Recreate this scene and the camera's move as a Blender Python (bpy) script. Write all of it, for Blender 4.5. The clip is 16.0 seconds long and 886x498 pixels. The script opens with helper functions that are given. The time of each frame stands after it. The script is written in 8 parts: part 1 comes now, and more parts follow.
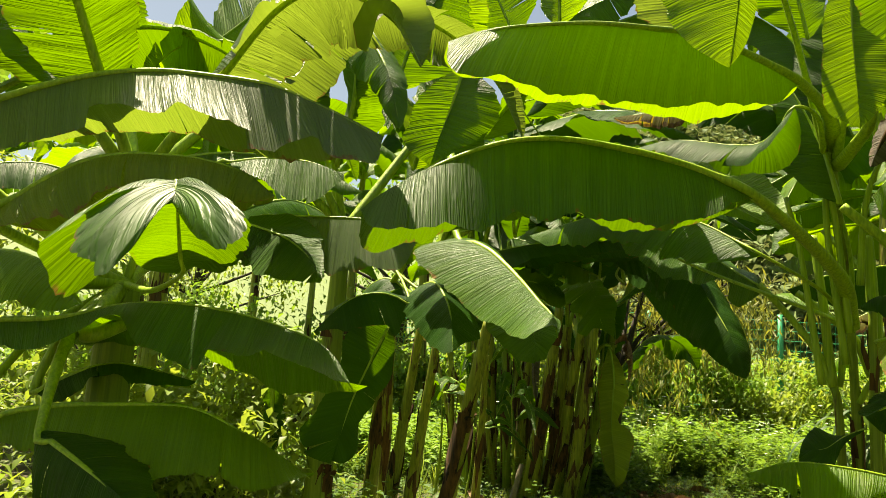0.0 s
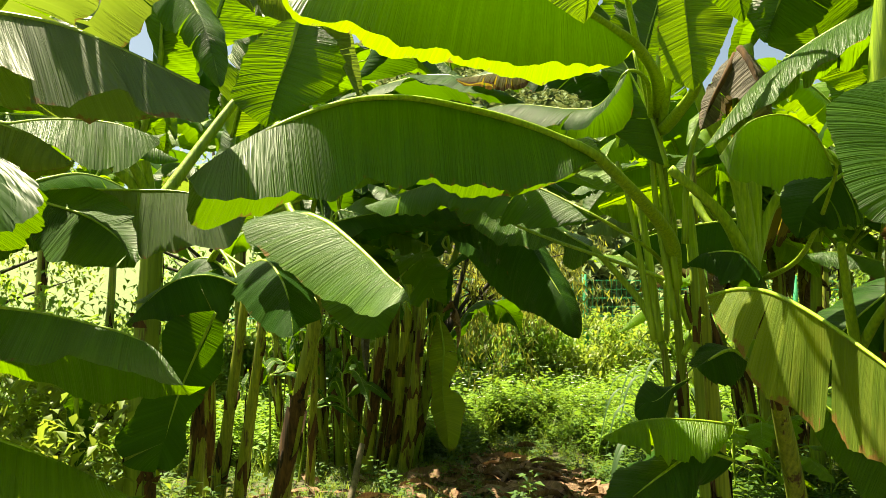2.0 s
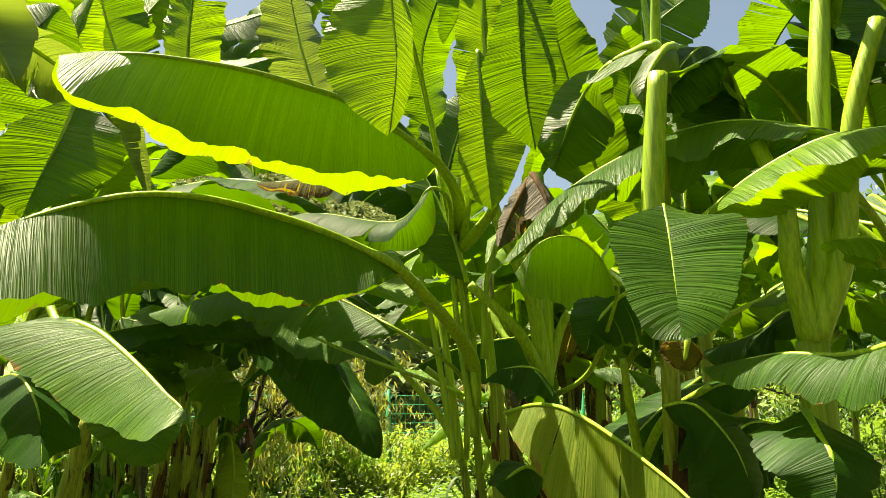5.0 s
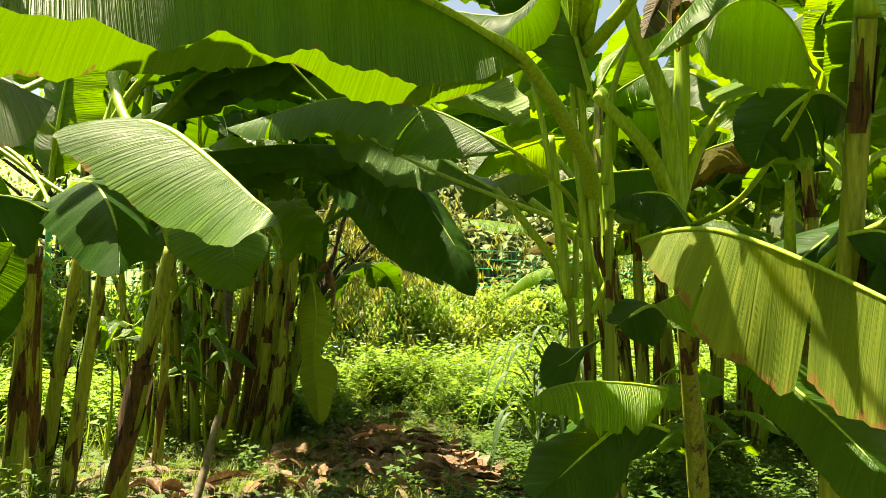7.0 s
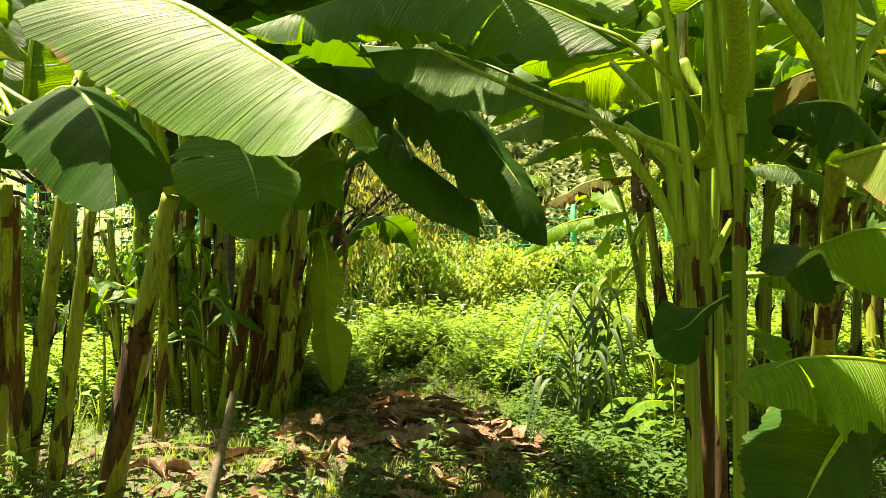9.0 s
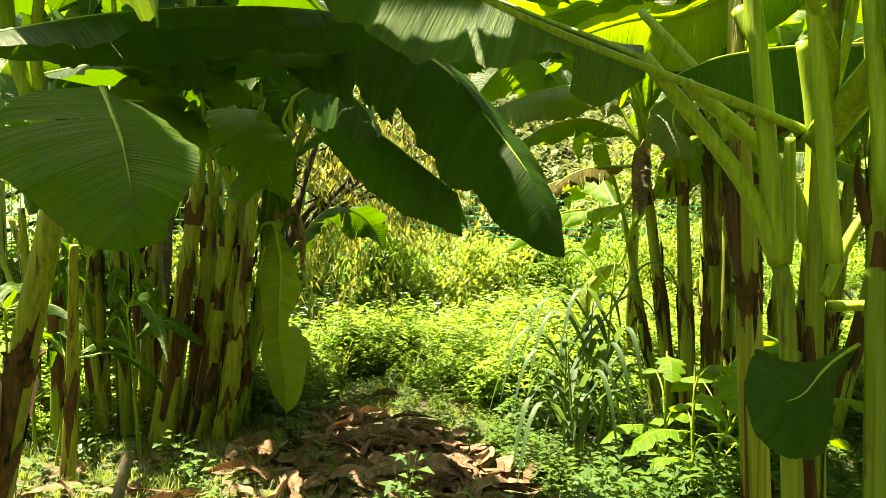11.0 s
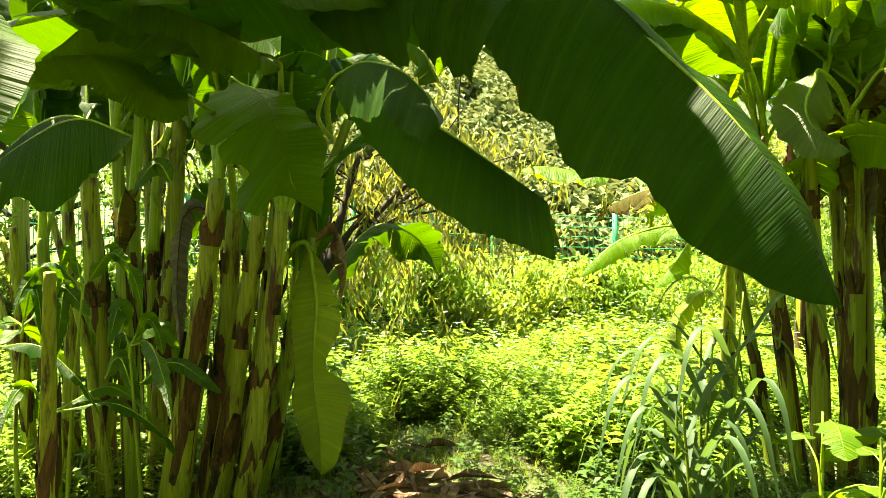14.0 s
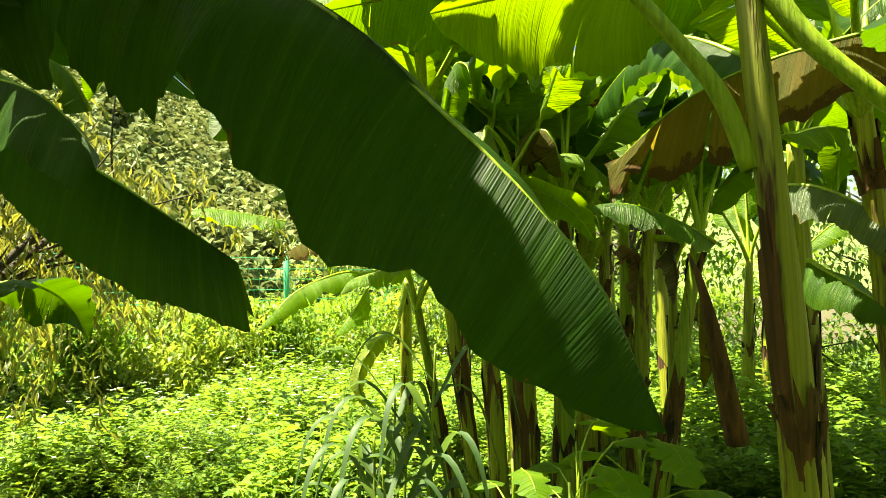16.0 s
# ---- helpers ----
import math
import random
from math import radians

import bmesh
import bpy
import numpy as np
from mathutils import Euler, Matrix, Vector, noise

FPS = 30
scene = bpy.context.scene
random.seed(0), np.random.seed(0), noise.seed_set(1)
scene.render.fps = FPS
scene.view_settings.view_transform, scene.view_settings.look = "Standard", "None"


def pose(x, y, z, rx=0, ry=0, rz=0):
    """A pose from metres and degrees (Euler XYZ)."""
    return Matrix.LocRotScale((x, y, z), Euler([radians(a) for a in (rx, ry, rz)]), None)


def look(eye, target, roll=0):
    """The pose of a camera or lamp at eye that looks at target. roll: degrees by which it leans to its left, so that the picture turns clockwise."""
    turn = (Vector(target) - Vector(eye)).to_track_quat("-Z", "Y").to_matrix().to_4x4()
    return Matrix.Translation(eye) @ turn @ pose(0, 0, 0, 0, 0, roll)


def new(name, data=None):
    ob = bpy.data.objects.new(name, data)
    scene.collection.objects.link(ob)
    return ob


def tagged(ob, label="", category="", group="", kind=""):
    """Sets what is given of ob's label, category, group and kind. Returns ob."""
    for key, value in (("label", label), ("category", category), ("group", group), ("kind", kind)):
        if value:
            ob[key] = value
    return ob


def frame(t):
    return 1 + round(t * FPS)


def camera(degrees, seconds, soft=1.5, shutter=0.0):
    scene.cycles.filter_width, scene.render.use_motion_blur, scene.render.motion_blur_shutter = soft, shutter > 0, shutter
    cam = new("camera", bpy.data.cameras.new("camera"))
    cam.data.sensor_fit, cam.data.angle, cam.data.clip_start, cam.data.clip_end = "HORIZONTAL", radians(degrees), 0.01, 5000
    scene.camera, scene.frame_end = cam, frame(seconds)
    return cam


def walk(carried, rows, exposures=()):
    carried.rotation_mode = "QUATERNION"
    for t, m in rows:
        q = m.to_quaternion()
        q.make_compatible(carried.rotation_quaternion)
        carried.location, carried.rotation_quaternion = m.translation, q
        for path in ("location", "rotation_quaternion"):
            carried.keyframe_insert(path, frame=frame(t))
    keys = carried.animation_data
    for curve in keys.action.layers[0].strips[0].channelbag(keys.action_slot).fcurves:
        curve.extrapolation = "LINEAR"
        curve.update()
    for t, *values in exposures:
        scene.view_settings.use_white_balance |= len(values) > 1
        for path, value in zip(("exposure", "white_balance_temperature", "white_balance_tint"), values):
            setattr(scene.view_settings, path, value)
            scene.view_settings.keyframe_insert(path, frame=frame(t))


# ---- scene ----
cam = camera(64.0, 16.0, soft=0.5)
PATH = [
    (0, (0.130, -0.012, 1.375), (0.060, 1.969, 1.640), 3.57),
    (0.5, (0.112, 0.031, 1.379), (0.158, 2.015, 1.625), 2.90),
    (1, (0.085, 0.081, 1.407), (0.221, 2.067, 1.604), 1.66),
    (1.5, (0.062, 0.117, 1.388), (0.330, 2.091, 1.560), 1.31),
    (2, (0.049, 0.185, 1.395), (0.496, 2.124, 1.596), -0.45),
    (2.5, (0.058, 0.213, 1.421), (0.649, 2.110, 1.647), -1.59),
    (3, (0.088, 0.208, 1.434), (0.814, 2.054, 1.686), -2.11),
    (3.5, (0.111, 0.227, 1.462), (1.032, 1.943, 1.916), -4.07),
    (3.7, (0.121, 0.237, 1.467), (1.112, 1.886, 2.013), -4.22),
    (5.8, (0.088, 0.312, 1.348), (0.990, 2.067, 1.668), 1.04),
    (6, (0.100, 0.352, 1.338), (0.972, 2.136, 1.568), 0.78),
    (6.5, (0.165, 0.593, 1.323), (0.990, 2.409, 1.475), 0.49),
    (7, (0.140, 0.674, 1.309), (0.927, 2.509, 1.435), 0.70),
    (7.5, (0.097, 0.816, 1.282), (0.847, 2.667, 1.389), 0.40),
    (8, (0.042, 0.989, 1.277), (0.805, 2.835, 1.381), 0.70),
    (8.5, (0.063, 1.113, 1.274), (0.860, 2.946, 1.340), 0.80),
    (8.7, (0.082, 1.187, 1.266), (0.886, 3.018, 1.297), 0.50),
    (10.8, (0.356, 1.963, 1.331), (1.238, 3.758, 1.320), 0.70),
    (11, (0.411, 2.008, 1.335), (1.302, 3.798, 1.317), 0.70),
    (11.5, (0.584, 2.118, 1.339), (1.461, 3.916, 1.343), 0.80),
    (12, (0.632, 2.185, 1.346), (1.469, 4.001, 1.368), 0.70),
    (12.5, (0.609, 2.376, 1.303), (1.458, 4.186, 1.335), 0.60),
    (13, (0.635, 2.532, 1.351), (1.479, 4.344, 1.385), 0.50),
    (13.5, (0.631, 2.652, 1.347), (1.436, 4.482, 1.382), 0.50),
    (14, (0.691, 2.872, 1.352), (1.463, 4.716, 1.390), 0.50),
    (14.5, (0.708, 2.995, 1.373), (1.524, 4.821, 1.417), 0.60),
    (15, (0.730, 3.084, 1.379), (1.720, 4.821, 1.426), 0.41),
    (15.3, (0.730, 3.130, 1.393), (1.845, 4.790, 1.435), 0.43),
    (15.5, (0.734, 3.186, 1.402), (1.965, 4.762, 1.440), -0.03),
    (15.7, (0.765, 3.209, 1.404), (2.115, 4.682, 1.469), -0.58),
    (16, (0.792, 3.193, 1.451), (2.306, 4.493, 1.581), -1.87),
]
EXPOSURE = [(0.0, 1.7, 8600, 5), (2.0, 1.95, 8600, 0), (3.5, 1.9, 8600, 0), (7.0, 2.25, 8700, 7), (11.0, 2.6, 8900, 8), (12.5, 2.95, 8900, 8), (14.5, 2.8, 8600, 2), (15.5, 2.75, 8600, 0), (16.0, 2.4, 8700, 0)]
walk(cam, [(t, look(eye, target, roll)) for t, eye, target, roll in PATH], EXPOSURE)

# ---- light ----
SUN_AZ, SUN_EL = -45.0, 69.0            # degrees: clockwise from +y, above the horizon
world = bpy.data.worlds.new("sky")
scene.world = world
world.use_nodes = True
wn = world.node_tree.nodes
sky = wn.new("ShaderNodeTexSky")
sky.sky_type = "NISHITA"
sky.sun_disc = False
sky.sun_elevation = radians(SUN_EL)
sky.sun_rotation = radians(SUN_AZ)
sky.air_density, sky.dust_density = 1.0, 1.6
wn["Background"].inputs[1].default_value = 0.05
world.node_tree.links.new(sky.outputs[0], wn["Background"].inputs[0])
sun_data = bpy.data.lights.new("sun", "SUN")
sun_data.energy, sun_data.angle, sun_data.color = 5.0, radians(0.55), (1.0, 0.95, 0.84)
sun = new("sun", sun_data)
_az, _el = radians(SUN_AZ), radians(SUN_EL)
SUN_DIR = Vector((math.sin(_az) * math.cos(_el), math.cos(_az) * math.cos(_el), math.sin(_el)))
sun.matrix_world = look(SUN_DIR * 30, (0, 0, 0))


# ---- materials ----
def node_mat(name):
    m = bpy.data.materials.new(name)
    m.use_nodes = True
    nt = m.node_tree
    nt.nodes.clear()
    return m, nt


def add(nt, kind, **kw):
    n = nt.nodes.new(kind)
    for k, v in kw.items():
        n.inputs[k].default_value = v
    return n


def ramp(nt, fac, stops):
    r = nt.nodes.new("ShaderNodeValToRGB")
    els = r.color_ramp.elements
    while len(els) < len(stops):
        els.new(0.5)
    for e, (p, c) in zip(els, stops):
        e.position, e.color = p, (*c, 1)
    nt.links.new(fac, r.inputs[0])
    return r.outputs[0]


def mix(nt, fac, a, b, blend="MIX"):
    n = nt.nodes.new("ShaderNodeMix")
    n.data_type, n.blend_type = "RGBA", blend
    for sock, v in ((n.inputs[0], fac), (n.inputs[6], a), (n.inputs[7], b)):
        if isinstance(v, (int, float)):
            sock.default_value = v
        elif isinstance(v, tuple):
            sock.default_value = (*v, 1)
        else:
            nt.links.new(v, sock)
    return n.outputs[2]


def mathn(nt, op, a, b=0.0, c=0.0):
    n = nt.nodes.new("ShaderNodeMath")
    n.operation = op
    for sock, v in zip(n.inputs, (a, b, c)):
        if isinstance(v, (int, float)):
            sock.default_value = v
        else:
            nt.links.new(v, sock)
    return n.outputs[0]


def scaled(nt, vec, s):
    n = nt.nodes.new("ShaderNodeMapping")
    n.inputs["Scale"].default_value = s
    nt.links.new(vec, n.inputs[0])
    return n.outputs[0]


def noise_tex(nt, vec, scale, detail=3.0, rough=0.6):
    n = add(nt, "ShaderNodeTexNoise", Scale=scale, Detail=detail, Roughness=rough)
    nt.links.new(vec, n.inputs["Vector"])
    return n.outputs[0]


def bump(nt, height, strength, dist):
    b = add(nt, "ShaderNodeBump", Strength=strength, Distance=dist)
    nt.links.new(height, b.inputs["Height"])
    return b.outputs[0]


def finish(nt, shader):
    out = nt.nodes.new("ShaderNodeOutputMaterial")
    nt.links.new(shader, out.inputs[0])


def blade_material(name, dark, mid, light, glow, glow_part=0.42, rough=0.42, edge=0.0, edge_colour=(0.22, 0.12, 0.03), spec=0.32, relief=0.75):
    """Banana leaf blade: fine cross veins, broad bands, stripes of painted pleat shading, dirt; light shines through
    it. UV: metres along and across; second UV: 0..1 along, -1..1 across.
    """
    m, nt = node_mat(name)
    uv = nt.nodes.new("ShaderNodeUVMap")
    uv.uv_map = "metres"
    uv2 = nt.nodes.new("ShaderNodeUVMap")
    uv2.uv_map = "unit"
    info = nt.nodes.new("ShaderNodeObjectInfo")
    veins = ramp(nt, noise_tex(nt, scaled(nt, uv.outputs[0], (110, 1.6, 1)), 1.0, 3.0, 0.6), [(0.36, (0, 0, 0)), (0.62, (1, 1, 1))])
    hairs = ramp(nt, noise_tex(nt, scaled(nt, uv.outputs[0], (300, 2.5, 1)), 1.0, 2.0, 0.5), [(0.42, (0, 0, 0)), (0.58, (1, 1, 1))])
    bands = noise_tex(nt, scaled(nt, uv.outputs[0], (16, 1.0, 1)), 1.0, 4.0, 0.7)
    blotch = noise_tex(nt, scaled(nt, uv.outputs[0], (7, 9, 1)), 1.0, 5.0, 0.7)
    col = ramp(nt, bands, [(0.32, tuple(0.7 * c for c in dark)), (0.5, mid), (0.66, tuple(1.35 * c for c in light))])
    col = mix(nt, mathn(nt, "MULTIPLY", veins, 0.32), col, light)
    # dark stripes paint the uneven shine of the pleats into the colour
    stripes = ramp(nt, noise_tex(nt, scaled(nt, uv.outputs[0], (46, 0.9, 1)), 1.0, 3.0, 0.65), [(0.40, (0, 0, 0)), (0.56, (1, 1, 1))])
    col = mix(nt, mathn(nt, "MULTIPLY", stripes, 0.42), col, tuple(0.62 * c for c in dark))
    col = mix(nt, mathn(nt, "MULTIPLY", hairs, 0.18), col, tuple(0.55 * c for c in dark))
    col = mix(nt, mathn(nt, "MULTIPLY", ramp(nt, blotch, [(0.50, (0, 0, 0)), (0.72, (1, 1, 1))]), 0.45), col, (light[0] * 1.4, light[1] * 1.05, light[2]))
    col = mix(nt, mathn(nt, "MULTIPLY", info.outputs["Random"], 0.45), col, mix(nt, 0.5, col, light))
    shine = mix(nt, mathn(nt, "MULTIPLY", veins, 0.2), glow, (glow[0] * 0.55, glow[1] * 0.72, glow[2] * 0.5))
    shine = mix(nt, mathn(nt, "MULTIPLY", stripes, 0.30), shine, (glow[0] * 0.62, glow[1] * 0.74, glow[2] * 0.5))
    shine = mix(nt, mathn(nt, "MULTIPLY", bands, 0.4), shine, (glow[0] * 0.7, glow[1] * 0.8, glow[2] * 0.5))
    sep = nt.nodes.new("ShaderNodeSeparateXYZ")
    nt.links.new(uv2.outputs[0], sep.inputs[0])
    across = mathn(nt, "ABSOLUTE", sep.outputs[1])
    spots = noise_tex(nt, scaled(nt, uv.outputs[0], (22, 22, 1)), 1.0, 5.0, 0.7)
    burn = mathn(nt, "ADD", mathn(nt, "MULTIPLY", mathn(nt, "SUBTRACT", spots, 0.5), 0.7), mathn(nt, "SUBTRACT", across, 1.03 - edge))
    burn_mask = ramp(nt, burn, [(0.0, (0, 0, 0)), (0.05, (1, 1, 1))])
    col = mix(nt, burn_mask, col, edge_colour)
    shine = mix(nt, burn_mask, shine, edge_colour)
    specks = ramp(nt, noise_tex(nt, scaled(nt, uv.outputs[0], (60, 60, 1)), 1.0, 2.0), [(0.70, (0, 0, 0)), (0.74, (1, 1, 1))])
    col = mix(nt, mathn(nt, "MULTIPLY", specks, 0.5), col, (0.16, 0.14, 0.05))
    sep1 = nt.nodes.new("ShaderNodeSeparateXYZ")
    nt.links.new(uv.outputs[0], sep1.inputs[0])
    warp = noise_tex(nt, scaled(nt, uv.outputs[0], (9, 2, 1)), 1.0, 2.0)
    pleat = mathn(nt, "MULTIPLY_ADD", mathn(nt, "SINE", mathn(nt, "ADD", mathn(nt, "MULTIPLY", sep1.outputs[0], 430.0), mathn(nt, "MULTIPLY", warp, 9.0))), 0.5, 0.5)
    col = mix(nt, mathn(nt, "MULTIPLY", pleat, 0.12), col, tuple(0.6 * c for c in dark))
    shine = mix(nt, mathn(nt, "MULTIPLY", pleat, 0.13), shine, (glow[0] * 0.5, glow[1] * 0.65, glow[2] * 0.5))
    h = mathn(nt, "ADD", mathn(nt, "ADD", mathn(nt, "MULTIPLY", pleat, 0.16), mathn(nt, "MULTIPLY", veins, 0.35)), mathn(nt, "ADD", mathn(nt, "MULTIPLY", hairs, 0.25), mathn(nt, "MULTIPLY", bands, 2.2)))
    nrm = bump(nt, h, relief, 0.007)
    p = add(nt, "ShaderNodeBsdfPrincipled", Roughness=rough)
    p.inputs["Specular IOR Level"].default_value = spec
    nt.links.new(col, p.inputs["Base Color"])
    nt.links.new(nrm, p.inputs["Normal"])
    rr = mathn(nt, "ADD", rough - 0.1, mathn(nt, "MULTIPLY", spots, 0.25))
    nt.links.new(rr, p.inputs["Roughness"])
    t = add(nt, "ShaderNodeBsdfTranslucent")
    nt.links.new(shine, t.inputs[0])
    nt.links.new(nrm, t.inputs["Normal"])
    ms = add(nt, "ShaderNodeMixShader", Fac=glow_part)
    nt.links.new(p.outputs[0], ms.inputs[1])
    nt.links.new(t.outputs[0], ms.inputs[2])
    finish(nt, ms.outputs[0])
    return m


GREEN = blade_material("leaf_green", (0.018, 0.066, 0.006), (0.028, 0.096, 0.008), (0.062, 0.150, 0.014), (0.25, 0.46, 0.012), glow_part=0.37)
# Darker copy of the leaf green: grove shade is put into the colour.
DEEP_SHADE = blade_material("leaf_deep_shade_green", (0.008, 0.036, 0.005), (0.013, 0.052, 0.006), (0.028, 0.082, 0.010), (0.17, 0.38, 0.012), glow_part=0.24, spec=0.12, relief=0.45)
FRESH = blade_material("leaf_fresh_green", (0.060, 0.165, 0.012), (0.090, 0.215, 0.015), (0.17, 0.30, 0.024), (0.36, 0.56, 0.02), glow_part=0.44)
MID = blade_material("leaf_mid_green", (0.018, 0.066, 0.006), (0.030, 0.100, 0.009), (0.066, 0.155, 0.016), (0.22, 0.42, 0.012), glow_part=0.25, spec=0.4)
SHEEN = blade_material("leaf_glossy_green", (0.024, 0.080, 0.008), (0.038, 0.115, 0.011), (0.085, 0.175, 0.020), (0.30, 0.50, 0.02), glow_part=0.24, rough=0.34, spec=0.32)
AGED = blade_material("leaf_yellowing", (0.07, 0.15, 0.022), (0.12, 0.20, 0.030), (0.24, 0.29, 0.05), (0.50, 0.58, 0.04), edge=0.07, edge_colour=(0.30, 0.17, 0.05))
# Dusty grey-green; the whitish sheen of glancing sun is put into the colour.
DUSTY_SHEEN = blade_material("leaf_dusty_sheen_green", (0.045, 0.085, 0.035), (0.065, 0.115, 0.045), (0.11, 0.16, 0.07), (0.36, 0.48, 0.05), glow_part=0.34, rough=0.40, spec=0.5, edge=0.03)
BURNT = blade_material("leaf_burnt", (0.04, 0.07, 0.015), (0.075, 0.085, 0.02), (0.15, 0.11, 0.03), (0.40, 0.27, 0.03), edge=0.22, edge_colour=(0.085, 0.045, 0.014), rough=0.7, spec=0.12)
DEAD = blade_material("leaf_dead", (0.05, 0.046, 0.042), (0.11, 0.097, 0.08), (0.28, 0.25, 0.20), (0.24, 0.17, 0.10), glow_part=0.2, rough=0.75, spec=0.2)
LITTER = blade_material("leaf_litter_brown", (0.085, 0.045, 0.028), (0.21, 0.125, 0.078), (0.42, 0.29, 0.19), (0.25, 0.13, 0.06), glow_part=0.12, rough=0.8, spec=0.2)


def tissue_material(name, low, high, stain, stain_part, rough=0.5, streak=(9, 9, 0.9)):
    """Fleshy stalks: lengthwise streaks and brown stains."""
    m, nt = node_mat(name)
    info = nt.nodes.new("ShaderNodeObjectInfo")
    shift = nt.nodes.new("ShaderNodeVectorMath")
    shift.operation = "ADD"
    geo = nt.nodes.new("ShaderNodeNewGeometry")
    nt.links.new(geo.outputs["Position"], shift.inputs[0])
    nt.links.new(info.outputs["Random"], shift.inputs[1])
    v = shift.outputs[0]
    streaks = noise_tex(nt, scaled(nt, v, (streak[0] * 6, streak[1] * 6, streak[2] * 2)), 1.0, 4.0)
    big = noise_tex(nt, scaled(nt, v, (streak[0], streak[1], streak[2] * 3)), 1.0, 4.0, 0.7)
    col = ramp(nt, streaks, [(0.3, low), (0.7, high)])
    mask = ramp(nt, big, [(stain_part, (0, 0, 0)), (stain_part + 0.07, (1, 1, 1))])
    brown = ramp(nt, streaks, [(0.3, (stain[0] * 0.35, stain[1] * 0.3, stain[2] * 0.3)), (0.72, stain)])
    col = mix(nt, mask, col, brown)
    p = add(nt, "ShaderNodeBsdfPrincipled", Roughness=rough)
    nt.links.new(col, p.inputs["Base Color"])
    nt.links.new(bump(nt, mathn(nt, "ADD", streaks, mask), 0.5, 0.006), p.inputs["Normal"])
    finish(nt, p.outputs[0])
    return m


STEM = tissue_material("stem_green", (0.095, 0.165, 0.010), (0.25, 0.33, 0.03), (0.13, 0.075, 0.025), 0.61, streak=(14, 14, 0.6))
STEM_OLD = tissue_material("stem_stained", (0.110, 0.150, 0.012), (0.32, 0.34, 0.036), (0.10, 0.042, 0.018), 0.55, streak=(14, 14, 0.6))
RIB = tissue_material("rib_pale_green", (0.14, 0.26, 0.016), (0.34, 0.47, 0.04), (0.16, 0.14, 0.03), 0.70, rough=0.42, streak=(16, 16, 1.2))
HUSK = tissue_material("husk_brown", (0.026, 0.015, 0.006), (0.14, 0.068, 0.022), (0.018, 0.012, 0.006), 0.55, rough=0.95)
BARK = tissue_material("bark_dark", (0.022, 0.018, 0.014), (0.06, 0.048, 0.036), (0.08, 0.08, 0.06), 0.6, rough=0.9, streak=(20, 20, 8))


def small_leaf_material(name, dark, light, glow, glow_part=0.4, rough=0.5):
    m, nt = node_mat(name)
    geo = nt.nodes.new("ShaderNodeNewGeometry")
    isl = geo.outputs["Random Per Island"]
    fine = noise_tex(nt, geo.outputs["Position"], 40.0, 2.0)
    patch = ramp(nt, noise_tex(nt, geo.outputs["Position"], 1.6, 4.0), [(0.36, (0, 0, 0)), (0.64, (1, 1, 1))])
    fac = mathn(nt, "ADD", mathn(nt, "MULTIPLY", isl, 0.55), mathn(nt, "ADD", mathn(nt, "MULTIPLY", fine, 0.2), mathn(nt, "MULTIPLY", patch, 0.25)))
    col = ramp(nt, fac, [(0.1, dark), (0.9, light)])
    gl = mix(nt, isl, glow, (glow[0] * 0.65, glow[1] * 0.75, glow[2]))
    p = add(nt, "ShaderNodeBsdfPrincipled", Roughness=rough)
    nt.links.new(col, p.inputs["Base Color"])
    t = add(nt, "ShaderNodeBsdfTranslucent")
    nt.links.new(gl, t.inputs[0])
    ms = add(nt, "ShaderNodeMixShader", Fac=glow_part)
    nt.links.new(p.outputs[0], ms.inputs[1])
    nt.links.new(t.outputs[0], ms.inputs[2])
    finish(nt, ms.outputs[0])
    return m


WEED = small_leaf_material("weed_leaf", (0.045, 0.13, 0.016), (0.20, 0.33, 0.05), (0.37, 0.56, 0.045), 0.36)
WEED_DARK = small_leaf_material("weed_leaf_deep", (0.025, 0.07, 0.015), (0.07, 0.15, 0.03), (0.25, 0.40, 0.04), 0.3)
GRASS = small_leaf_material("grass_blade", (0.06, 0.12, 0.02), (0.20, 0.28, 0.06), (0.45, 0.55, 0.06))
BUSH = small_leaf_material("bush_leaf", (0.05, 0.11, 0.015), (0.22, 0.29, 0.05), (0.48, 0.58, 0.06), 0.38)
DROOP = small_leaf_material("drooping_tree_leaf", (0.04, 0.08, 0.015), (0.20, 0.20, 0.05), (0.50, 0.48, 0.06), 0.4)
SORGHUM = small_leaf_material("sorghum_leaf", (0.025, 0.065, 0.022), (0.05, 0.11, 0.035), (0.22, 0.36, 0.06), 0.3, 0.6)
FARTREE = small_leaf_material("far_tree_leaf", (0.05, 0.10, 0.03), (0.20, 0.27, 0.08), (0.30, 0.32, 0.10), 0.2, 0.8)


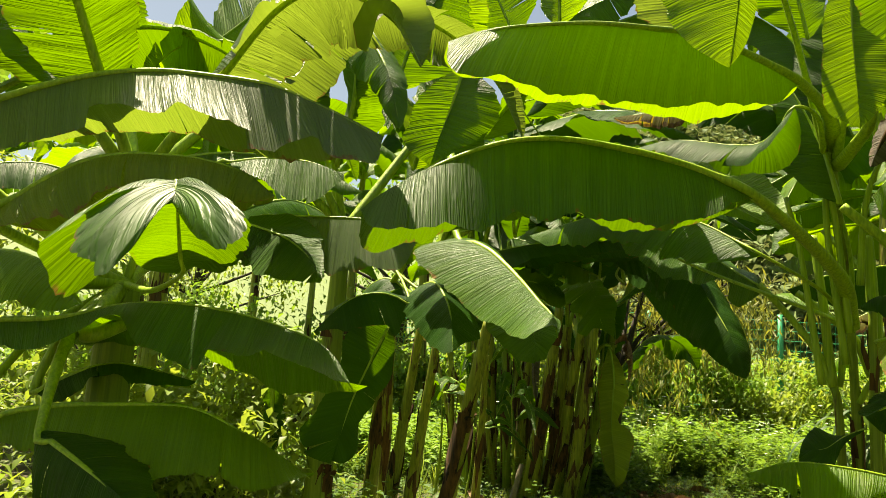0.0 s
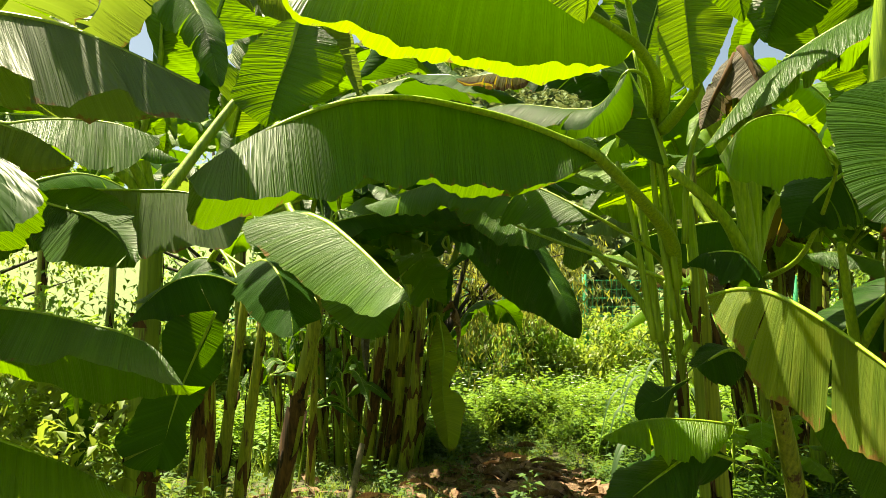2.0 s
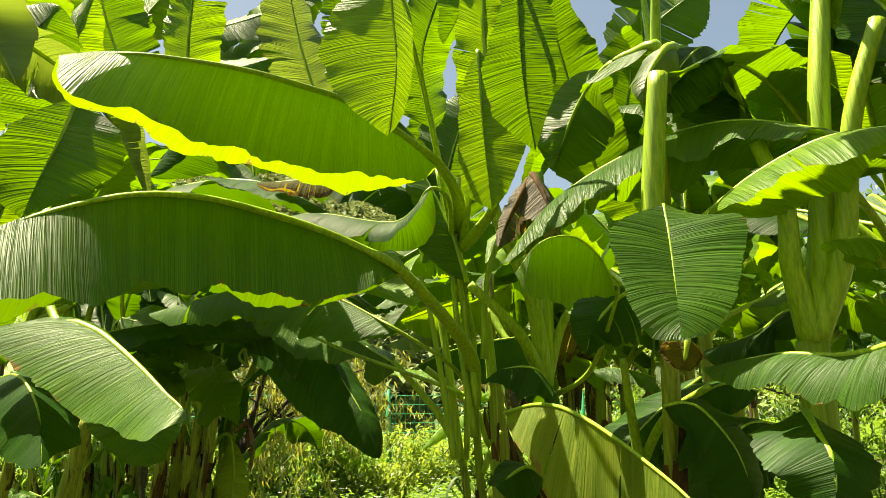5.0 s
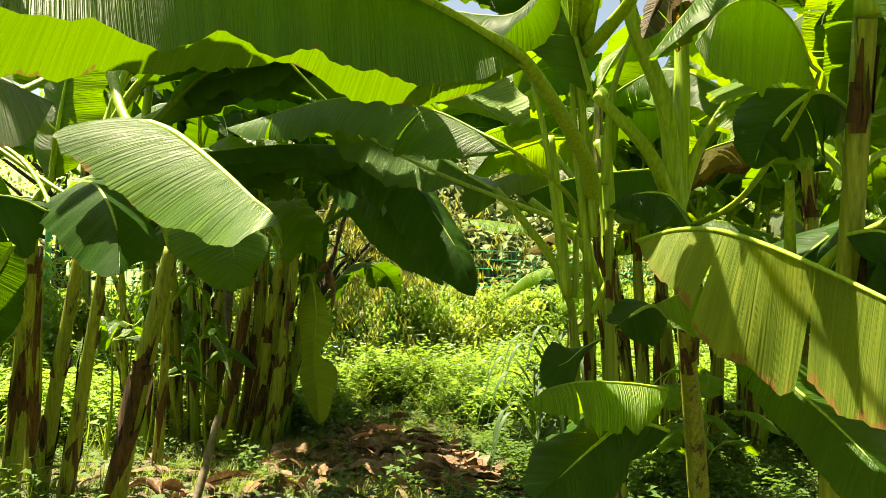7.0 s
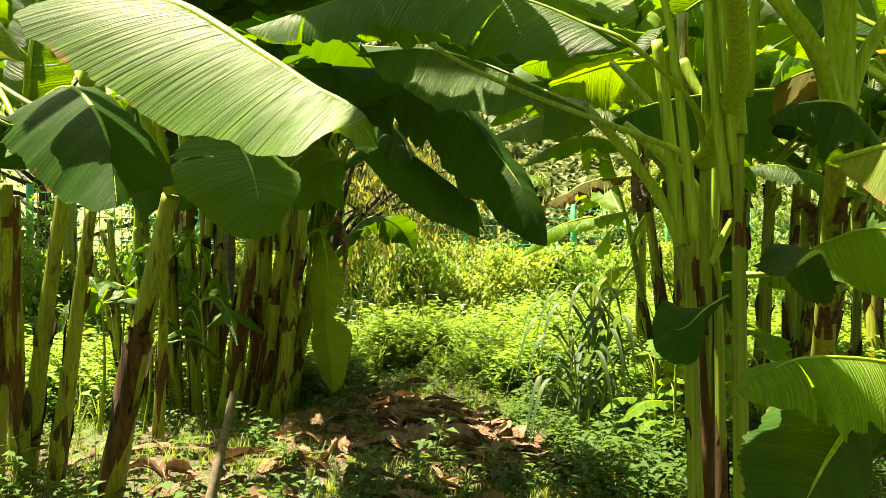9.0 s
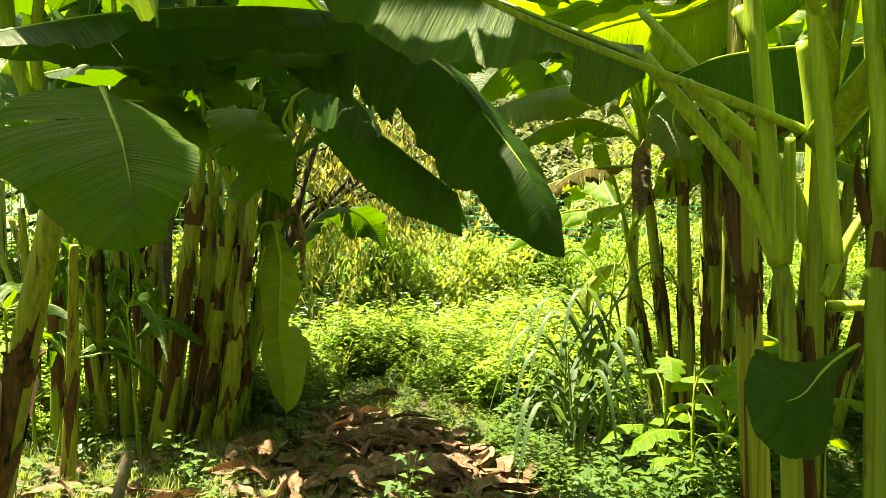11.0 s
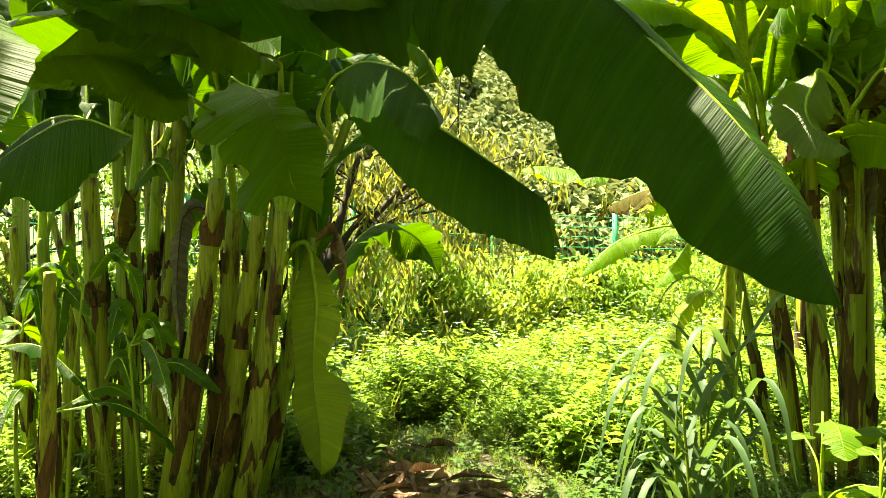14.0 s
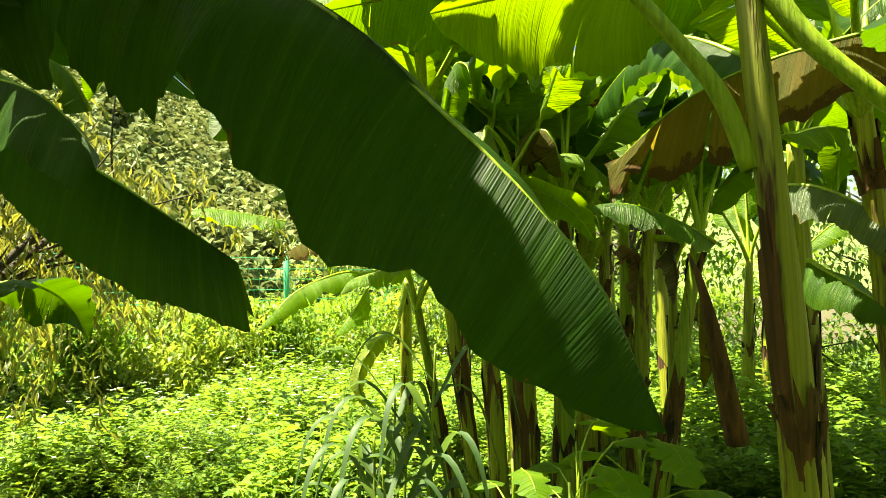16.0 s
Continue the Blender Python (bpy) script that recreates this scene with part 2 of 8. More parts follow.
def ground_material():
    m, nt = node_mat("ground_soil")
    geo = nt.nodes.new("ShaderNodeNewGeometry")
    pos = geo.outputs["Position"]
    a = noise_tex(nt, pos, 0.9, 5.0)
    b = noise_tex(nt, pos, 14.0, 6.0, 0.7)
    c = noise_tex(nt, pos, 90.0, 3.0)
    soil = ramp(nt, b, [(0.3, (0.045, 0.034, 0.022)), (0.55, (0.10, 0.075, 0.05)), (0.8, (0.19, 0.15, 0.10))])
    moss = ramp(nt, c, [(0.3, (0.03, 0.05, 0.012)), (0.7, (0.10, 0.13, 0.035))])
    fac = ramp(nt, mathn(nt, "ADD", mathn(nt, "MULTIPLY", a, 0.6), mathn(nt, "MULTIPLY", b, 0.4)), [(0.46, (0, 0, 0)), (0.56, (1, 1, 1))])
    col = mix(nt, fac, soil, moss)
    p = add(nt, "ShaderNodeBsdfPrincipled", Roughness=0.95)
    nt.links.new(col, p.inputs["Base Color"])
    nt.links.new(bump(nt, mathn(nt, "ADD", b, mathn(nt, "MULTIPLY", c, 0.4)), 0.8, 0.03), p.inputs["Normal"])
    finish(nt, p.outputs[0])
    return m


SOIL = ground_material()


def plain_material(name, low, high, rough=0.6, scale=30.0, metal=0.0):
    m, nt = node_mat(name)
    geo = nt.nodes.new("ShaderNodeNewGeometry")
    n = noise_tex(nt, geo.outputs["Position"], scale, 4.0)
    p = add(nt, "ShaderNodeBsdfPrincipled", Roughness=rough, Metallic=metal)
    nt.links.new(ramp(nt, n, [(0.3, low), (0.7, high)]), p.inputs["Base Color"])
    nt.links.new(bump(nt, n, 0.3, 0.004), p.inputs["Normal"])
    finish(nt, p.outputs[0])
    return m


FENCE_GREEN = plain_material("fence_paint", (0.02, 0.30, 0.13), (0.05, 0.45, 0.20), 0.5)
STICK = plain_material("grey_wood", (0.09, 0.075, 0.05), (0.22, 0.18, 0.12), 0.9, 60)
STONE = plain_material("stone_grey", (0.16, 0.15, 0.13), (0.36, 0.33, 0.29), 0.9, 25)
FLOWER = plain_material("petal_white", (0.6, 0.6, 0.5), (0.85, 0.85, 0.8), 0.6)


# ---- builders ----
rng = np.random.default_rng(7)


def mesh_object(name, verts, faces, mat, parent=None, label="", smooth=True):
    me = bpy.data.meshes.new(name)
    me.from_pydata([tuple(v) for v in verts], [], [tuple(f) for f in faces])
    me.materials.append(mat)
    if smooth:
        me.shade_smooth()
    ob = new(name, me)
    if parent:
        ob.parent = parent
        ob.matrix_parent_inverse = Matrix.Translation(-world_place(parent))
    if label:
        ob["label"] = label
    return ob


def bulk_mesh(name, V, Fc, mat):
    me = bpy.data.meshes.new(name)
    V, Fc = np.asarray(V, np.float32), np.asarray(Fc, np.int32)
    me.vertices.add(len(V))
    me.vertices.foreach_set("co", V.ravel())
    me.loops.add(Fc.size)
    me.loops.foreach_set("vertex_index", Fc.ravel())
    me.polygons.add(len(Fc))
    me.polygons.foreach_set("loop_start", np.arange(0, Fc.size, Fc.shape[1], dtype=np.int32))
    me.update(calc_edges=True)
    me.materials.append(mat)
    return me


def world_place(ob):
    p = Vector(ob.location)
    while ob.parent:
        p += ob.matrix_parent_inverse.translation + ob.parent.location
        ob = ob.parent
    return p


def thing(name, place, label, category, group="", kind=""):
    ob = new(name)
    ob.location = place
    ob.empty_display_size = 0.1
    return tagged(ob, label, category, group, kind)


def spline(pts, n):
    """n points evenly spread on a Catmull-Rom curve through pts, with the tangents."""
    P = np.array(pts, float)
    P = np.vstack([2 * P[0] - P[1], P, 2 * P[-1] - P[-2]])
    out = []
    for i in range(1, len(P) - 2):
        a, b, c, d = P[i - 1], P[i], P[i + 1], P[i + 2]
        for t in np.linspace(0, 1, 24, endpoint=False):
            out.append(0.5 * (2 * b + (c - a) * t + (2 * a - 5 * b + 4 * c - d) * t * t + (3 * b - a - 3 * c + d) * t ** 3))
    out.append(P[-2])
    out = np.array(out)
    seg = np.r_[0, np.cumsum(np.linalg.norm(np.diff(out, axis=0), axis=1))]
    s = np.linspace(0, seg[-1], n)
    C = np.stack([np.interp(s, seg, out[:, k]) for k in range(3)], 1)
    T = np.gradient(C, axis=0)
    T /= np.linalg.norm(T, axis=1)[:, None]
    return C, T, seg[-1]


def tube(name, pts, radii, mat, parent=None, n=16, sides=8, label="", flat=1.0, bumps=0.0, seed=0):
    """A tapered round stalk along pts; radii: from start to end."""
    C, T, L = spline(pts, n)
    r = np.interp(np.linspace(0, 1, n), np.linspace(0, 1, len(radii)), radii)
    g = np.random.default_rng(seed)
    ref = np.array([0.0, 0, 1]) if abs(T[0][2]) < 0.8 else np.array([0.0, 1, 0])
    V, Fc = [], []
    for i in range(n):
        a = np.cross(T[i], ref)
        a /= np.linalg.norm(a)
        b = np.cross(a, T[i])
        k = 1 + (g.random() - 0.5) * bumps
        for j in range(sides):
            w = 2 * math.pi * j / sides
            V.append(C[i] + r[i] * k * (math.cos(w) * a + flat * math.sin(w) * b))
    for i in range(n - 1):
        for j in range(sides):
            q = (j + 1) % sides
            Fc.append((i * sides + j, i * sides + q, (i + 1) * sides + q, (i + 1) * sides + j))
    Fc.append(tuple(range(sides))[::-1])
    Fc.append(tuple((n - 1) * sides + j for j in range(sides)))
    return mesh_object(name, V, Fc, mat, parent, label)


def leaf(plant, pts, width, fold, face, mat=GREEN, stalk=None, tears=3, seed=0, label="", wave=0.018, rib=0.014, blunt=0.45, power=1.9, shoulder=0.16, name="leaf", res=(81, 6), edges=(None, None), camber=0.03, cuts=None, lobes=0.0):
    """One banana leaf from base to tip along pts. width, fold: (left, right) half width in metres and droop in degrees; face: the way its upper side looks.
    stalk: where its stalk leaves the stem. tears: torn slits in each half. edges: the outer edge of either half, from base to tip, where it is bent in its own way;
    camber: how far such a half bulges. cuts: where the slits of the two halves are."""
    g = np.random.default_rng(seed + 1000)
    N, M = res
    C, T, L = spline(pts, N)
    S01 = np.linspace(0, 1, N)
    face = np.array(face, float)
    prof = np.minimum(1, ((S01 + 1e-4) / shoulder) ** 0.6) * np.clip(1 - np.clip((S01 - blunt) / (1 - blunt), 0, 1) ** power, 0, 1) ** 0.7
    V, Fc, U1, U2 = [], [], [], []
    vs = np.arange(M + 1) / M
    rag = 1 + 0.05 * np.interp(S01, np.linspace(0, 1, 24), g.normal(size=24)) + 0.018 * g.normal(size=N)
    prof = prof * rag * (1 - lobes * np.abs(np.sin(S01 * 14.0 + 0.6)) ** 3)
    for side, w, f, edge, slits in ((-1, width[0], fold[0], edges[0], cuts[0] if cuts else None), (1, width[1], fold[1], edges[1], cuts[1] if cuts else None)):
        E = spline(edge, N)[0] if edge else None
        cuts_here = np.array(slits, int) if slits is not None else np.sort(g.choice(np.arange(10, N - 8), size=tears, replace=False)) if tears else np.array([], int)
        marks = [0, *[int(c) for c in cuts_here], N - 1]
        ph = g.random() * 6.28
        fr = 0.07 + 0.04 * g.random(), 0.027 + 0.02 * g.random(), 0.011 + 0.004 * g.random()
        for k in range(len(marks) - 1):
            i0, i1 = marks[k], marks[k + 1]
            if i1 - i0 < 1:
                continue
            turn = g.normal() * (7 if tears else 0)
            gap = g.random() * 0.30 if k else 0
            shrink = 1 - g.random() * 0.10 * (tears > 0)
            base = sum(len(x) for x in V)
            I = np.arange(i0, i1 + 1)
            nrm = face - T[I] * (T[I] @ face)[:, None]
            nrm /= np.linalg.norm(nrm, axis=1)[:, None]
            lat = np.cross(T[I], nrm) * side
            ang = np.radians((f + turn * vs) * (0.45 + 0.75 * vs))
            step = (w * prof[I] * shrink / M)[:, None, None]
            run = np.cumsum(np.where(vs > 0, np.cos(ang), 0))[None, :, None]
            sag = np.cumsum(np.where(vs > 0, np.sin(ang), 0))[None, :, None]
            x = I * L / N
            ripple = (wave * prof[I] * (np.sin(x / fr[0] + ph) + 0.6 * np.sin(x / fr[1] + 2 * ph) + 0.25 * np.sin(x / fr[2] + 3 * ph)))[:, None] * vs[None] ** 1.2
            slant = (0.22 * w * prof[I])[:, None] * vs[None]
            if k:
                slant[0] += gap * vs * 0.03
            Q = C[I][:, None] + step * (run * lat[:, None] - sag * nrm[:, None]) + ripple[..., None] * nrm[:, None] + slant[..., None] * T[I][:, None]
            if E is not None:
                span = E[I] - C[I]
                far = np.linalg.norm(span, axis=1)
                bow = (nrm * camber * 4 * np.minimum(far, 0.3)[:, None])[:, None] * (vs * (1 - vs))[None, :, None]
                lift = (wave * np.minimum(1, far / 0.12) * (np.sin(x / fr[0] + ph) + 0.6 * np.sin(x / fr[1] + 2 * ph) + 0.25 * np.sin(x / fr[2] + 3 * ph)))[:, None] * vs[None] ** 1.3
                out = nrm + np.array([0, -0.5, 0]) * (1 if k % 2 else -1) * (len(marks) > 2)
                stretch = vs[None] * (1 + (rag[I] - 1)[:, None] * 0.6 * vs[None])
                gapped = T[I][:, None] * ((gap * 0.05 * vs ** 2)[None, :, None] if k else 0.0)
                Q = C[I][:, None] + span[:, None] * stretch[..., None] + bow + (lift + (0.02 * g.normal() * vs[None] ** 2 if len(marks) > 2 else 0))[..., None] * out[:, None] + gapped
                w_here = float(far.mean())
            V.append(Q.reshape(-1, 3))
            U1.append(np.stack([(S01[I] * L + side * 7.3 + seed * 0.37)[:, None] - 0.10 * vs[None] * w, np.repeat(side * vs[None] * (w if E is None else w_here), len(I), 0)], 2).reshape(-1, 2))
            U2.append(np.stack([np.repeat(S01[I][:, None], M + 1, 1), np.repeat(side * vs[None], len(I), 0)], 2).reshape(-1, 2))
            for a in range(i1 - i0):
                for j in range(M):
                    c = base + a * (M + 1) + j
                    quad = (c, c + 1, c + M + 2, c + M + 1)
                    Fc.append(quad if side > 0 else quad[::-1])
    V, U1, U2 = np.concatenate(V), np.concatenate(U1), np.concatenate(U2)
    me = bulk_mesh(name, V, Fc, mat)
    me.shade_smooth()
    ob = new(name, me)
    ob.parent = plant
    ob.matrix_parent_inverse = Matrix.Translation(-world_place(plant))
    if label:
        ob["label"] = label
    idx = np.zeros(len(me.loops), int)
    me.loops.foreach_get("vertex_index", idx)
    for nm, U in (("metres", U1), ("unit", U2)):
        layer = me.uv_layers.new(name=nm)
        layer.data.foreach_set("uv", U[idx].ravel())
    ribpts = [tuple(c) for c in C[:: 10]] + [tuple(C[-1])]
    off = []
    for i in list(range(0, N, 10)) + [N - 1]:
        nrm = face - T[i] * face.dot(T[i])
        nrm /= np.linalg.norm(nrm)
        off.append(tuple(C[i] - nrm * rib * 0.35))
    radii = [rib, rib * 0.75, rib * 0.5, rib * 0.12]
    if stalk is not None:
        a, b = Vector(stalk), Vector(off[0])
        back = Vector(T[0]) * -0.3 * (b - a).length
        off = [tuple(a), tuple((a + b) / 2 + back * 0.4 + Vector((0, 0, 0.03)))] + off
        radii = [rib * 2.1, rib * 1.5, rib * 1.15, rib * 0.8, rib * 0.5, rib * 0.12]
    ribmat = HUSK if mat in (DEAD, LITTER) else RIB
    tube("midrib", off, radii, ribmat, ob, n=len(off) * 4, sides=7, flat=0.8)
    return ob


def pseudostem(plant, pts, r0, r1, mat=STEM, seed=0, husks=3):
    """Banana stem with overlapping sheath edges and some dry husk flaps."""
    g = np.random.default_rng(seed)
    n = 40
    C, T, L = spline(pts, n)
    V, Fc = [], []
    sides = 18
    steps = np.sort(g.random(7))
    ph = g.random() * 6.28
    for i in range(n):
        s = i / (n - 1)
        ref = np.array([1.0, 0, 0])
        a = np.cross(T[i], ref)
        a /= np.linalg.norm(a)
        b = np.cross(a, T[i])
        for j in range(sides):
            w = 2 * math.pi * j / sides
            r = r0 + (r1 - r0) * s
            for q, st in enumerate(steps):
                edge = st + 0.10 * math.sin(w + q * 2.4)
                r *= 1.0 + 0.05 * (1 / (1 + math.exp((s - edge) * 90))) - 0.025
            r *= 1 + 0.07 * math.cos(2 * w + ph + 1.5 * s) + 0.05 * math.cos(5 * w + 2 * ph - 2.5 * s)
            V.append(C[i] + r * (math.cos(w) * a + math.sin(w) * b))
    for i in range(n - 1):
        for j in range(sides):
            q = (j + 1) % sides
            Fc.append((i * sides + j, i * sides + q, (i + 1) * sides + q, (i + 1) * sides + j))
    Fc.append(tuple((n - 1) * sides + j for j in range(sides)))
    ob = mesh_object("pseudostem", V, Fc, mat, plant)
    def sleeve(s0, s1, grow, sides=12, rows=7, arc=2 * math.pi):
        V, Fc = [], []
        w0 = g.random() * 6.28
        shut = arc > 6
        for u in range(rows):
            for j in range(sides):
                w = w0 + arc * j / (sides if shut else sides - 1)
                lift = 0.16 * (s1 - s0 + 0.05) * math.sin(2 * w + w0) + ((0.15 if shut else 0.10) * g.random() if u == rows - 1 else (-0.02 * g.random() if u == 0 and not shut else 0))
                s = min(max(s0 + (s1 - s0) * u / (rows - 1) + lift * u / (rows - 1), 0), 1)
                x = s * (n - 1)
                i = min(int(x), n - 2)
                c, t = C[i] + (C[i + 1] - C[i]) * (x - i), T[i]
                a = np.cross(t, [1.0, 0, 0])
                a /= np.linalg.norm(a)
                e = np.cross(a, t)
                r = (r0 + (r1 - r0) * s) * (grow + (0.10 + 0.30 * g.random() if u == rows - 1 else 0.05 * math.sin(3 * w + u)))
                V.append(c + r * (math.cos(w) * a + math.sin(w) * e))
        for u in range(rows - 1):
            for j in range(sides if shut else sides - 1):
                q = (j + 1) % sides
                Fc.append((u * sides + j, u * sides + q, (u + 1) * sides + q, (u + 1) * sides + j))
        mesh_object("dry_sheath", V, Fc, HUSK, ob, "brown dry sheath round the stem")

    if husks > 5:
        sleeve(0.0, 0.08 + 0.32 * g.random(), 1.08)
        rings = [0.34 + 0.6 * g.random() for k in range(int(g.integers(1, 3)))]
        for s0 in rings:
            sleeve(s0, s0 + 0.006 + 0.03 * g.random() ** 2, 1.04, sides=9, rows=4, arc=1.2 + 2.4 * g.random())
        sleeve(0.1 + 0.2 * g.random(), 0.35 + 0.35 * g.random(), 1.04, sides=7, rows=6, arc=0.7 + 0.9 * g.random())
    else:
        rings = [0.2 + 0.7 * g.random() for k in range(max(husks, 1))]
    for k in range(husks // 2 if husks > 5 else husks):
        s = min(0.97, rings[k % len(rings)] + 0.02 + 0.05 * g.random())
        i = int(s * (n - 1))
        w0 = g.random() * 6.28
        length = 0.06 + 0.14 * g.random()
        V, Fc = [], []
        rows, cols = 8, 6
        a = np.cross(T[i], [1.0, 0, 0])
        a /= np.linalg.norm(a)
        b = np.cross(a, T[i])
        for u in range(rows):
            for v in range(cols):
                w = w0 + (v / (cols - 1) - 0.5) * (1.7 - 1.3 * u / rows)
                peel = 1.06 + 0.9 * (u / rows) ** 3 * g.random() + 0.05 * math.sin(v * 2.1)
                r = (r0 + (r1 - r0) * s) * peel
                V.append(C[i] + T[i] * length * (u / rows - 0.5) + r * (math.cos(w) * a + math.sin(w) * b))
        for u in range(rows - 1):
            for v in range(cols - 1):
                c = u * cols + v
                Fc.append((c, c + 1, c + cols + 1, c + cols))
        mesh_object("dry_husk", V, Fc, HUSK, ob, "peeling brown dry sheath")
    return ob


def crown(plant, top, n, length, seed, mats=(GREEN, GREEN, FRESH, DEEP_SHADE), rise=0.55, half=0.2, turn=(0, 360), stalk=0.4, droop=0.7, fold=(20, 65), tears=(2, 9), low=15, high=80, rib=0.012):
    """A head of leaves that arch out from the top of a stem."""
    g = np.random.default_rng(seed)
    for k in range(n):
        az = radians(turn[0] + (turn[1] - turn[0]) * ((k * 0.618 + g.random() * 0.2) % 1.0))
        el = radians(low + (high - low) * g.random())
        Lf = length * (0.75 + 0.4 * g.random())
        out = np.array([math.cos(az), math.sin(az), 0])
        up = np.array([0, 0, 1.0])
        d0 = math.cos(el) * out + math.sin(el) * up
        t0 = np.array(top, float)
        p0 = t0 + d0 * stalk * (0.7 + 0.5 * g.random())
        p1 = p0 + d0 * Lf * 0.45
        p1 = p1 - up * Lf * 0.10 * droop
        p2 = p1 + (math.cos(el) * out * 1.15 + math.sin(el) * up * 0.5) * Lf * 0.35 - up * Lf * 0.28 * droop
        p3 = p2 + (math.cos(el) * out) * Lf * 0.2 - up * Lf * 0.25 * droop
        f = fold[0] + (fold[1] - fold[0]) * g.random()
        h = half * (0.8 + 0.4 * g.random())
        nrm = -math.sin(el) * out + math.cos(el) * up + np.array([g.normal() * 0.25, g.normal() * 0.25, 0])
        leaf(plant, [p0, p1, p2, p3], (h, h), (f + g.normal() * 8, f + g.normal() * 8), nrm, mats[int(g.integers(len(mats)))],
             stalk=t0 - up * 0.05, tears=int(g.integers(tears[0], tears[1])), seed=seed * 31 + k, rib=rib)


def banana(base, top, r0, r1, seed, label, n=6, length=1.5, category="banana plant", group="", husks=3, mat=STEM, **kw):
    plant = thing("banana_plant", base, label, category, group)
    mid = tuple((a + b) / 2 + c for a, b, c in zip(base, top, ((seed % 5 - 2) * 0.012, (seed % 3 - 1) * 0.012, 0)))
    pseudostem(plant, [base, mid, top], r0, r1, mat, seed, husks)
    if n:
        crown(plant, top, n, length, seed, **kw)
    return plant


def dry_hangers(plant, top, n, seed, reach=0.35):
    """Withered leaves that hang down round a stem."""
    g = np.random.default_rng(seed)
    for k in range(n):
        az = g.random() * 6.28
        d = np.array([math.cos(az), math.sin(az), 0])
        p = np.array(top, float) + np.array([0, 0, g.normal() * 0.12])
        Lf = 0.35 + 0.45 * g.random()
        a = p + d * (0.06 + reach * 0.5 * g.random()) + np.array([0, 0, 0.05])
        leaf(plant, [p, a, a + d * 0.05 - np.array([0, 0, Lf * 0.5]), a + d * 0.02 - np.array([0, 0, Lf])], (0.05 + 0.05 * g.random(),) * 2, (30 + 40 * g.random(), 30 + 40 * g.random()), d + np.array([g.normal() * 0.3, g.normal() * 0.3, 0.2]),
             (DEAD, BURNT, LITTER)[int(g.integers(3))], tears=3, seed=seed * 13 + k, rib=0.006, wave=0.02, name="dry_leaf", label="withered brown hanging leaf")


# ---- ground ----
def ground_z(x, y):
    """Gentle swells of the ground."""
    x, y = np.asarray(x, float), np.asarray(y, float)
    far = np.clip((np.hypot(x, y - 5) - 12) / 60, 0, 1)
    return 0.03 * np.sin(x * 1.3 + 0.4) * np.cos(y * 1.1) + 0.015 * np.sin(x * 3.1 + y * 2.3) - 0.02 + far * 0.6 * np.sin(x * 0.05 + y * 0.03)


def build_ground():
    ticks = np.sinh(np.linspace(-1, 1, 121) * 6.2) / np.sinh(6.2) * 900
    xs, ys = ticks + 2.0, ticks + 6.0
    X, Y = np.meshgrid(xs, ys, indexing="ij")
    Z = ground_z(X, Y)
    n = len(xs)
    V = np.stack([X.ravel(), Y.ravel(), Z.ravel()], 1)
    Fc = [(i * n + j, (i + 1) * n + j, (i + 1) * n + j + 1, i * n + j + 1) for i in range(n - 1) for j in range(n - 1)]
    tagged(mesh_object("ground", V, Fc, SOIL), "bare brown soil with moss and thin grass", "ground", kind="structure")


build_ground()

# ---- banana plants ----
plant = thing("banana_plant", (1.80, 3.02, 0.00), "young banana plant with pale green stem and long arching leaves", "banana plant", "banana plants beside the path")
pseudostem(plant, [(1.80, 3.02, 0.00), (1.76, 2.98, 0.80), (1.70, 2.93, 1.55), (1.52, 2.71, 2.22)], 0.022, 0.015, STEM, 11, 6)
pseudostem(plant, [(1.91, 3.06, 0.00), (1.89, 3.07, 1.07), (1.87, 3.08, 1.37)], 0.021, 0.017, STEM, 12, 6)
pseudostem(plant, [(1.75, 2.83, 0.00), (1.74, 2.84, 1.27), (1.74, 2.84, 1.63)], 0.021, 0.017, STEM, 13, 4)
pseudostem(plant, [(1.72, 2.96, 0.00), (1.68, 2.98, 1.12), (1.66, 2.99, 1.30)], 0.024, 0.019, STEM, 14, 4)
tube("leaf_stalk", [(1.66, 2.99, 1.30), (1.60, 3.02, 1.45), (1.52, 3.07, 1.58), (1.41, 3.12, 1.72)], (0.018, 0.0162, 0.0144), RIB, plant, n=20)
tube("leaf_stalk", [(1.66, 2.99, 1.30), (1.65, 3.00, 1.40), (1.63, 3.01, 1.65), (1.60, 3.03, 1.93)], (0.021, 0.0189, 0.016800000000000002), RIB, plant, n=20)
tube("leaf_stalk", [(1.69, 3.00, 1.30), (1.70, 3.00, 1.38), (1.70, 3.00, 1.56)], (0.014, 0.0126, 0.011200000000000002), RIB, plant, n=20)
tube("leaf_stalk", [(1.86, 3.07, 1.35), (1.81, 3.10, 1.50), (1.71, 3.15, 1.61), (1.61, 3.20, 1.70)], (0.02, 0.018000000000000002, 0.016), RIB, plant, n=20)
tube("leaf_stalk", [(1.90, 3.10, 1.35), (1.91, 3.10, 1.59), (1.88, 3.11, 1.81)], (0.019, 0.017, 0.015), RIB, plant, n=20)
tube("leaf_stalk", [(1.74, 2.95, 1.24), (1.79, 2.93, 1.35), (1.82, 2.91, 1.41)], (0.014, 0.0126, 0.011200000000000002), RIB, plant, n=20)
tube("leaf_stalk", [(1.74, 2.84, 1.62), (1.74, 2.85, 1.76), (1.73, 2.85, 1.91)], (0.024, 0.0216, 0.019200000000000002), RIB, plant, n=20)
tube("dry_sheath", [(1.73, 2.85, 1.38), (1.71, 2.86, 1.46), (1.71, 2.86, 1.51)], (0.012, 0.01, 0.003), HUSK, plant, n=20)
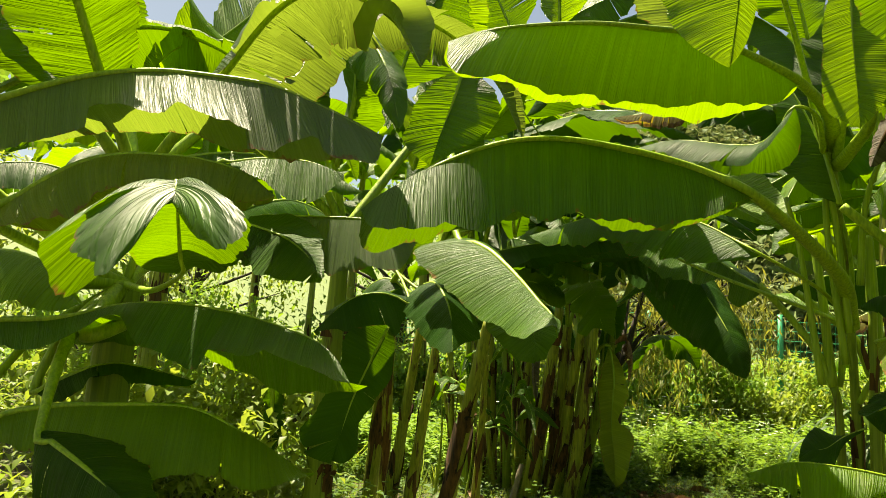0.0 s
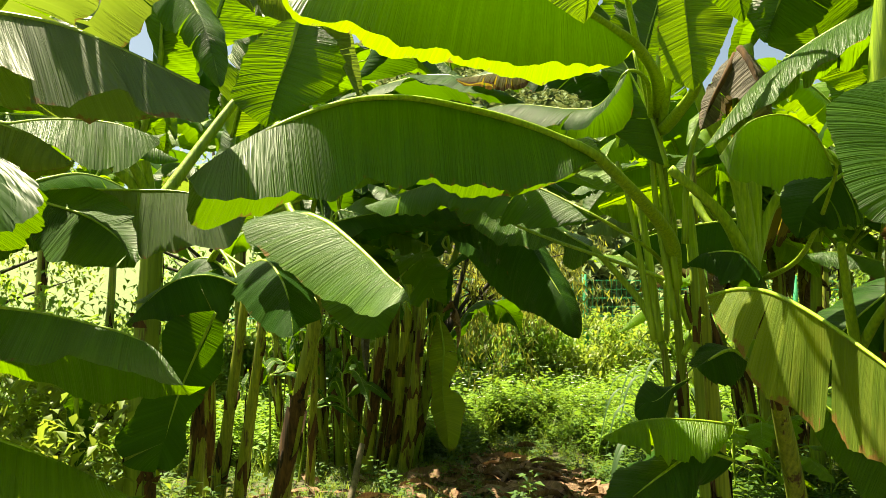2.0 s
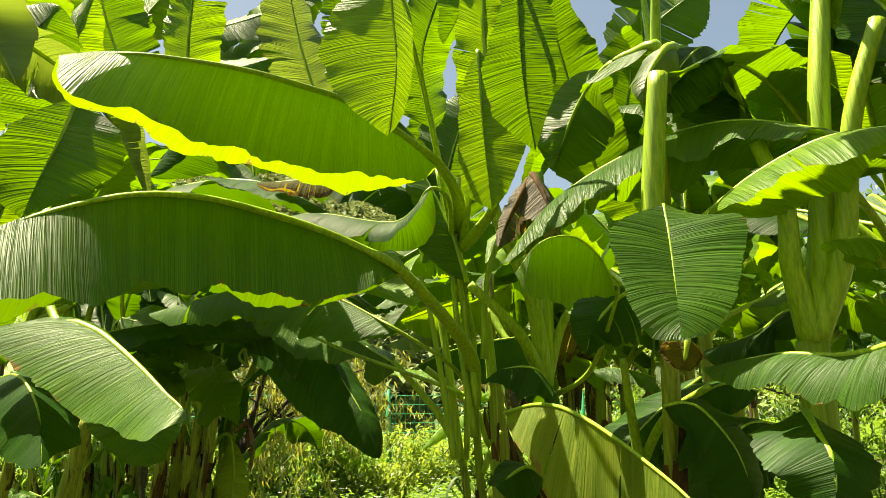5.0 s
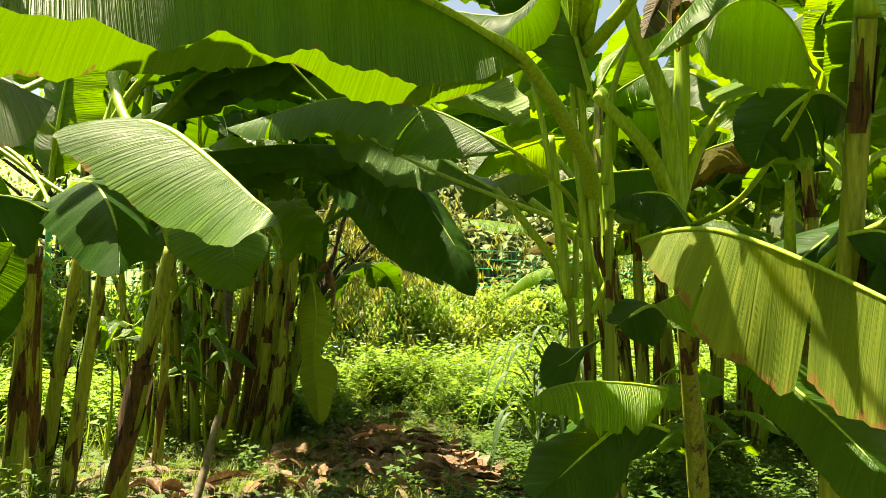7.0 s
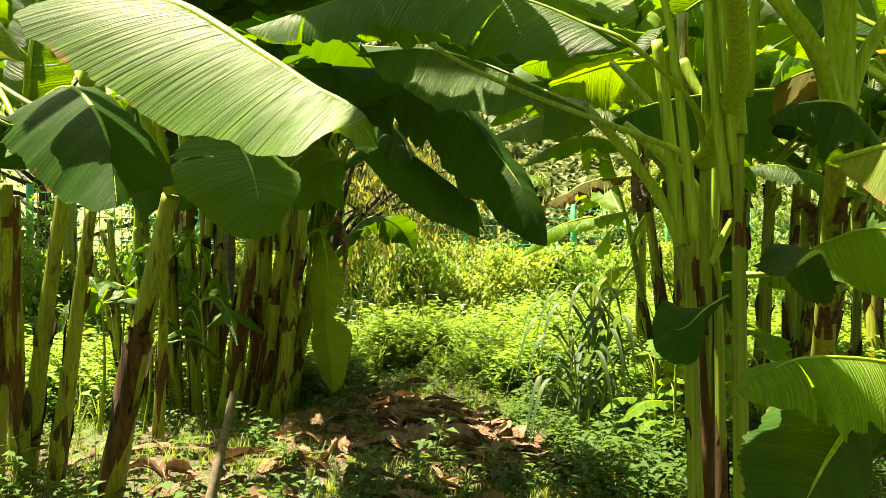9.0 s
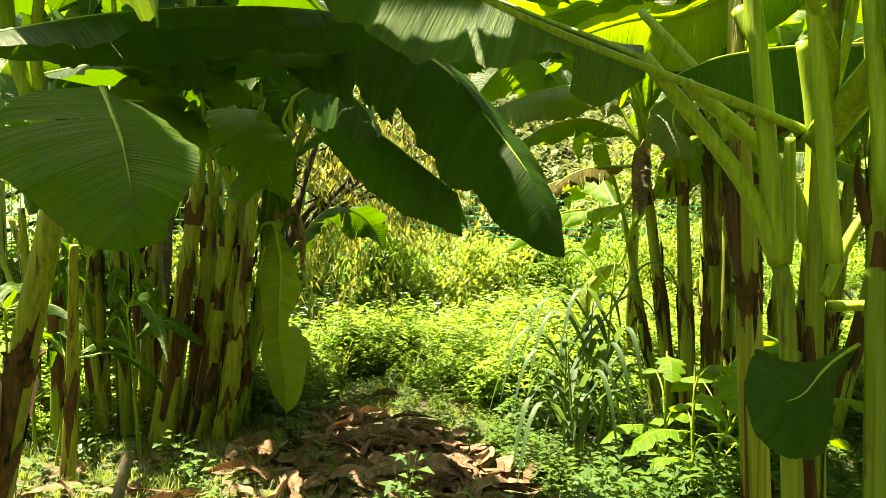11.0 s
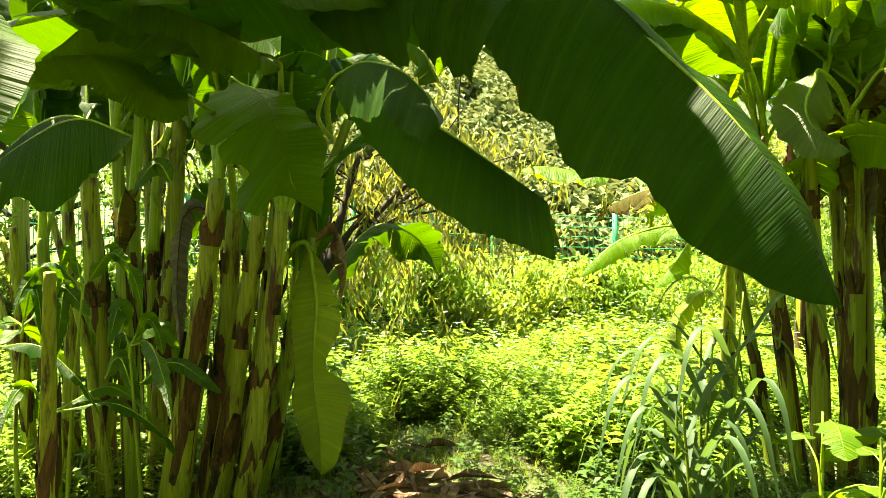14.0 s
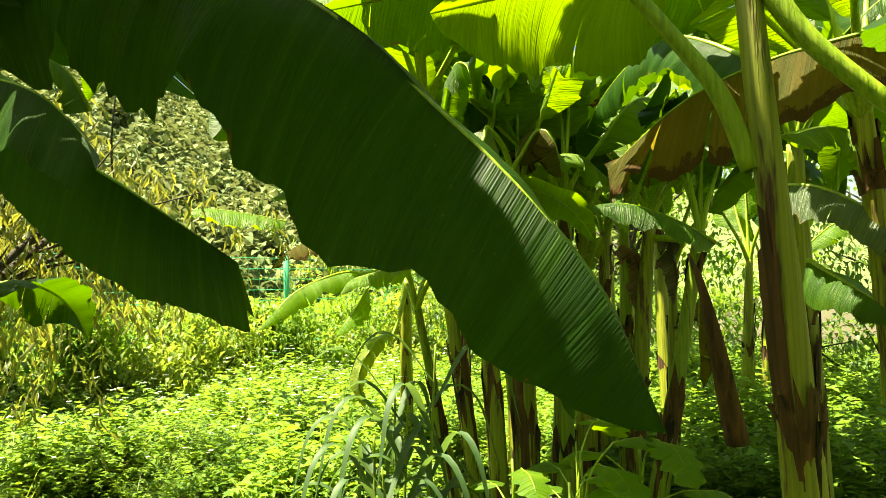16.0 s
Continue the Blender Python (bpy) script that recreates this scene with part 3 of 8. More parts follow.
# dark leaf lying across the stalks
leaf(plant, [(2.327, 3.225, 1.895), (2.037, 3.255, 1.855), (1.854, 3.255, 1.816), (1.715, 3.234, 1.775), (1.574, 3.214, 1.713)], (0.2, 0.2), (0, 0), (0.00, 0.00, 1.00), DEEP_SHADE, tears=0, seed=15, wave=0.006, rib=0.008, edges=([(2.270, 3.186, 1.635), (2.159, 3.196, 1.635), (2.040, 3.210, 1.659), (1.916, 3.214, 1.634), (1.808, 3.211, 1.648), (1.686, 3.204, 1.662), (1.612, 3.207, 1.683), (1.574, 3.214, 1.713)], [(2.366, 3.250, 1.908), (2.214, 3.392, 1.846), (1.959, 3.382, 1.804), (1.716, 3.301, 1.748), (1.574, 3.214, 1.713)]))
# big arching leaf over the path
leaf(plant, [(1.061, 2.253, 1.902), (0.844, 2.218, 1.984), (0.611, 2.144, 2.012), (0.398, 2.044, 2.006), (0.249, 1.967, 1.973), (0.091, 1.877, 1.893), (-0.021, 1.771, 1.801), (-0.097, 1.693, 1.726), (-0.130, 1.647, 1.680)], (0.2, 0.2), (0, 0), (0.00, 0.00, 1.00), MID, stalk=(1.70, 2.93, 1.55), tears=0, seed=16, wave=0.008, rib=0.018, edges=([(1.061, 2.253, 1.902), (0.936, 2.177, 1.867), (0.783, 2.119, 1.782), (0.601, 2.074, 1.763), (0.495, 2.020, 1.748), (0.428, 1.979, 1.763), (0.338, 1.942, 1.743), (0.266, 1.893, 1.753), (0.174, 1.819, 1.686), (0.042, 1.691, 1.654), (-0.064, 1.585, 1.627), (-0.106, 1.599, 1.644), (-0.130, 1.647, 1.680)], [(1.061, 2.253, 1.902), (0.915, 2.426, 1.844), (0.688, 2.392, 1.800), (0.478, 2.330, 1.824), (0.274, 2.273, 1.799), (0.068, 2.106, 1.711), (-0.038, 1.983, 1.647), (-0.142, 1.833, 1.614), (-0.130, 1.647, 1.680)]))
# bright leaf above it
leaf(plant, [(1.193, 2.256, 2.300), (0.981, 2.149, 2.343), (0.767, 2.019, 2.342), (0.576, 1.921, 2.309), (0.419, 1.850, 2.279), (0.222, 1.752, 2.213), (0.124, 1.690, 2.161), (0.053, 1.637, 2.107)], (0.2, 0.2), (0, 0), (0.00, 0.00, 1.00), FRESH, stalk=(1.52, 2.71, 2.22), tears=0, seed=17, wave=0.007, rib=0.014, edges=([(1.193, 2.256, 2.300), (1.080, 2.168, 2.202), (0.915, 2.084, 2.151), (0.792, 2.020, 2.112), (0.645, 1.966, 2.087), (0.525, 1.904, 2.079), (0.403, 1.834, 2.064), (0.270, 1.740, 2.029), (0.179, 1.672, 2.030), (0.081, 1.589, 2.011), (0.054, 1.595, 2.046), (0.053, 1.637, 2.107)], [(1.202, 2.273, 2.307), (1.174, 2.357, 2.266), (0.935, 2.296, 2.189), (0.838, 2.245, 2.138), (0.720, 2.216, 2.134), (0.624, 2.172, 2.143), (0.469, 2.117, 2.137), (0.315, 2.040, 2.125), (0.179, 1.929, 2.114), (0.087, 1.799, 2.087), (0.044, 1.685, 2.078), (0.053, 1.637, 2.107)]))
# leaf with a long stalk that reaches across the gap
leaf(plant, [(1.409, 3.116, 1.716), (1.361, 3.207, 1.772), (1.318, 3.339, 1.843), (1.251, 3.516, 1.942), (1.114, 3.727, 2.030), (0.933, 3.949, 2.047)], (0.2, 0.2), (0, 0), (0.00, 0.00, 1.00), SHEEN, tears=1, seed=18, wave=0.010, rib=0.007, edges=([(1.410, 3.105, 1.691), (1.372, 3.135, 1.666), (1.345, 3.181, 1.653), (1.317, 3.251, 1.689), (1.294, 3.306, 1.712), (1.253, 3.382, 1.702), (1.207, 3.471, 1.711), (1.150, 3.554, 1.725), (1.103, 3.644, 1.764), (1.039, 3.742, 1.840), (0.980, 3.837, 1.914), (0.933, 3.949, 2.047)], [(1.422, 3.132, 1.722), (1.428, 3.319, 1.785), (1.389, 3.505, 1.855), (1.313, 3.708, 1.957), (1.142, 3.903, 2.033), (0.933, 3.949, 2.047)]))
leaf(plant, [(1.26, 2.72, 1.79), (1.06, 2.96, 1.96), (0.79, 3.18, 2.02), (0.43, 3.45, 1.93)], (0.20, 0.18), (75, 45), (0.00, 0.00, 1.00), GREEN, stalk=(1.70, 2.93, 1.55), tears=3, seed=19, rib=0.006)
tube("leaf_stalk", [(1.58, 2.71, 1.51), (1.53, 2.71, 1.94), (1.43, 2.71, 2.48)], (0.015, 0.012, 0.009), RIB, plant, n=20)
tube("leaf_stalk", [(1.61, 2.69, 1.69), (1.62, 2.66, 2.00), (1.69, 2.62, 2.25)], (0.015, 0.012, 0.009), RIB, plant, n=20)
tube("leaf_stalk", [(1.50, 2.76, 1.31), (1.42, 2.76, 1.82), (1.37, 2.77, 2.03)], (0.015, 0.012, 0.009), RIB, plant, n=20)
tube("leaf_stalk", [(1.57, 2.72, 1.39), (1.50, 2.72, 1.98), (1.52, 2.68, 2.45)], (0.015, 0.012, 0.009), RIB, plant, n=20)
# drooping sucker leaves low on the stem
leaf(plant, [(1.42, 2.16, 1.07), (1.28, 2.16, 1.09), (1.10, 2.13, 1.10), (0.96, 2.11, 1.06)], (0.14, 0.12), (65, 40), (0.00, 0.00, 1.00), FRESH, tears=1, seed=20, rib=0.007)
leaf(plant, [(2.319, 2.533, 1.264), (2.156, 2.601, 1.328), (2.009, 2.643, 1.347), (1.834, 2.677, 1.289), (1.670, 2.708, 1.193)], (0.2, 0.2), (0, 0), (0.00, 0.00, 1.00), FRESH, stalk=(1.91, 3.06, 1.20), tears=0, seed=605, wave=0.010, rib=0.008, edges=([(2.319, 2.533, 1.247), (2.079, 2.529, 1.229), (1.952, 2.543, 1.169), (1.822, 2.588, 1.194), (1.733, 2.627, 1.173), (1.670, 2.708, 1.193)], [(2.421, 2.597, 1.264), (2.259, 2.754, 1.298), (1.984, 2.788, 1.248), (1.670, 2.708, 1.193)]))
leaf(plant, [(1.39, 2.12, 0.97), (1.27, 2.12, 1.00), (1.12, 2.08, 0.95), (0.93, 2.00, 0.88)], (0.17, 0.15), (55, 35), (-0.28, -0.65, 0.71), DEEP_SHADE, tears=1, seed=21, rib=0.007)
leaf(plant, [(1.79, 2.59, 1.24), (1.67, 2.53, 1.28), (1.51, 2.49, 1.22)], (0.12, 0.12), (30, 50), (-0.32, -0.74, 0.60), DEEP_SHADE, tears=0, seed=22)
leaf(plant, [(1.717, 2.857, 1.153), (1.638, 2.862, 1.117), (1.563, 2.865, 1.065), (1.516, 2.888, 1.053), (1.491, 2.922, 1.047)], (0.2, 0.2), (0, 0), (-0.44, -0.60, 0.66), DEEP_SHADE, tears=0, seed=23, wave=0.005, rib=0.005, edges=([(1.717, 2.857, 1.153), (1.711, 2.904, 1.134), (1.677, 2.920, 1.116), (1.626, 2.946, 1.111), (1.578, 2.969, 1.132), (1.534, 2.957, 1.102), (1.491, 2.922, 1.047)], [(1.717, 2.857, 1.149), (1.623, 2.836, 1.088), (1.578, 2.813, 1.029), (1.554, 2.814, 0.977), (1.501, 2.840, 0.964), (1.470, 2.877, 0.999), (1.491, 2.922, 1.047)]), camber=0.06)
leaf(plant, [(1.302, 1.898, 2.863), (1.315, 1.917, 2.673), (1.342, 1.945, 2.473), (1.389, 1.972, 2.273)], (0.2, 0.2), (0, 0), (-0.40, -0.88, 0.20), GREEN, stalk=(1.52, 2.67, 2.16), tears=0, seed=24, wave=0.006, rib=0.009, edges=([(1.302, 1.898, 2.863), (1.243, 1.925, 2.702), (1.203, 1.972, 2.517), (1.257, 1.984, 2.364), (1.357, 1.973, 2.289), (1.389, 1.972, 2.273)], [(1.302, 1.898, 2.863), (1.401, 1.849, 2.713), (1.420, 1.865, 2.526), (1.400, 1.919, 2.363), (1.389, 1.972, 2.273)]))
leaf(plant, [(1.46, 2.33, 2.21), (1.45, 2.31, 2.55), (1.42, 2.29, 2.88), (1.44, 2.29, 3.31)], (0.12, 0.12), (15, 10), (-0.07, -0.98, 0.20), FRESH, stalk=(1.52, 2.67, 2.14), tears=1, seed=25)
leaf(plant, [(1.280, 2.114, 2.684), (1.275, 2.098, 2.420), (1.284, 2.096, 2.249), (1.286, 2.084, 2.092)], (0.2, 0.2), (0, 0), (-0.40, -0.88, 0.20), FRESH, tears=0, seed=611, wave=0.006, rib=0.008, edges=([(1.280, 2.114, 2.684), (1.206, 2.112, 2.514), (1.191, 2.112, 2.320), (1.197, 2.110, 2.161), (1.286, 2.084, 2.092)], [(1.280, 2.114, 2.684), (1.385, 2.043, 2.507), (1.392, 2.033, 2.322), (1.335, 2.055, 2.164), (1.286, 2.084, 2.092)]))
leaf(plant, [(0.779, 1.770, 2.644), (0.784, 1.745, 2.463), (0.790, 1.735, 2.314), (0.771, 1.749, 2.122)], (0.2, 0.2), (0, 0), (-0.45, -0.85, 0.30), FRESH, stalk=(1.48, 2.68, 2.21), tears=0, seed=26, wave=0.005, rib=0.008, edges=([(0.779, 1.770, 2.644), (0.672, 1.792, 2.514), (0.621, 1.800, 2.411), (0.620, 1.805, 2.304), (0.659, 1.785, 2.216), (0.726, 1.755, 2.148), (0.771, 1.749, 2.122)], [(0.786, 1.786, 2.656), (0.853, 1.783, 2.533), (0.859, 1.774, 2.378), (0.833, 1.756, 2.237), (0.800, 1.747, 2.159), (0.771, 1.749, 2.122)]), camber=0.06)
leaf(plant, [(1.25, 2.43, 2.28), (1.19, 2.60, 2.19), (0.95, 2.83, 2.26), (0.80, 3.03, 2.26)], (0.13, 0.12), (60, 50), (0.00, 0.00, 1.00), DEEP_SHADE, stalk=(1.48, 2.69, 2.17), tears=1, seed=27, rib=0.006)
leaf(plant, [(1.53, 2.78, 2.17), (1.39, 2.90, 2.44), (1.15, 3.10, 2.57), (0.91, 3.36, 2.55)], (0.20, 0.20), (65, 40), (0.00, 0.00, 1.00), DEEP_SHADE, stalk=(1.70, 2.93, 1.55), tears=4, seed=29, rib=0.006)
leaf(plant, [(2.40, 4.17, 2.75), (2.24, 4.29, 3.22), (2.05, 4.50, 3.40), (1.73, 4.69, 3.31)], (0.22, 0.22), (65, 40), (0.00, 0.00, 1.00), GREEN, tears=4, seed=30, rib=0.010)
leaf(plant, [(0.39, 3.52, 2.56), (0.54, 3.38, 2.77), (0.72, 3.18, 2.73), (0.92, 3.01, 2.51)], (0.24, 0.24), (40, 65), (0.00, 0.00, 1.00), DEEP_SHADE, stalk=(1.70, 2.93, 1.55), tears=4, seed=31, rib=0.006)
leaf(plant, [(2.02, 4.27, 2.52), (1.80, 4.49, 2.72), (1.58, 4.78, 2.70), (1.21, 5.04, 2.43)], (0.20, 0.20), (65, 40), (0.00, 0.00, 1.00), DEEP_SHADE, tears=4, seed=32, rib=0.010)
leaf(plant, [(0.96, 2.35, 2.27), (0.79, 2.45, 2.25), (0.64, 2.53, 2.24)], (0.07, 0.07), (65, 40), (0.00, 0.00, 1.00), BURNT, tears=4, seed=33, rib=0.010)
leaf(plant, [(2.20, 3.93, 2.85), (1.91, 4.10, 3.38), (1.49, 4.40, 3.69), (0.98, 4.83, 3.69)], (0.26, 0.26), (65, 40), (0.00, 0.00, 1.00), GREEN, tears=4, seed=34, rib=0.010)
leaf(plant, [(2.11, 4.00, 3.37), (1.75, 4.22, 3.86), (1.24, 4.59, 4.08), (0.65, 5.10, 3.97)], (0.26, 0.26), (65, 40), (0.00, 0.00, 1.00), GREEN, tears=4, seed=35, rib=0.010)
leaf(plant, [(-0.20, 3.79, 2.31), (-0.11, 3.65, 2.63), (0.01, 3.49, 3.03), (0.10, 3.36, 3.31)], (0.20, 0.20), (18, 22), (-0.37, -0.91, 0.20), FRESH, tears=2, seed=36, rib=0.009)
leaf(plant, [(0.35, 4.32, 3.35), (0.19, 4.31, 3.71), (0.06, 4.26, 4.16)], (0.27, 0.27), (18, 22), (-0.18, -0.96, 0.20), GREEN, tears=2, seed=37, rib=0.009)
leaf(plant, [(0.63, 4.31, 3.43), (0.61, 4.23, 3.75), (0.62, 4.11, 4.17)], (0.22, 0.22), (18, 22), (-0.63, -0.75, 0.20), FRESH, tears=2, seed=38, rib=0.009)
leaf(plant, [(1.22, 3.60, 3.10), (1.10, 3.58, 3.43), (1.00, 3.54, 3.79)], (0.22, 0.22), (18, 22), (0.01, -0.98, 0.19), DUSTY_SHEEN, tears=2, seed=39, rib=0.009)
leaf(plant, [(-0.15, 5.06, 3.34), (-0.01, 4.85, 3.88), (0.34, 4.54, 4.34)], (0.30, 0.30), (18, 22), (-0.45, -0.84, 0.32), GREEN, tears=2, seed=40, rib=0.009)
leaf(plant, [(1.51, 2.87, 2.74), (1.43, 2.82, 3.07), (1.50, 2.69, 3.43)], (0.17, 0.17), (18, 22), (-0.07, -0.95, 0.29), GREEN, tears=2, seed=41, rib=0.009)
leaf(plant, [(2.09, 2.43, 2.35), (1.94, 2.40, 2.74), (1.82, 2.37, 3.09), (1.77, 2.35, 3.28)], (0.20, 0.20), (18, 22), (-0.67, -0.63, 0.39), GREEN, tears=2, seed=42, rib=0.009)
leaf(plant, [(2.10, 2.60, 3.02), (1.86, 2.69, 3.16), (1.66, 2.72, 3.43)], (0.20, 0.20), (18, 22), (-0.45, -0.84, 0.32), GREEN, tears=2, seed=43, rib=0.009)
leaf(plant, [(0.73, 4.86, 4.12), (1.06, 4.65, 4.21), (1.50, 4.37, 4.40)], (0.22, 0.22), (18, 22), (-0.40, -0.75, 0.53), GREEN, tears=2, seed=44, rib=0.009)
leaf(plant, [(-0.33, 4.31, 2.96), (-0.24, 4.17, 3.35), (-0.19, 4.00, 3.85)], (0.27, 0.27), (18, 22), (-0.28, -0.94, 0.20), FRESH, tears=2, seed=45, rib=0.009)
leaf(plant, [(0.03, 5.07, 3.53), (-0.18, 5.05, 4.04), (-0.40, 5.07, 4.41)], (0.30, 0.30), (18, 22), (-0.45, -0.84, 0.32), GREEN, tears=2, seed=46, rib=0.009)
leaf(plant, [(1.04, 4.75, 3.87), (1.20, 4.59, 4.16), (1.43, 4.38, 4.52)], (0.27, 0.27), (18, 22), (-0.45, -0.84, 0.32), FRESH, tears=2, seed=47, rib=0.009)
leaf(plant, [(1.36, 3.27, 3.29), (1.30, 3.25, 3.49), (1.24, 3.22, 3.74)], (0.20, 0.20), (18, 22), (-0.26, -0.92, 0.31), GREEN, tears=2, seed=48, rib=0.009)
leaf(plant, [(2.32, 2.71, 2.55), (2.40, 2.57, 2.91), (2.41, 2.47, 3.28)], (0.22, 0.22), (18, 22), (-0.45, -0.84, 0.32), GREEN, tears=2, seed=49, rib=0.009)
leaf(plant, [(2.52, 2.63, 2.46), (2.36, 2.65, 2.71), (2.17, 2.72, 2.83)], (0.22, 0.22), (18, 22), (-0.43, -0.81, 0.41), DEEP_SHADE, tears=2, seed=50, rib=0.009)
leaf(plant, [(2.37, 2.54, 3.10), (2.50, 2.42, 3.30), (2.69, 2.27, 3.47)], (0.22, 0.22), (18, 22), (-0.45, -0.84, 0.32), GREEN, tears=2, seed=51, rib=0.009)
leaf(plant, [(-0.75, 3.02, 2.59), (-0.66, 3.00, 2.82), (-0.52, 2.97, 3.03)], (0.24, 0.24), (18, 22), (0.03, -0.95, 0.32), GREEN, tears=2, seed=52, rib=0.009)
leaf(plant, [(-0.27, 3.34, 2.63), (-0.18, 3.31, 2.91), (-0.02, 3.28, 3.17)], (0.26, 0.26), (18, 22), (0.03, -0.95, 0.32), GREEN, tears=2, seed=53, rib=0.009)
leaf(plant, [(-1.14, 3.19, 2.73), (-0.98, 3.18, 2.87), (-0.78, 3.16, 3.07)], (0.24, 0.24), (18, 22), (0.03, -0.95, 0.32), FRESH, tears=2, seed=54, rib=0.009)
leaf(plant, [(-1.38, 2.43, 2.35), (-1.30, 2.41, 2.50), (-1.19, 2.39, 2.67)], (0.20, 0.20), (18, 22), (0.03, -0.95, 0.32), GREEN, tears=2, seed=55, rib=0.009)
leaf(plant, [(2.03, 3.83, 2.65), (2.10, 3.75, 3.04), (2.21, 3.65, 3.47)], (0.26, 0.26), (25, 25), (-0.34, -0.87, 0.36), GREEN, tears=3, seed=56, rib=0.009)
leaf(plant, [(3.30, 3.10, 2.76), (3.27, 3.07, 3.04), (3.17, 3.06, 3.39)], (0.25, 0.25), (25, 25), (-0.34, -0.87, 0.36), GREEN, tears=3, seed=57, rib=0.009)
leaf(plant, [(2.05, 3.97, 2.74), (2.16, 3.84, 3.04), (2.30, 3.68, 3.33)], (0.25, 0.25), (25, 25), (-0.44, -0.82, 0.36), DEEP_SHADE, tears=3, seed=58, rib=0.009)
leaf(plant, [(3.23, 2.91, 2.61), (3.07, 2.91, 2.93), (2.86, 2.97, 3.14)], (0.25, 0.25), (25, 25), (-0.44, -0.82, 0.36), DEEP_SHADE, tears=3, seed=59, rib=0.009)
leaf(plant, [(0.49, 4.84, 3.53), (0.80, 4.63, 3.69), (1.15, 4.41, 3.80)], (0.28, 0.28), (25, 25), (-0.44, -0.82, 0.36), GREEN, tears=3, seed=60, rib=0.009)
leaf(plant, [(0.34, 4.81, 3.94), (0.46, 4.69, 4.17), (0.67, 4.51, 4.41)], (0.26, 0.26), (25, 25), (-0.44, -0.82, 0.36), FRESH, tears=3, seed=61, rib=0.009)
leaf(plant, [(2.23, 4.05, 2.86), (2.30, 3.97, 3.18), (2.34, 3.90, 3.53)], (0.26, 0.26), (25, 25), (-0.41, -0.84, 0.36), GREEN, tears=3, seed=62, rib=0.009)
leaf(plant, [(2.25, 5.13, 2.64), (2.55, 4.99, 2.83), (2.85, 4.86, 2.95), (3.09, 4.75, 3.02)], (0.26, 0.26), (25, 25), (-0.37, -0.85, 0.36), GREEN, tears=3, seed=63, rib=0.009)
leaf(plant, [(2.26, 4.31, 2.83), (2.29, 4.25, 3.25), (2.18, 4.20, 3.63)], (0.26, 0.26), (25, 25), (0.03, -0.93, 0.36), GREEN, tears=3, seed=64, rib=0.009)
leaf(plant, [(-0.67, 4.15, 3.24), (-0.54, 4.13, 3.43), (-0.34, 4.11, 3.61)], (0.26, 0.26), (25, 25), (0.03, -0.93, 0.36), FRESH, tears=3, seed=65, rib=0.009)
leaf(plant, [(2.46, 6.56, 2.59), (2.76, 6.42, 2.78), (3.12, 6.25, 2.82)], (0.28, 0.28), (25, 25), (-0.40, -0.84, 0.36), DEEP_SHADE, tears=3, seed=66, rib=0.009)
leaf(plant, [(3.87, 6.57, 2.44), (3.57, 6.71, 2.77), (3.23, 6.86, 2.97)], (0.30, 0.30), (25, 25), (-0.40, -0.84, 0.36), GREEN, tears=3, seed=67, rib=0.009)
leaf(plant, [(4.15, 6.65, 2.87), (3.83, 6.80, 3.04), (3.45, 6.98, 2.82), (3.18, 7.11, 2.47)], (0.28, 0.28), (25, 25), (-0.40, -0.84, 0.36), GREEN, tears=3, seed=68, rib=0.009)
plant = thing("banana_plant", (2.69, 3.38, 0.00), "young banana plant with spreading yellow-green leaf stalks", "banana plant", "banana plants beside the path")
pseudostem(plant, [(2.69, 3.38, 0.00), (2.26, 2.98, 0.79), (1.83, 2.59, 1.58)], 0.038, 0.032, STEM_OLD, 69, 5)
tube("leaf_stalk", [(1.83, 2.59, 1.58), (1.68, 2.54, 1.78), (1.48, 2.56, 1.96)], (0.03, 0.022, 0.018), RIB, plant, n=20)
tube("leaf_stalk", [(1.83, 2.59, 1.58), (1.76, 2.55, 1.93), (1.61, 2.54, 2.23), (1.58, 2.59, 2.54)], (0.035, 0.028, 0.02), RIB, plant, n=20)
tube("leaf_stalk", [(1.83, 2.59, 1.58), (1.88, 2.61, 2.00), (1.89, 2.62, 2.50)], (0.035, 0.028, 0.02), RIB, plant, n=20)
leaf(plant, [(1.483, 1.758, 1.771), (1.404, 1.723, 1.860), (1.299, 1.703, 1.910), (1.179, 1.700, 1.881), (1.103, 1.709, 1.793)], (0.2, 0.2), (0, 0), (0.00, 0.00, 1.00), FRESH, stalk=(1.85, 2.60, 1.53), tears=0, seed=70, wave=0.008, rib=0.007, edges=([(1.483, 1.758, 1.771), (1.413, 1.723, 1.754), (1.316, 1.698, 1.742), (1.243, 1.686, 1.723), (1.124, 1.687, 1.734), (1.103, 1.709, 1.793)], [(1.497, 1.774, 1.775), (1.499, 1.853, 1.820), (1.368, 1.839, 1.828), (1.231, 1.809, 1.808), (1.103, 1.709, 1.793)]))
leaf(plant, [(1.50, 2.61, 1.98), (1.45, 2.68, 2.26), (1.30, 2.79, 2.58), (1.12, 3.01, 2.54)], (0.17, 0.17), (50, 40), (0.00, 0.00, 1.00), GREEN, tears=3, seed=71)
leaf(plant, [(1.97, 2.46, 2.00), (1.90, 2.27, 2.00), (1.81, 2.10, 1.83), (1.76, 2.03, 1.67)], (0.18, 0.20), (50, 30), (-0.33, -0.78, 0.53), FRESH, stalk=(1.83, 2.59, 1.58), tears=1, seed=72)
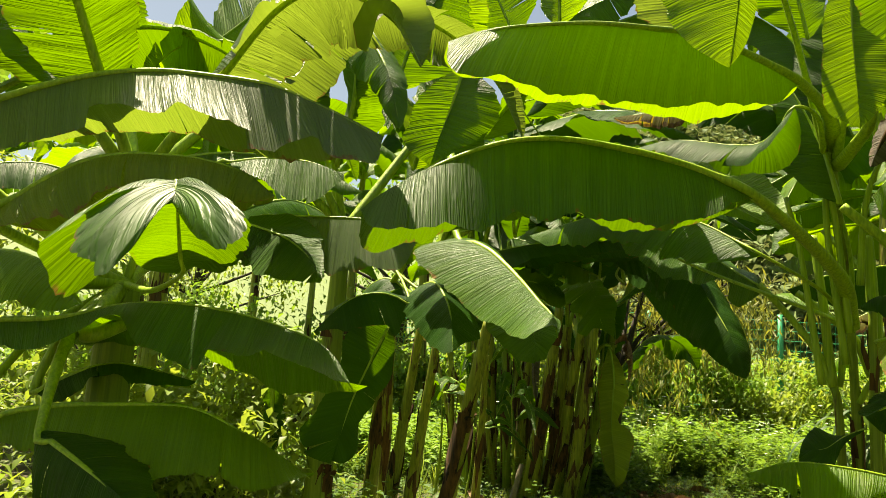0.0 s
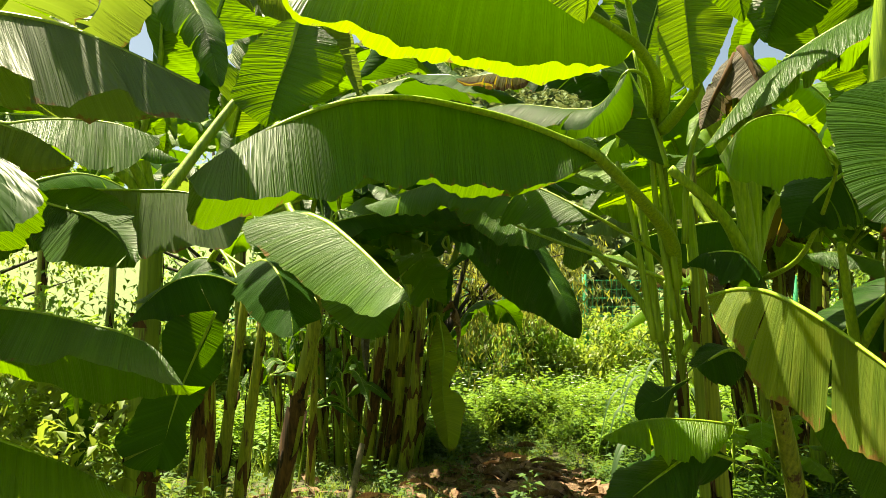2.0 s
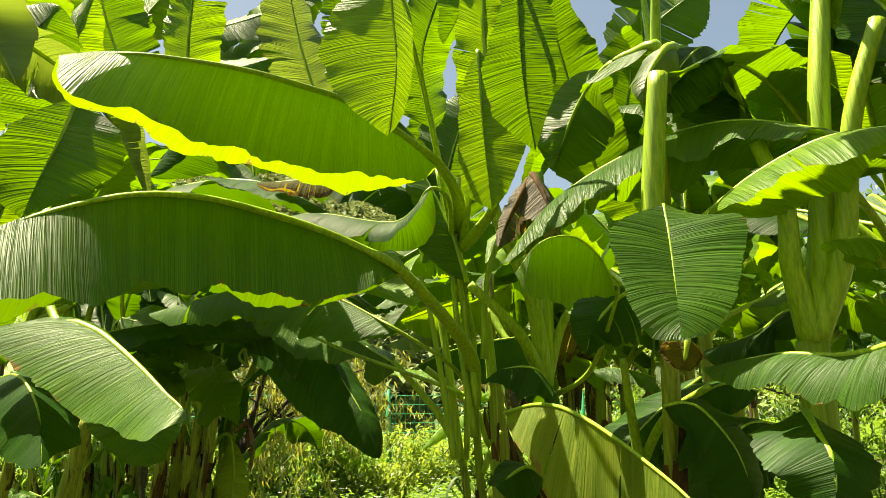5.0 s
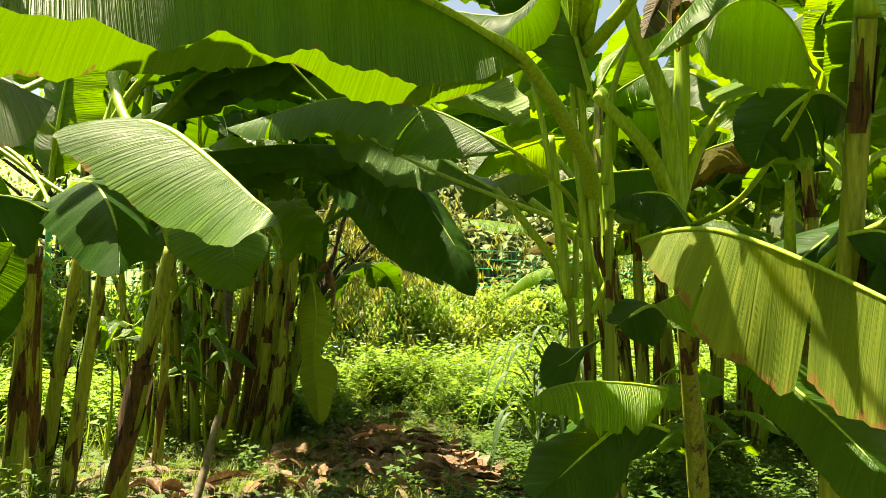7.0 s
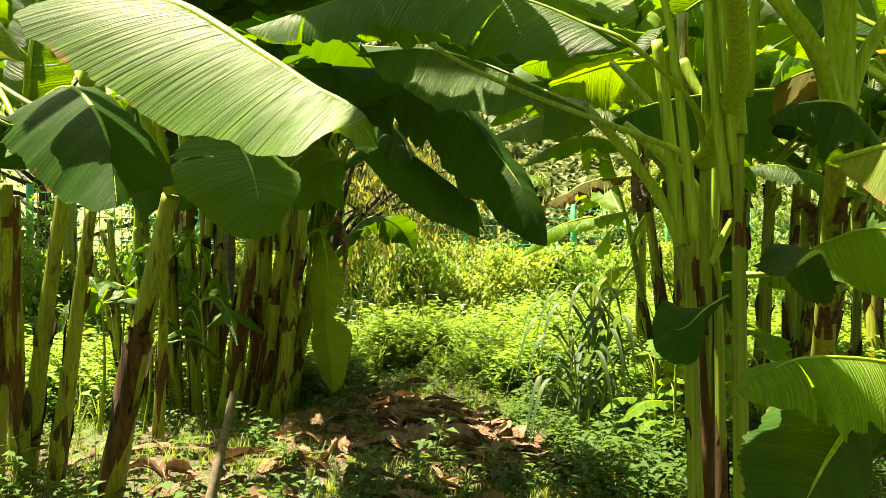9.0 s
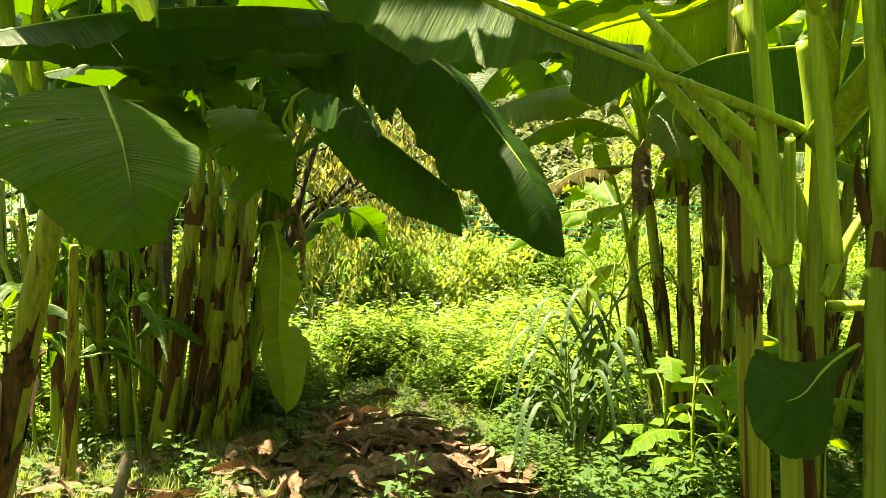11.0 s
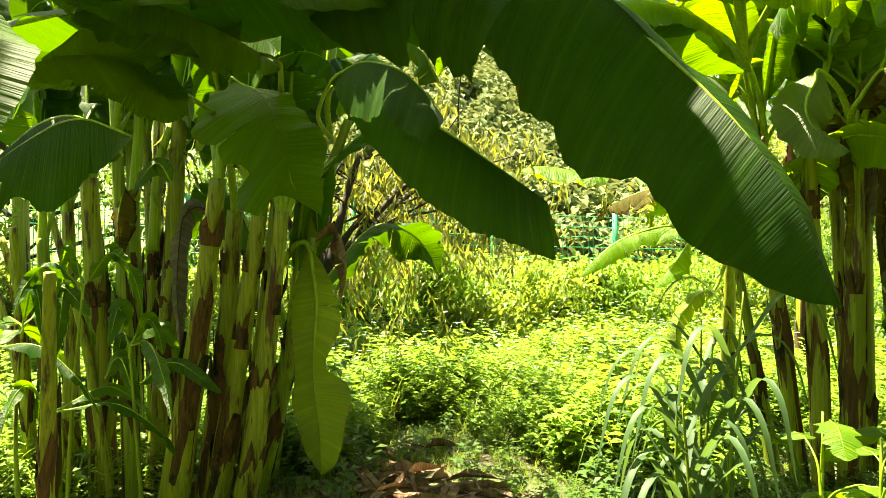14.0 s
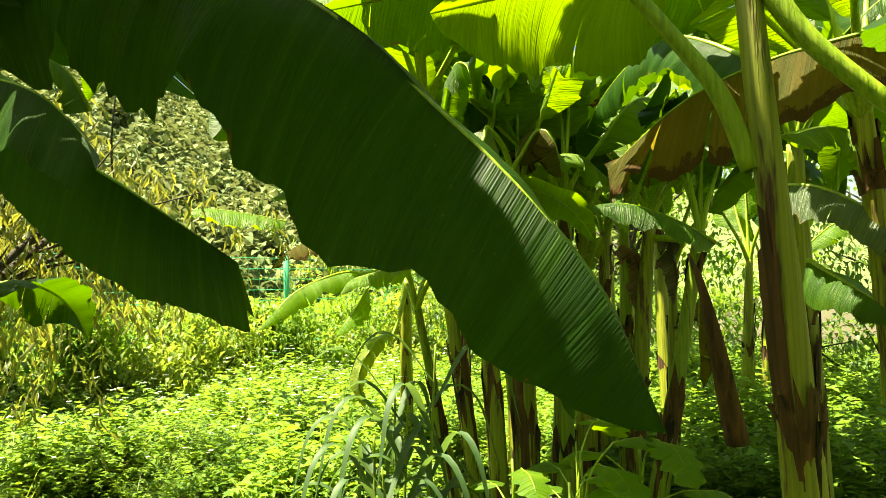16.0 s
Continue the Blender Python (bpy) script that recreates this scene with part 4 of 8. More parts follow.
leaf(plant, [(1.461, 2.328, 1.471), (1.454, 2.089, 1.489), (1.401, 1.805, 1.423), (1.277, 1.407, 1.284), (1.215, 1.227, 1.196), (1.191, 1.117, 1.119)], (0.2, 0.2), (0, 0), (0.00, 0.00, 1.00), AGED, tears=0, seed=73, wave=0.010, rib=0.010, edges=([(1.461, 2.328, 1.471), (1.412, 2.227, 1.398), (1.376, 2.021, 1.264), (1.393, 1.894, 1.191), (1.415, 1.802, 1.165), (1.356, 1.677, 1.141), (1.302, 1.574, 1.103), (1.259, 1.334, 1.081), (1.203, 1.163, 1.066), (1.191, 1.117, 1.119)], [(1.461, 2.328, 1.471), (1.635, 2.330, 1.430), (1.587, 2.017, 1.321), (1.441, 1.574, 1.182), (1.312, 1.310, 1.104), (1.191, 1.117, 1.119)]), cuts=((22, 42), ()))
leaf(plant, [(1.677, 2.203, 1.192), (1.672, 1.994, 1.091), (1.648, 1.795, 0.977), (1.640, 1.643, 0.848)], (0.2, 0.2), (0, 0), (-0.23, -0.68, 0.70), GREEN, tears=1, seed=74, wave=0.012, rib=0.008, edges=([(1.677, 2.204, 1.176), (1.647, 2.116, 1.059), (1.609, 1.943, 0.967), (1.570, 1.779, 0.898), (1.555, 1.680, 0.847), (1.640, 1.643, 0.848)], [(1.715, 2.242, 1.189), (1.870, 2.125, 1.131), (1.886, 1.908, 1.008), (1.640, 1.643, 0.848)]))
leaf(plant, [(1.85, 2.54, 1.50), (1.71, 2.47, 1.63), (1.60, 2.53, 1.64), (1.54, 2.57, 1.60)], (0.13, 0.10), (70, 30), (0.00, 0.00, 1.00), DEEP_SHADE, tears=1, seed=75)
leaf(plant, [(1.49, 2.13, 2.27), (1.49, 2.09, 2.21), (1.50, 2.05, 2.10), (1.53, 2.06, 2.00)], (0.10, 0.09), (50, 40), (-0.26, -0.92, 0.31), DEAD, tears=3, seed=76, label="withered grey-brown folded leaf")
leaf(plant, [(1.48, 2.14, 2.25), (1.44, 2.14, 2.18), (1.40, 2.17, 2.09), (1.38, 2.20, 2.01)], (0.06, 0.06), (50, 40), (-0.69, -0.65, 0.30), DEAD, tears=2, seed=77, label="withered grey-brown folded leaf")
leaf(plant, [(1.48, 2.15, 2.21), (1.48, 2.16, 2.11), (1.48, 2.18, 1.98)], (0.04, 0.03), (30, 30), (-0.46, -0.86, 0.22), BURNT, tears=0, seed=78)
plant = thing("banana_plant", (1.94, 2.18, 0.00), "tall banana plant with smooth green stem", "banana plant", "banana plants beside the path")
pseudostem(plant, [(1.94, 2.18, 0.00), (1.86, 1.98, 1.27), (1.77, 1.79, 2.53)], 0.034, 0.030, STEM_OLD, 79, 6)
leaf(plant, [(2.42, 2.33, 1.60), (2.23, 2.34, 1.50), (2.03, 2.38, 1.34), (1.89, 2.38, 1.17)], (0.20, 0.20), (45, 40), (-0.31, -0.57, 0.76), DEEP_SHADE, tears=1, seed=80, rib=0.008)
leaf(plant, [(1.76, 1.90, 1.47), (1.81, 1.82, 1.47), (1.88, 1.75, 1.34), (1.91, 1.73, 1.18)], (0.17, 0.17), (40, 45), (-0.31, -0.57, 0.76), DEEP_SHADE, tears=1, seed=81, rib=0.008)
leaf(plant, [(2.46, 2.10, 1.53), (2.34, 2.15, 1.56), (2.21, 2.24, 1.47), (2.14, 2.33, 1.27)], (0.20, 0.20), (45, 40), (-0.31, -0.57, 0.76), DEEP_SHADE, tears=1, seed=82, rib=0.008)
leaf(plant, [(2.47, 2.01, 1.40), (2.25, 2.00, 1.41), (2.17, 2.09, 1.27), (2.06, 2.07, 1.09)], (0.20, 0.20), (45, 40), (-0.31, -0.57, 0.76), DEEP_SHADE, tears=1, seed=83, rib=0.008)
tube("leaf_stalk", [(1.94, 2.21, 1.28), (1.93, 2.06, 1.44), (1.96, 1.89, 1.53)], (0.018, 0.015, 0.012), RIB, plant, n=20)
tube("leaf_stalk", [(1.94, 2.21, 1.25), (1.86, 2.15, 1.44), (1.78, 2.08, 1.63)], (0.02, 0.016, 0.012), RIB, plant, n=20)
crown(plant, (1.77, 1.79, 2.53), 2, 1.50, 684, mats=(FRESH, GREEN, GREEN), low=30, high=85)
leaf(plant, [(1.314, 1.394, 1.909), (1.278, 1.355, 1.823), (1.240, 1.318, 1.726), (1.174, 1.257, 1.566)], (0.2, 0.2), (0, 0), (-0.40, -0.70, 0.60), GREEN, tears=0, seed=85, wave=0.005, rib=0.005, edges=([(1.314, 1.394, 1.909), (1.220, 1.393, 1.871), (1.138, 1.388, 1.826), (1.109, 1.347, 1.733), (1.099, 1.300, 1.631), (1.118, 1.278, 1.575), (1.174, 1.257, 1.566)], [(1.314, 1.394, 1.909), (1.365, 1.336, 1.873), (1.436, 1.277, 1.860), (1.388, 1.254, 1.767), (1.318, 1.231, 1.667), (1.249, 1.235, 1.593), (1.174, 1.257, 1.566)]))
tube("leaf_stalk", [(1.55, 1.67, 1.91), (1.55, 1.64, 2.1), (1.56, 1.59, 2.4)], (0.034, 0.032, 0.028), RIB, plant, n=12)
leaf(plant, [(1.41, 1.47, 1.62), (1.39, 1.44, 1.60), (1.38, 1.45, 1.53)], (0.06, 0.06), (40, 30), (-0.45, -0.84, 0.32), BURNT, tears=1, seed=86)
leaf(plant, [(1.88, 1.88, 2.66), (2.04, 1.88, 2.76), (2.17, 1.85, 2.61), (2.28, 1.86, 2.33)], (0.23, 0.23), (50, 50), (0.00, 0.00, 1.00), GREEN, stalk=(1.77, 1.79, 2.53), tears=3, seed=87)
leaf(plant, [(1.72, 1.74, 2.62), (1.72, 1.96, 2.65), (1.70, 2.12, 2.55), (1.70, 2.28, 2.36)], (0.20, 0.20), (20, 20), (-0.40, -0.75, 0.53), GREEN, stalk=(1.77, 1.79, 2.53), tears=2, seed=88)
leaf(plant, [(1.78, 1.71, 2.61), (1.68, 1.66, 2.55), (1.57, 1.64, 2.42), (1.56, 1.66, 2.34)], (0.10, 0.10), (60, 50), (-0.36, -0.68, 0.64), DUSTY_SHEEN, stalk=(1.77, 1.79, 2.53), tears=1, seed=89)
leaf(plant, [(1.89, 1.97, 1.81), (1.72, 1.94, 1.84), (1.56, 1.94, 1.73), (1.54, 1.98, 1.63)], (0.15, 0.15), (50, 40), (-0.33, -0.62, 0.71), DEEP_SHADE, tears=2, seed=90)
plant = thing("banana_plant", (2.08, 1.67, 0.00), "broad banana plant with a fan of thick leaf stalks", "banana plant", "banana plants beside the path")
pseudostem(plant, [(2.08, 1.67, 0.00), (2.07, 1.62, 0.82), (2.06, 1.58, 1.64)], 0.055, 0.050, STEM, 91, 3)
crown(plant, (2.20, 1.44, 2.79), 5, 1.40, 692, mats=(FRESH, GREEN, DUSTY_SHEEN), low=10, high=80)
tube("leaf_stalk", [(2.06, 1.58, 1.64), (1.99, 1.56, 1.87), (1.96, 1.53, 2.03), (1.87, 1.53, 2.22)], (0.04, 0.03, 0.022), RIB, plant, n=20)
tube("leaf_stalk", [(2.06, 1.58, 1.64), (2.11, 1.53, 1.94), (2.12, 1.47, 2.38), (2.19, 1.43, 2.83)], (0.045, 0.035, 0.03), RIB, plant, n=20)
tube("leaf_stalk", [(2.06, 1.58, 1.64), (2.12, 1.48, 1.89), (2.12, 1.38, 2.28), (2.17, 1.28, 2.57)], (0.045, 0.03, 0.025), RIB, plant, n=20)
leaf(plant, [(2.19, 1.79, 2.35), (2.13, 1.76, 2.58), (1.94, 1.73, 2.66), (1.80, 1.86, 2.45)], (0.24, 0.20), (30, 60), (-0.33, -0.62, 0.71), GREEN, tears=3, seed=93)
leaf(plant, [(1.67, 1.58, 1.98), (1.71, 1.43, 2.06), (1.77, 1.26, 2.11), (1.86, 1.10, 2.10)], (0.20, 0.20), (20, 55), (0.09, 0.17, 0.98), FRESH, tears=2, seed=94)
leaf(plant, [(1.72, 1.08, 1.59), (1.72, 1.26, 1.56), (1.71, 1.44, 1.58), (1.66, 1.64, 1.56)], (0.15, 0.15), (60, 20), (0.00, 0.00, 1.00), GREEN, tears=1, seed=95)
leaf(plant, [(1.87, 1.50, 1.44), (1.71, 1.37, 1.39), (1.65, 1.30, 1.32), (1.62, 1.30, 1.17)], (0.13, 0.15), (30, 30), (-0.60, -0.69, 0.40), DEEP_SHADE, tears=0, seed=96)
leaf(plant, [(2.03, 1.32, 1.81), (1.94, 1.30, 1.87), (1.79, 1.32, 1.85)], (0.09, 0.08), (50, 30), (0.00, 0.00, 1.00), FRESH, tears=0, seed=97)
leaf(plant, [(2.26, 1.69, 1.69), (2.27, 1.78, 1.78), (2.26, 1.92, 1.72), (2.18, 2.09, 1.67)], (0.20, 0.20), (60, 40), (0.00, 0.00, 1.00), DEEP_SHADE, tears=2, seed=98)
plant = thing("banana_plant", (-1.00, 2.20, 0.00), "banana plant with dusty hanging leaves, sun sheen in their colour", "banana plant", "banana plants beside the path")
pseudostem(plant, [(-1.00, 2.20, 0.00), (-0.97, 2.20, 0.75), (-0.95, 2.20, 1.50)], 0.090, 0.060, STEM, 99, 4)
crown(plant, (-0.95, 2.20, 1.80), 5, 1.50, 700, mats=(GREEN, FRESH, DUSTY_SHEEN), low=40, high=85)
leaf(plant, [(-1.396, 1.875, 1.909), (-1.051, 1.831, 2.017), (-0.806, 1.810, 2.062), (-0.610, 1.787, 2.053), (-0.430, 1.767, 2.030), (-0.291, 1.752, 1.979), (-0.166, 1.739, 1.921), (-0.105, 1.728, 1.889)], (0.2, 0.2), (0, 0), (0.00, 0.00, 1.00), DUSTY_SHEEN, stalk=(-0.95, 2.20, 1.50), tears=0, seed=101, wave=0.008, rib=0.014, edges=([(-1.396, 1.875, 1.909), (-1.111, 1.794, 1.824), (-0.827, 1.726, 1.898), (-0.681, 1.700, 1.864), (-0.625, 1.693, 1.891), (-0.560, 1.692, 1.859), (-0.470, 1.688, 1.834), (-0.375, 1.682, 1.834), (-0.272, 1.691, 1.876), (-0.234, 1.674, 1.818), (-0.170, 1.671, 1.802), (-0.115, 1.687, 1.807), (-0.105, 1.728, 1.889)], [(-1.413, 1.896, 1.915), (-1.166, 2.079, 1.932), (-0.856, 2.055, 1.956), (-0.615, 2.022, 1.919), (-0.467, 1.986, 1.881), (-0.320, 1.927, 1.866), (-0.206, 1.849, 1.854), (-0.105, 1.728, 1.889)]), cuts=((30, 55), (40,)))
leaf(plant, [(-1.16, 1.82, 1.64), (-0.88, 1.76, 1.79), (-0.64, 1.72, 1.81), (-0.46, 1.71, 1.78), (-0.35, 1.69, 1.71)], (0.20, 0.18), (50, 72), (0.00, 0.00, 1.00), AGED, stalk=(-0.95, 2.20, 1.50), tears=3, seed=102)
leaf(plant, [(-1.274, 1.910, 1.371), (-1.013, 1.912, 1.379), (-0.804, 1.912, 1.430), (-0.664, 1.902, 1.442), (-0.492, 1.881, 1.427), (-0.349, 1.865, 1.395), (-0.219, 1.841, 1.344), (-0.136, 1.825, 1.240)], (0.2, 0.2), (0, 0), (0.00, 0.00, 1.00), GREEN, stalk=(-0.95, 2.20, 1.50), tears=0, seed=103, wave=0.008, rib=0.010, edges=([(-1.256, 1.894, 1.318), (-0.973, 1.855, 1.313), (-0.802, 1.834, 1.405), (-0.688, 1.792, 1.346), (-0.548, 1.767, 1.299), (-0.431, 1.761, 1.277), (-0.374, 1.755, 1.294), (-0.302, 1.754, 1.262), (-0.250, 1.750, 1.262), (-0.189, 1.767, 1.252), (-0.136, 1.825, 1.240)], [(-1.298, 1.942, 1.371), (-1.084, 2.165, 1.314), (-0.768, 2.144, 1.308), (-0.518, 2.091, 1.255), (-0.348, 2.023, 1.219), (-0.136, 1.825, 1.240)]), cuts=((52,), ()))
leaf(plant, [(-0.538, 1.625, 1.499), (-0.515, 1.536, 1.573), (-0.473, 1.406, 1.631), (-0.425, 1.280, 1.649)], (0.2, 0.2), (0, 0), (0.02, -0.60, 0.80), GREEN, stalk=(-0.95, 2.20, 1.50), tears=0, seed=104, wave=0.004, rib=0.008, edges=([(-0.538, 1.625, 1.499), (-0.608, 1.589, 1.504), (-0.603, 1.486, 1.528), (-0.572, 1.348, 1.478), (-0.576, 1.232, 1.425), (-0.578, 1.146, 1.487), (-0.528, 1.156, 1.552), (-0.477, 1.207, 1.616), (-0.425, 1.280, 1.649)], [(-0.538, 1.625, 1.499), (-0.459, 1.576, 1.533), (-0.387, 1.493, 1.511), (-0.315, 1.365, 1.533), (-0.282, 1.280, 1.553), (-0.276, 1.226, 1.583), (-0.341, 1.217, 1.625), (-0.425, 1.280, 1.649)]), camber=0.14)
leaf(plant, [(-0.421, 1.270, 1.648), (-0.413, 1.252, 1.628), (-0.408, 1.234, 1.597)], (0.2, 0.2), (0, 0), (0.00, 0.00, 1.00), MID, tears=0, seed=617, wave=0.003, rib=0.004, edges=([(-0.421, 1.270, 1.648), (-0.487, 1.228, 1.617), (-0.523, 1.175, 1.562), (-0.518, 1.122, 1.487), (-0.458, 1.101, 1.451), (-0.425, 1.134, 1.496), (-0.415, 1.196, 1.576), (-0.408, 1.234, 1.597)], [(-0.421, 1.270, 1.648), (-0.341, 1.217, 1.625), (-0.255, 1.155, 1.576), (-0.232, 1.118, 1.531), (-0.236, 1.100, 1.506), (-0.271, 1.113, 1.508), (-0.332, 1.155, 1.532), (-0.408, 1.234, 1.597)]), camber=0.08)
leaf(plant, [(-1.20, 1.64, 1.47), (-0.91, 1.50, 1.52), (-0.73, 1.41, 1.49), (-0.63, 1.37, 1.41)], (0.12, 0.14), (40, 60), (0.00, 0.00, 1.00), FRESH, stalk=(-0.95, 2.20, 1.50), tears=0, seed=105, blunt=0.60)
leaf(plant, [(-1.166, 1.889, 1.108), (-0.932, 1.898, 1.153), (-0.733, 1.893, 1.166), (-0.583, 1.882, 1.173), (-0.397, 1.856, 1.107), (-0.234, 1.833, 1.021)], (0.2, 0.2), (0, 0), (0.00, 0.00, 1.00), FRESH, stalk=(-0.95, 2.20, 1.50), tears=1, seed=106, wave=0.008, rib=0.010, edges=([(-1.149, 1.872, 1.059), (-0.861, 1.796, 1.015), (-0.698, 1.765, 1.011), (-0.609, 1.761, 0.994), (-0.522, 1.754, 1.007), (-0.453, 1.749, 1.006), (-0.383, 1.746, 0.990), (-0.300, 1.759, 1.006), (-0.234, 1.833, 1.021)], [(-1.181, 1.910, 1.104), (-0.977, 2.157, 1.009), (-0.660, 2.114, 1.022), (-0.413, 1.989, 0.992), (-0.234, 1.833, 1.021)]))
leaf(plant, [(-1.13, 2.09, 1.17), (-0.90, 2.09, 1.26), (-0.65, 2.10, 1.22)], (0.08, 0.08), (40, 60), (0.00, 0.00, 1.00), DEEP_SHADE, stalk=(-0.95, 2.20, 1.50), tears=1, seed=107)
leaf(plant, [(-0.87, 1.70, 1.11), (-0.72, 1.62, 1.06), (-0.54, 1.53, 0.99)], (0.14, 0.14), (40, 50), (0.02, -0.71, 0.71), DEEP_SHADE, stalk=(-0.95, 2.20, 1.50), tears=1, seed=108)
leaf(plant, [(-0.94, 2.54, 1.62), (-0.69, 2.43, 1.75), (-0.46, 2.35, 1.68), (-0.35, 2.36, 1.60)], (0.14, 0.16), (50, 65), (0.00, 0.00, 1.00), GREEN, stalk=(-0.95, 2.20, 1.50), tears=2, seed=109)
leaf(plant, [(-1.08, 2.49, 1.96), (-0.77, 2.49, 2.02), (-0.48, 2.51, 2.00), (-0.27, 2.53, 1.91)], (0.17, 0.17), (40, 60), (0.00, 0.00, 1.00), GREEN, tears=3, seed=110)
tube("leaf_stalk", [(-0.95, 2.20, 1.50), (-0.93, 1.97, 1.34), (-0.82, 2.07, 1.40)], (0.03, 0.025, 0.02), RIB, plant, n=20)
plant = thing("banana_plant", (-0.55, 3.60, 0.00), "banana plant with a sunlit arching leaf on a long stalk", "banana plant", "banana plants beside the path")
pseudostem(plant, [(-0.55, 3.60, 0.00), (-0.53, 3.55, 0.95), (-0.50, 3.50, 1.90)], 0.080, 0.050, STEM, 111, 4)
crown(plant, (-0.50, 3.50, 1.90), 5, 1.70, 712, mats=(GREEN, GREEN, FRESH), low=40, high=80, turn=(130, 260))
# sunlit leaf that hangs over the path
leaf(plant, [(0.087, 2.972, 1.826), (0.206, 2.816, 1.769), (0.315, 2.625, 1.650), (0.391, 2.426, 1.536), (0.426, 2.306, 1.477), (0.429, 2.243, 1.419)], (0.2, 0.2), (0, 0), (0.00, 0.00, 1.00), SHEEN, stalk=(0.04, 3.27, 2.21), tears=0, seed=113, wave=0.008, rib=0.012, edges=([(0.087, 2.972, 1.826), (-0.053, 3.012, 1.805), (-0.105, 2.995, 1.754), (-0.022, 2.868, 1.642), (0.084, 2.741, 1.559), (0.194, 2.580, 1.475), (0.267, 2.454, 1.430), (0.325, 2.332, 1.404), (0.363, 2.293, 1.432), (0.418, 2.256, 1.457), (0.429, 2.243, 1.419)], [(0.087, 2.994, 1.830), (0.234, 3.108, 1.802), (0.371, 2.865, 1.622), (0.442, 2.560, 1.489), (0.432, 2.264, 1.420)]), camber=0.05)
leaf(plant, [(0.090, 1.968, 2.185), (0.063, 1.951, 2.066), (0.029, 1.945, 1.952), (0.010, 1.934, 1.868)], (0.2, 0.2), (0, 0), (0.0, -0.90, 0.40), GREEN, tears=0, seed=613, wave=0.006, rib=0.008, edges=([(0.090, 1.968, 2.185), (-0.021, 1.935, 2.086), (-0.071, 1.931, 1.958), (-0.051, 1.924, 1.909), (0.010, 1.934, 1.868)], [(0.090, 1.968, 2.185), (0.180, 1.949, 2.103), (0.193, 1.927, 2.017), (0.157, 1.925, 1.960), (0.076, 1.925, 1.909), (0.010, 1.934, 1.868)]))
tube("leaf_stalk", [(-0.50, 3.50, 1.90), (-0.09, 3.69, 2.56), (0.04, 3.27, 2.21)], (0.03, 0.022, 0.02), RIB, plant, n=20)
leaf(plant, [(-0.683, 2.710, 1.834), (-0.446, 2.644, 1.830), (-0.236, 2.581, 1.816), (-0.056, 2.525, 1.742)], (0.2, 0.2), (0, 0), (0.00, 0.00, 1.00), DUSTY_SHEEN, stalk=(-0.50, 3.50, 1.90), tears=0, seed=114, wave=0.010, rib=0.010, edges=([(-0.683, 2.711, 1.824), (-0.627, 2.634, 1.748), (-0.440, 2.557, 1.685), (-0.350, 2.508, 1.615), (-0.215, 2.477, 1.628), (-0.101, 2.469, 1.629), (-0.056, 2.525, 1.742)], [(-0.698, 2.761, 1.842), (-0.463, 2.849, 1.801), (-0.214, 2.765, 1.765), (-0.056, 2.525, 1.742)]), cuts=((30,), ()))
leaf(plant, [(-0.648, 2.414, 1.752), (-0.503, 2.348, 1.706), (-0.403, 2.307, 1.642), (-0.336, 2.270, 1.559)], (0.2, 0.2), (0, 0), (0.00, 0.00, 1.00), GREEN, tears=1, seed=608, wave=0.010, rib=0.007, edges=([(-0.648, 2.414, 1.747), (-0.616, 2.340, 1.656), (-0.547, 2.283, 1.582), (-0.417, 2.235, 1.562), (-0.336, 2.270, 1.559)], [(-0.661, 2.454, 1.758), (-0.498, 2.463, 1.758), (-0.390, 2.402, 1.686), (-0.336, 2.270, 1.559)]))
leaf(plant, [(-0.109, 3.102, 1.550), (-0.236, 3.057, 1.579), (-0.364, 3.000, 1.537), (-0.492, 2.942, 1.392)], (0.2, 0.2), (0, 0), (0.00, 0.00, 1.00), DEEP_SHADE, stalk=(-0.50, 3.50, 1.90), tears=1, seed=609, wave=0.010, rib=0.007, edges=([(-0.108, 3.103, 1.539), (-0.155, 3.019, 1.406), (-0.262, 2.969, 1.369), (-0.369, 2.933, 1.400), (-0.492, 2.942, 1.392)], [(-0.112, 3.152, 1.553), (-0.301, 3.213, 1.574), (-0.453, 3.131, 1.493), (-0.492, 2.942, 1.392)]))
leaf(plant, [(-0.700, 2.201, 1.905), (-0.530, 2.147, 1.920), (-0.373, 2.098, 1.905), (-0.253, 2.054, 1.860)], (0.2, 0.2), (0, 0), (0.00, 0.00, 1.00), GREEN, stalk=(-0.95, 2.20, 1.50), tears=2, seed=610, wave=0.012, rib=0.008, edges=([(-0.699, 2.201, 1.897), (-0.558, 2.096, 1.845), (-0.428, 2.033, 1.778), (-0.332, 2.006, 1.786), (-0.253, 2.054, 1.860)], [(-0.718, 2.251, 1.917), (-0.582, 2.391, 1.936), (-0.406, 2.331, 1.906), (-0.253, 2.054, 1.860)]))
leaf(plant, [(-0.07, 3.93, 2.31), (-0.03, 3.90, 2.56), (0.05, 3.78, 2.77), (0.14, 3.66, 2.88)], (0.27, 0.23), (15, 10), (-0.07, -0.95, 0.32), GREEN, stalk=(-0.50, 3.50, 1.90), tears=1, seed=115)
leaf(plant, [(-0.14, 3.99, 2.80), (-0.10, 3.97, 3.00), (-0.03, 3.92, 3.38)], (0.14, 0.14), (15, 10), (-0.07, -0.95, 0.32), FRESH, tears=0, seed=116)
leaf(plant, [(-0.48, 3.07, 2.13), (-0.40, 2.94, 2.41), (-0.37, 2.81, 2.64), (-0.23, 2.62, 2.43), (-0.15, 2.54, 2.16)], (0.14, 0.14), (50, 40), (-0.06, -0.89, 0.45), GREEN, tears=3, seed=117)
